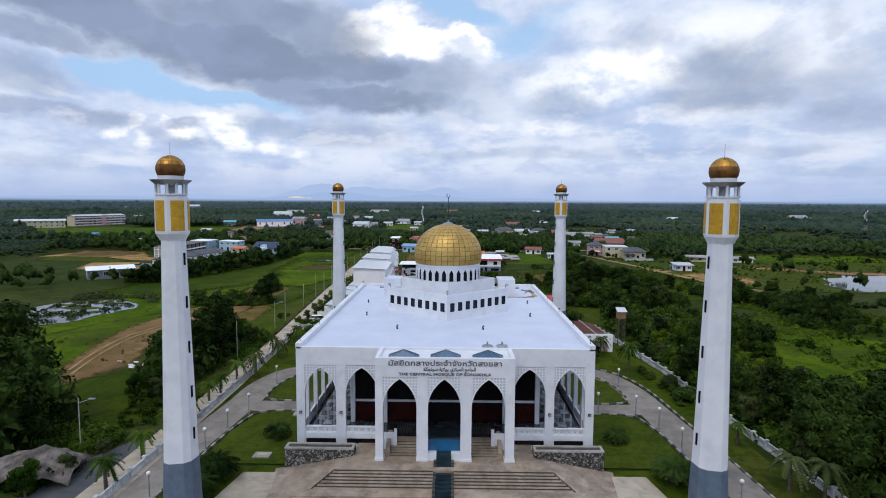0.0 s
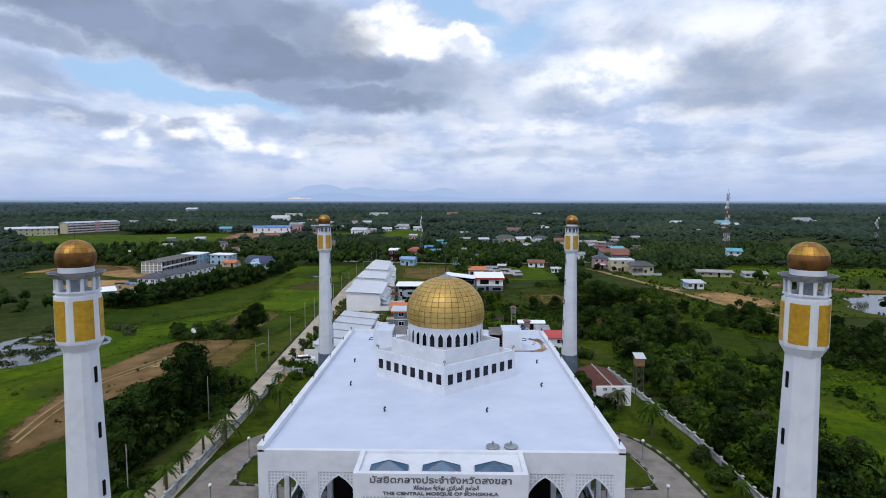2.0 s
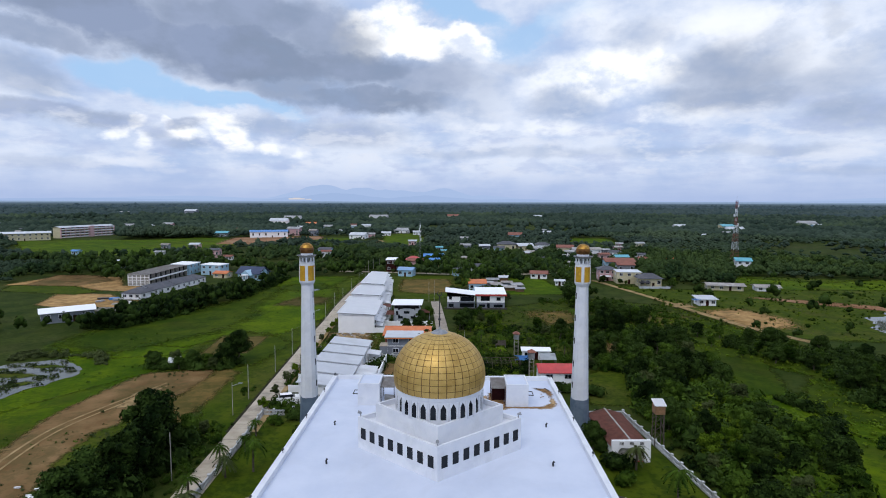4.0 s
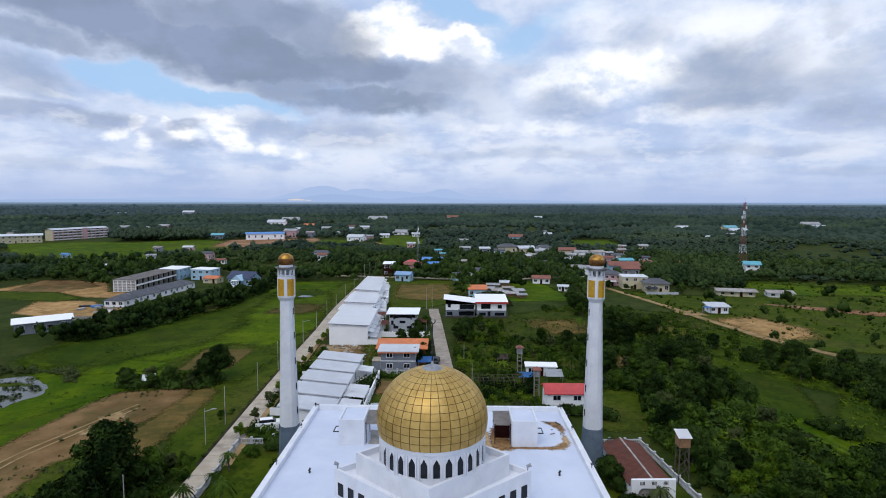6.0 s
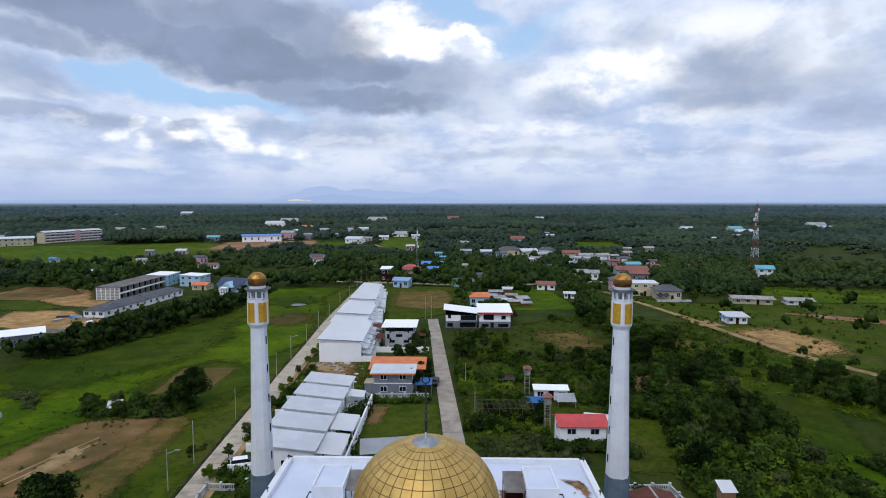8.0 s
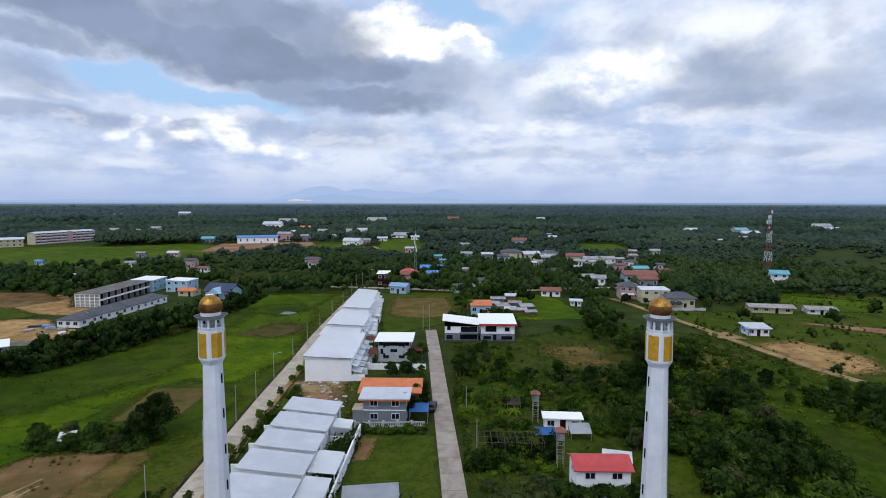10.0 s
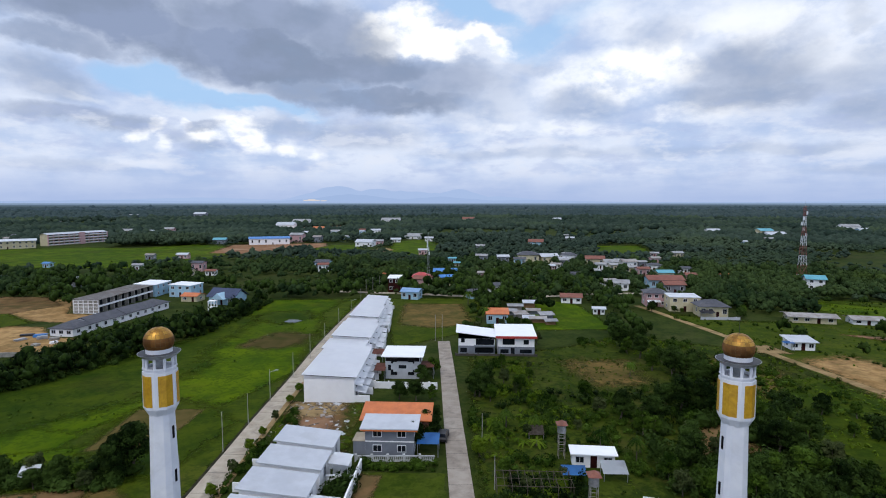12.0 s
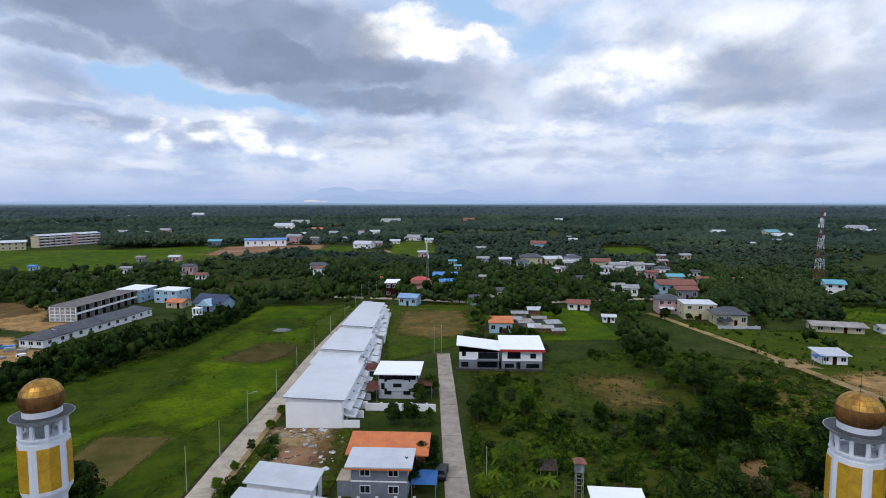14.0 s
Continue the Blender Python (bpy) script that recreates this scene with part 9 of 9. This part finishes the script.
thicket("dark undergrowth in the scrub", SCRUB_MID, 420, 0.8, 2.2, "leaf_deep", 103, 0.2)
thicket("green undergrowth in the scrub", SCRUB_MID, 260, 0.6, 1.7, "leaf_mid", 104, 0.6)
thicket("bright leafy garden plants", GARDEN, 300, 0.35, 1.0, "leaf_bright", 105, 0.5)
thicket("low green garden growth", GARDEN, 220, 0.4, 1.3, "leaf_mid", 106, 0.6)
thicket("dark bushes at the scrub's edge", [(55, 44), (66, 54), (69, 64), (62, 72), (57, 70)], 90, 0.7, 1.8, "leaf_deep", 143, 0.1)
thicket("low shrubs of the waste ground", [(28, 112), (60, 112), (84, 140), (84, 168), (50, 182), (24, 166)], 230, 0.4, 1.3, "leaf_mid", 107, 0.5)
thicket("low weeds and shrubs over the waste ground", [(5, 112), (20, 118), (34, 124), (56, 140), (74, 150), (60, 124), (40, 100), (28, 92), (8, 92)], 150, 0.4, 1.2, "leaf_mid", 141, 0.3)
thicket("dark shrubs over the waste ground", [(4, 128), (22, 130), (24, 150), (50, 166), (74, 158), (58, 130), (36, 108), (6, 110)], 110, 0.5, 1.5, "leaf_deep", 142, 0.2)
thicket("hedge growth along the pasture track", [(61, 103), (67, 99), (93, 91), (119, 87), (121, 95), (93, 107), (73, 121), (67, 131), (61, 119)], 260, 0.6, 1.8, "leaf_deep", 108, 0.2)
thicket("weeds beside the lane", [(-40, 2), (-34.6, 2), (-35, 50), (-39, 80), (-41, 60), (-43, 20)], 150, 0.3, 1.0, "leaf_mid", 109, 0.2)
thicket("reeds and bushes round the pond", [(-108, 60), (-104, 96), (-84, 96), (-78, 88), (-81, 88), (-84, 93), (-94, 94), (-105, 90), (-105, 62)], 160, 0.4, 1.2, "leaf_dull", 110, 0.2)
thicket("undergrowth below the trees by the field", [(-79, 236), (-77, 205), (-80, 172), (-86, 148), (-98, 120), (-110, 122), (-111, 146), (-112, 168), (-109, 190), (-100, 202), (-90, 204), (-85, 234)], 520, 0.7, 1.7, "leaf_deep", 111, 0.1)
thicket("garden growth behind the mosque", [(-30, 60), (-26, 60), (-26, 96), (-32, 118), (-33.5, 90), (-32, 62)], 120, 0.4, 1.1, "leaf_mid", 112, 0.2)
thicket("wild growth behind the compound", [(4, 66), (24, 67), (18, 78), (4.5, 78)], 90, 0.5, 1.2, "leaf_dull", 113, 0.4)

thicket("tufts of grass on the pasture", [(54, 232), (72, 222), (84, 150), (92, 120), (150, 114), (206, 152), (214, 226), (150, 246)], 420, 0.3, 0.8, "leaf_mid", 115, 0.5)
thicket("tufts of grass on the waste ground", [(24, 164), (50, 180), (82, 166), (84, 140), (60, 112), (34, 112), (26, 140)], 300, 0.25, 0.7, "leaf_bright", 116, 0.4)
thicket("tufts in the long meadow", [(50, 140), (84, 142), (96, 104), (112, 62), (96, 30), (68, 34), (66, 64), (80, 84)], 500, 0.3, 0.9, "leaf_mid", 117, 0.5)
thicket("shrubs along the balustrade wall", [(38.4, -30), (39.8, -30), (38.0, 30), (35.6, 50), (34.6, 50), (36.6, 28)], 110, 0.5, 1.1, "leaf_deep", 122, 0.0)
thicket("dark shrubs inside the balustrade wall", [(31.6, 16), (33.6, 14), (32.4, 40), (30.6, 40)], 30, 0.35, 0.9, "leaf_deep", 130, 0.2)
thicket("weeds and bushes beside the car park", [(-50, -1), (-38, -0.5), (-35.5, 4), (-36.5, 10), (-41, 9), (-46, 6), (-52, 4)], 170, 0.4, 1.4, "leaf_mid", 123, 0.1)
thicket("dark bushes joined under the field trees", [(-68.5, 84.6), (-49, 85), (-47.6, 91), (-56, 90), (-67, 90)], 90, 0.7, 1.7, "leaf_deep", 129, 0.0)
thicket("weeds on the bare earth", [(-62, 36), (-63, 50), (-64, 83), (-51, 86), (-51, 50), (-55, 30)], 60, 0.15, 0.4, "leaf_dull", 118, 0.4)


def tuft_base(seed):
    rng = np.random.default_rng(seed)
    v, f = [], []
    leaf_cards(v, f, (0, 0, 0.1), (0.5, 0.5, 0.55), 10, 0.6, rng)
    return np.array(v), f


TUFTS = [tuft_base(80 + k) for k in range(5)]


def tufts(label, outline, count, s0, s1, mat, seed, level=0.0):
    """Grass tufts and weeds in one mesh, gathered in drifts."""
    rng = np.random.default_rng(seed)
    xs, ys = [p[0] for p in outline], [p[1] for p in outline]
    spots, tries = [], 0
    while len(spots) < count and tries < count * 8:
        tries += 1
        x, y = min(xs) + (max(xs) - min(xs)) * rng.random(), min(ys) + (max(ys) - min(ys)) * rng.random()
        drift = noise.noise(Vector((x * 0.05, y * 0.05, seed))) + 0.6 * noise.noise(Vector((x * 0.22, y * 0.22, seed)))
        if drift > level and inside(x, y, outline) and not is_built(x, y, 0.2):
            spots.append((x, y, s0 + (s1 - s0) * rng.random() ** 2, 0.6 + 0.5 * rng.random()))
    merged("grass_tufts", label, spots, TUFTS, mat, "grass")


rng = np.random.default_rng(91)
reeds = []
while len(reeds) < 260:
    x, y = -105 + 24 * rng.random(), 61 + 31 * rng.random()
    if inside(x, y, PONDS[0]) and noise.noise(Vector((x * 0.16, y * 0.35, 4))) > 0.02:
        reeds.append((x, y, 0.5 + 0.9 * rng.random(), 0.5 + 0.4 * rng.random()))
merged("reeds", "dark reeds standing in the shallow pond", reeds, TUFTS, "leaf_dull", "reeds")
WASTE = [(3, 160), (24, 164), (50, 180), (82, 166), (84, 140), (60, 112), (36, 88), (30, 74), (5, 74), (3, 110)]
PASTURE = [(52, 236), (72, 222), (80, 190), (84, 150), (92, 118), (150, 110), (210, 150), (220, 230), (150, 250), (120, 205), (98, 204), (80, 214)]
LONG_MEADOW = [(50, 140), (84, 142), (96, 104), (112, 62), (96, 30), (66, 34), (64, 64), (80, 84), (60, 112)]
WET = [(-41, 240), (-78, 234), (-80, 205), (-75, 170), (-86, 156), (-102, 134), (-102, 106), (-84, 70), (-98, 38), (-60, 40), (-40, 60), (-38, 100), (-40, 140)]
for lab_, out_, n_, a_, b_, m_, sd_, lv_ in (
        ("dark weeds in drifts on the waste ground", WASTE, 500, 0.3, 0.9, "leaf_mid", 301, 0.15), ("pale grass tufts on the waste ground", WASTE, 900, 0.25, 0.7, "leaf_bright", 302, -0.1),
        ("dry grass tufts on the waste ground", WASTE, 700, 0.3, 0.9, "leaf_dull", 303, 0.0), ("dark grass tufts on the pasture", PASTURE, 700, 0.4, 1.1, "leaf_mid", 304, 0.1),
        ("pale grass tufts on the pasture", PASTURE, 700, 0.3, 0.9, "leaf_bright", 305, 0.0), ("dark grass tufts in the long meadow", LONG_MEADOW, 1200, 0.4, 1.3, "leaf_mid", 306, 0.05),
        ("bright grass tufts in the long meadow", LONG_MEADOW, 1200, 0.4, 1.2, "leaf_bright", 307, -0.1), ("dark sedge drifts in the wet field", WET, 350, 0.3, 0.8, "leaf_mid", 308, 0.3)):
    tufts(lab_, out_, n_, a_, b_, m_, sd_, lv_)

# gardens behind the mosque and beside the side lane
thicket("dark hedge behind the terraced houses", [(-19, 70), (-14.6, 70), (-14.4, 92), (-17.5, 95)], 60, 0.7, 1.7, "leaf_deep", 125, 0.0)
thicket("green plants before the white fence", [(-14.5, 92.6), (-3, 92.8), (-3, 95.2), (-15, 95)], 50, 0.4, 1.0, "leaf_mid", 126, 0.0)
thicket("dark growth on the garden trellis", [(4, 80), (18, 80), (19.5, 91), (4, 91)], 150, 0.5, 1.4, "leaf_deep", 127, 0.1)
thicket("bright vines on the trellis", [(10, 86), (17, 86), (17, 90.5), (10, 90.5)], 40, 0.5, 0.9, "leaf_bright", 128, 0.0)
for k, x, y, s in ((0, -12.2, 123.6, 0.48), (0, -8.6, 122.8, 0.55), (5, -5.4, 123.4, 0.55), (0, -8.4, 134.6, 0.5), (0, -4.8, 105, 0.6), (2, -3.9, 108, 0.45), (0, 4.6, 126, 0.75), (0, 5.6, 131, 0.7), (3, -11.4, 106.4, 0.55)):
    tree(k, x, y, s, "dark leafy tree beside the side lane")
BANANA = palm_meshes(31, 0.7, 9, 1.5, 0.55, "leaf_bright")
rng = np.random.default_rng(41)
for k in range(26):
    plant("banana_plant", BANANA, 3.6 + 11 * rng.random(), 102 + 13 * rng.random(), 0.7 + 0.6 * rng.random(), 360 * rng.random(), "bright green banana plant in the garden", "banana plant", "banana plants in the garden", ("stem", "leaves"))
# a line of dark bushes across the waste ground
for k in range(11):
    t_ = k / 10
    tree((0, 5, 2, 0, 1)[k % 5], 45 + 15 * t_ + 1.2 * math.sin(5 * k), 163 - 31 * t_ + 1.5 * math.cos(7 * k), 0.42 + 0.12 * ((k * 7) % 4), "dark tree in the line across the waste ground")
# dark trees left of the lane
for k, x, y, s in ((0, -50.5, 3, 1.6), (2, -55, 7, 1.5), (0, -47.5, -1, 1.25), (2, -58, -1, 1.3), (0, -61, 8, 1.4), (1, -48.5, 5, 0.7), (2, -64, 0, 1.0)):
    tree(k, x, y, s, "dense dark green tree beside the car park")
thicket("dark bushes round the tarpaulin shelter", [(-60, -14), (-46, -12), (-45, -9.5), (-37.5, -9.5), (-36.5, -2), (-38.4, -2), (-44, -1.2), (-60, -4)], 110, 0.6, 1.6, "leaf_deep", 131, 0.0)
for k, x, y, s in ((3, -37.2, -5.5, 0.42), (1, -38.6, -9.2, 0.5), (0, -46.6, -5, 0.6), (3, -36.4, -1.2, 0.35)):
    tree(k, x, y, s, "small dark tree beside the shelter")
for k, x, y, s in ((5, -41.5, 13.5, 0.75), (3, -39.8, 16, 0.55), (0, -41.8, 24, 1.0), (3, -43, 29, 0.7), (0, -40.6, 19, 0.8), (2, -42.2, 27.5, 0.8), (0, -40, 29.5, 0.75), (0, -41.2, 33, 1.05), (0, -41.6, 39.5, 1.0), (0, -43.2, 43.5, 1.2), (1, -40, 47.5, 0.65), (3, -38.9, 51, 0.4)):
    tree(k, x, y, s, "dense dark green tree beside the lane")
for k, x, y, s in ((0, -66, 86, 0.48), (3, -62.5, 88.5, 0.6), (0, -58, 87, 0.5), (1, -54, 86.5, 0.5), (0, -50.5, 88.5, 0.8), (2, -49, 90.5, 0.8), (0, -60, 85, 0.4), (3, -52.4, 85, 0.5), (0, -68, 88, 0.42)):
    tree(k, x, y, s, "dark tree in the brown field")
# young trees beside the lane
for y in (62, 69, 77, 84, 91, 98.4, 104.3, 111, 120.2, 126.9, 132.9, 140, 148.5, 158, 170, 184, 200):
    tree(4 if y % 2 < 1 else 3, -33.2 - 0.022 * (y - 60) + 0.3, y, 0.30 + 0.12 * ((y * 7) % 5) / 5, "young street tree beside the lane")
# trees around houses and waste ground
for k, x, y, s in ((0, 3.6, 126, 0.62), (5, 4.4, 133, 0.75), (1, 13.5, 129, 0.6), (3, 10.2, 134, 0.6), (0, 45, 167, 0.85), (0, 49.5, 167, 0.8), (1, 47, 146, 0.7), (0, 50.4, 142, 0.8), (2, 31, 115, 0.6),
                   (0, 36.5, 112, 0.75), (0, 54.6, 136, 0.7), (1, 46, 103, 0.8), (0, 47, 117, 0.7), (5, 33, 107, 0.8), (2, -6.8, 100.5, 0.5), (5, -5.6, 106.5, 0.6), (1, -6.2, 140, 0.6)):
    tree(k, x, y, s, "leafy tree on the waste ground")
for k, x, y, s in ((0, 70.5, 119, 0.75), (5, 76.1, 117.3, 0.8), (0, 76.7, 112, 0.5), (0, 82.1, 113.2, 0.75), (2, 84.6, 108.7, 0.7), (1, 79.3, 103.7, 0.6), (1, 72.3, 98.1, 0.6), (0, 55.1, 99.5, 0.85), (2, 52, 103, 0.7),
                   (1, 55, 92, 0.8), (1, 69.6, 108.6, 0.6), (0, 59, 89, 0.7), (0, 77.8, 93.7, 0.85), (0, 87.8, 109.1, 0.8), (2, 92, 100, 0.8), (0, 98, 93, 0.9), (0, 104, 88, 0.9)):
    tree(k, x, y, 0.68 * s, "tree along the pasture hedge")
for k, (x, y) in enumerate(((79, 107), (82, 101), (83, 94), (85, 88), (84, 81), (86, 75), (87, 68), (89, 93), (91, 86), (92, 79), (93, 71), (89, 61), (95, 65), (97, 77), (88, 101), (96, 87))):
    tree((0, 2, 1, 0, 5)[k % 5], x - 2, y, 0.45 + 0.09 * (k * 7 % 4), "dark tree in the belt beside the meadow")
thicket("dark growth below the tree belt", [(72, 62), (86, 60), (98, 78), (92, 104), (81, 106), (76, 82)], 170, 0.7, 2.0, "leaf_deep", 124, 0.0)
for x, y, q in ((19.4, 72.6, 1.3), (22.2, 72.9, 1.5), (24.8, 72.6, 1.3), (27.2, 72.4, 1.5), (29.2, 71.0, 1.4), (17.4, 73.6, 1.2)):
    bush(1, x, y, q, "dark shrub before the red-roofed house")
scatter([0, 1, 2, 3, 4, 1], SCRUB_NEAR, 62, 0.42, 0.8, 201, 4.0, "leafy tree in the dense scrub")
scatter([0, 2, 0, 5], [(38.5, -30), (62, -30), (62, 6), (38.2, 6)], 34, 0.7, 1.1, 214, 4.2, "dark leafy tree beside the wall")
scatter([0, 1, 2, 3, 5], SCRUB_MID, 40, 0.4, 0.8, 202, 3.6, "leafy tree in the scrub")
grove("dark trees between the field and the houses", [(-80, 230), (-77.5, 205), (-80, 172), (-86, 148), (-98, 121), (-108, 122), (-108, 140), (-98, 160), (-94, 178), (-88, 196), (-84, 210)], 96, 0.45, 0.8, 203, 3.4)
grove("low trees below the row houses", [(-98, 160), (-94, 178), (-88, 196), (-98, 200), (-108, 186), (-113, 170), (-110, 156), (-108, 140)], 46, 0.28, 0.45, 215, 2.8)
scatter([1, 3, 4, 5], GARDEN, 16, 0.3, 0.6, 204, 5.0, "small leafy tree in the garden")
grove("lone trees in the pasture", [(88, 118), (150, 112), (206, 152), (214, 224), (150, 246), (120, 206), (98, 196), (96, 160)], 26, 0.4, 0.75, 205, 7.0)
grove("dark trees at the end of the field", [(-100, 236), (-60, 244), (-42, 250), (-42, 262), (-60, 275), (-110, 262)], 40, 0.5, 0.85, 206, 4.4)
grove("trees between the village gardens", [(3, 240), (24, 232), (34, 252), (70, 236), (70, 300), (-30, 330), (-40, 262)], 120, 0.45, 0.9, 207, 4.2)
grove("dark trees round the old sheds", [(3, 202), (14, 205), (14, 214), (34, 216), (34, 246), (10, 250), (4, 236)], 40, 0.4, 0.75, 216, 3.4)
grove("even dark wood standing in the rice field", [(-327, 500), (-250, 529), (-262, 562), (-345, 552)], 150, 1.1, 1.4, 231, 5.2, "woods")
grove("dark wood behind the yellow house", [(98, 216), (106, 228), (124, 232), (150, 262), (156, 300), (104, 290), (100, 250)], 120, 0.5, 0.9, 217, 3.8, "woods_near")
for k, x, y, s_ in ((0, 78.6, 218.0, 0.35), (1, 81.2, 217.6, 0.3), (5, 88.8, 219.0, 0.35), (0, 98.4, 209.0, 0.5), (1, 100.6, 213.0, 0.6), (0, 72.4, 224.0, 0.45), (0, 70.6, 219.0, 0.5)):
    tree(k, x, y, s_, "small dark tree between the village houses")
grove("dark trees across the meadow's end", [(45, 178), (54, 172), (58, 182), (56, 194), (49, 196)], 12, 0.45, 0.8, 218, 3.4)
grove("trees beside the village road", [(-62, 250), (-38, 256), (-38, 268), (-10, 262), (4, 256), (4, 300), (-60, 300)], 70, 0.45, 0.85, 219, 4.0)
scatter([0, 1, 3], [(0, 168), (24, 168), (22, 190), (2, 196)], 12, 0.4, 0.7, 208, 4.0, "tree behind the modern house")
grove("dark trees beside the meadow", [(54, 206), (62, 210), (66, 226), (56, 240), (50, 226)], 14, 0.4, 0.7, 209, 3.4)
grove("dark trees behind the terrace", [(-190, 230), (-150, 215), (-146, 250), (-110, 262), (-150, 300), (-220, 290)], 78, 0.7, 1.0, 210, 5.0)
grove("dark trees beyond the pond", [(-210, 104), (-150, 100), (-118, 112), (-112, 124), (-130, 130), (-190, 142)], 60, 0.4, 0.75, 211, 4.0)
grove("dark trees beyond the meadow", [(112, -40), (190, -40), (230, 60), (220, 120), (150, 108), (118, 60)], 91, 0.6, 1.0, 212, 6.0)
grove("leafy trees in the scrub", [(64, -45), (112, -45), (112, 4), (96, 12), (62, 4)], 66, 0.5, 0.95, 213, 4.6)

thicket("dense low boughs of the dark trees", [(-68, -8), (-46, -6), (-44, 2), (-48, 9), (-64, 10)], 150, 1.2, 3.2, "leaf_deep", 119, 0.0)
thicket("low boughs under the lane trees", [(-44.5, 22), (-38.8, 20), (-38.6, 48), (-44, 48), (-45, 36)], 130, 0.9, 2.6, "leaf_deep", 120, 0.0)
# dark leaf colour stands in for the shade these trees cast on one another
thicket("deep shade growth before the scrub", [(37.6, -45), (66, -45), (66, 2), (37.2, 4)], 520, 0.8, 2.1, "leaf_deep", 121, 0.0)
tree(0, 23.2, 47.0, 0.58, "round dark tree behind the mosque")
for k, x, y, s in ((4, 49, 6, 1.35), (4, 53, 3, 1.1), (1, 46, -6, 1.1), (0, 43, -10, 1.1), (2, 50, -14, 1.0), (0, 40.5, -2, 0.9), (2, 42, -22, 1.1)):
    tree(k, x, y, s, "broad leafy tree in the scrub")
# banana groves and a pale-leaved tree in the scrub
rng = np.random.default_rng(43)
for k in range(34):
    x, y = (46 + 8 * rng.random(), 29 + 14 * rng.random()) if k < 22 else (54 + 7 * rng.random(), 53 + 9 * rng.random())
    plant("banana_plant", BANANA, x, y, 1.5 + 0.9 * rng.random(), 360 * rng.random(), "bright green banana plant in the scrub", "banana plant", "banana plants in the scrub", ("stem", "leaves"))
# palms and clipped shrubs of the compound
for k, x, y, s in ((0, -31.9, -7.8, 1.0), (0, -31.9, 4.5, 1.0), (0, -32.0, 9.0, 1.05), (0, -31.9, 24.0, 1.0), (0, -31.8, 31.0, 1.0), (0, -31.8, 40.5, 0.9), (0, -32.0, -1.5, 0.95), (0, -32.2, 15.0, 0.9), (0, -32.3, 19.0, 0.8), (1, -29.9, 26.5, 0.9), (1, -29.6, 37.0, 0.75), (0, -29.9, 45.0, 0.75), (2, -26.4, 38.8, 0.75), (0, -30.2, 50.5, 0.8)):
    palm(k, x, y, s, "small palm inside the white wall")
for k, x, y, s in ((1, 27.6, 40.6, 0.85), (2, 29.6, 31.0, 0.80), (1, 33.2, -6.2, 0.9), (1, 35.6, -7.6, 0.9), (0, 33.4, 4, 0.8), (0, 33.6, 14, 0.7)):
    palm(k, x, y, s, "palm with drooping fronds beside the drive")
for k, x, y, s in ((2, 9, 109, 0.6), (2, 24, 101, 0.6), (2, 14, 108, 0.5), (2, 29, 98, 0.6), (2, 40, 140, 0.6), (1, 33, 120, 0.7), (2, 8, 200, 0.8), (2, 2, 230, 0.9), (2, 14, 236, 0.9), (2, -2, 250, 0.9), (2, 22, 240, 0.8)):
    palm(k, x, y, s, "coconut palm among the gardens")


def cycad(x, y, s):
    root = plant("cycad", palm_meshes(int(abs(x) * 10), 0.8, 70, 1.1, 0.42, "leaf_deep"), x, y, s, x * 40, "rounded dark green cycad on the lawn", "shrub", "cycads on the lawns")
    root.location.z = 0.1


for x, y, s in ((-19.5, 4.5, 1.35), (19.7, 4.1, 1.25), (-22.6, -5.0, 1.9), (22.8, -4.6, 1.9), (-22.8, -8.6, 1.6), (24.4, -7.8, 1.4)):
    cycad(x, y, s)
for k, x, y, s in ((1, -21.0, 50.2, 1.6), (1, -25.4, 58.0, 1.3), (1, 24.8, 41.0, 1.5), (1, 25.6, 46.0, 1.6), (1, 25.2, 50.5, 1.5), (0, 24.6, 36.5, 1.2), (1, 27.5, 58, 1.2), (2, 33.6, 24.0, 1.2), (1, 33.4, 18.0, 1.3), (0, -28.5, 55.0, 1.0)):
    bush(k, x, y, s, "dark clipped shrub beside the mosque")
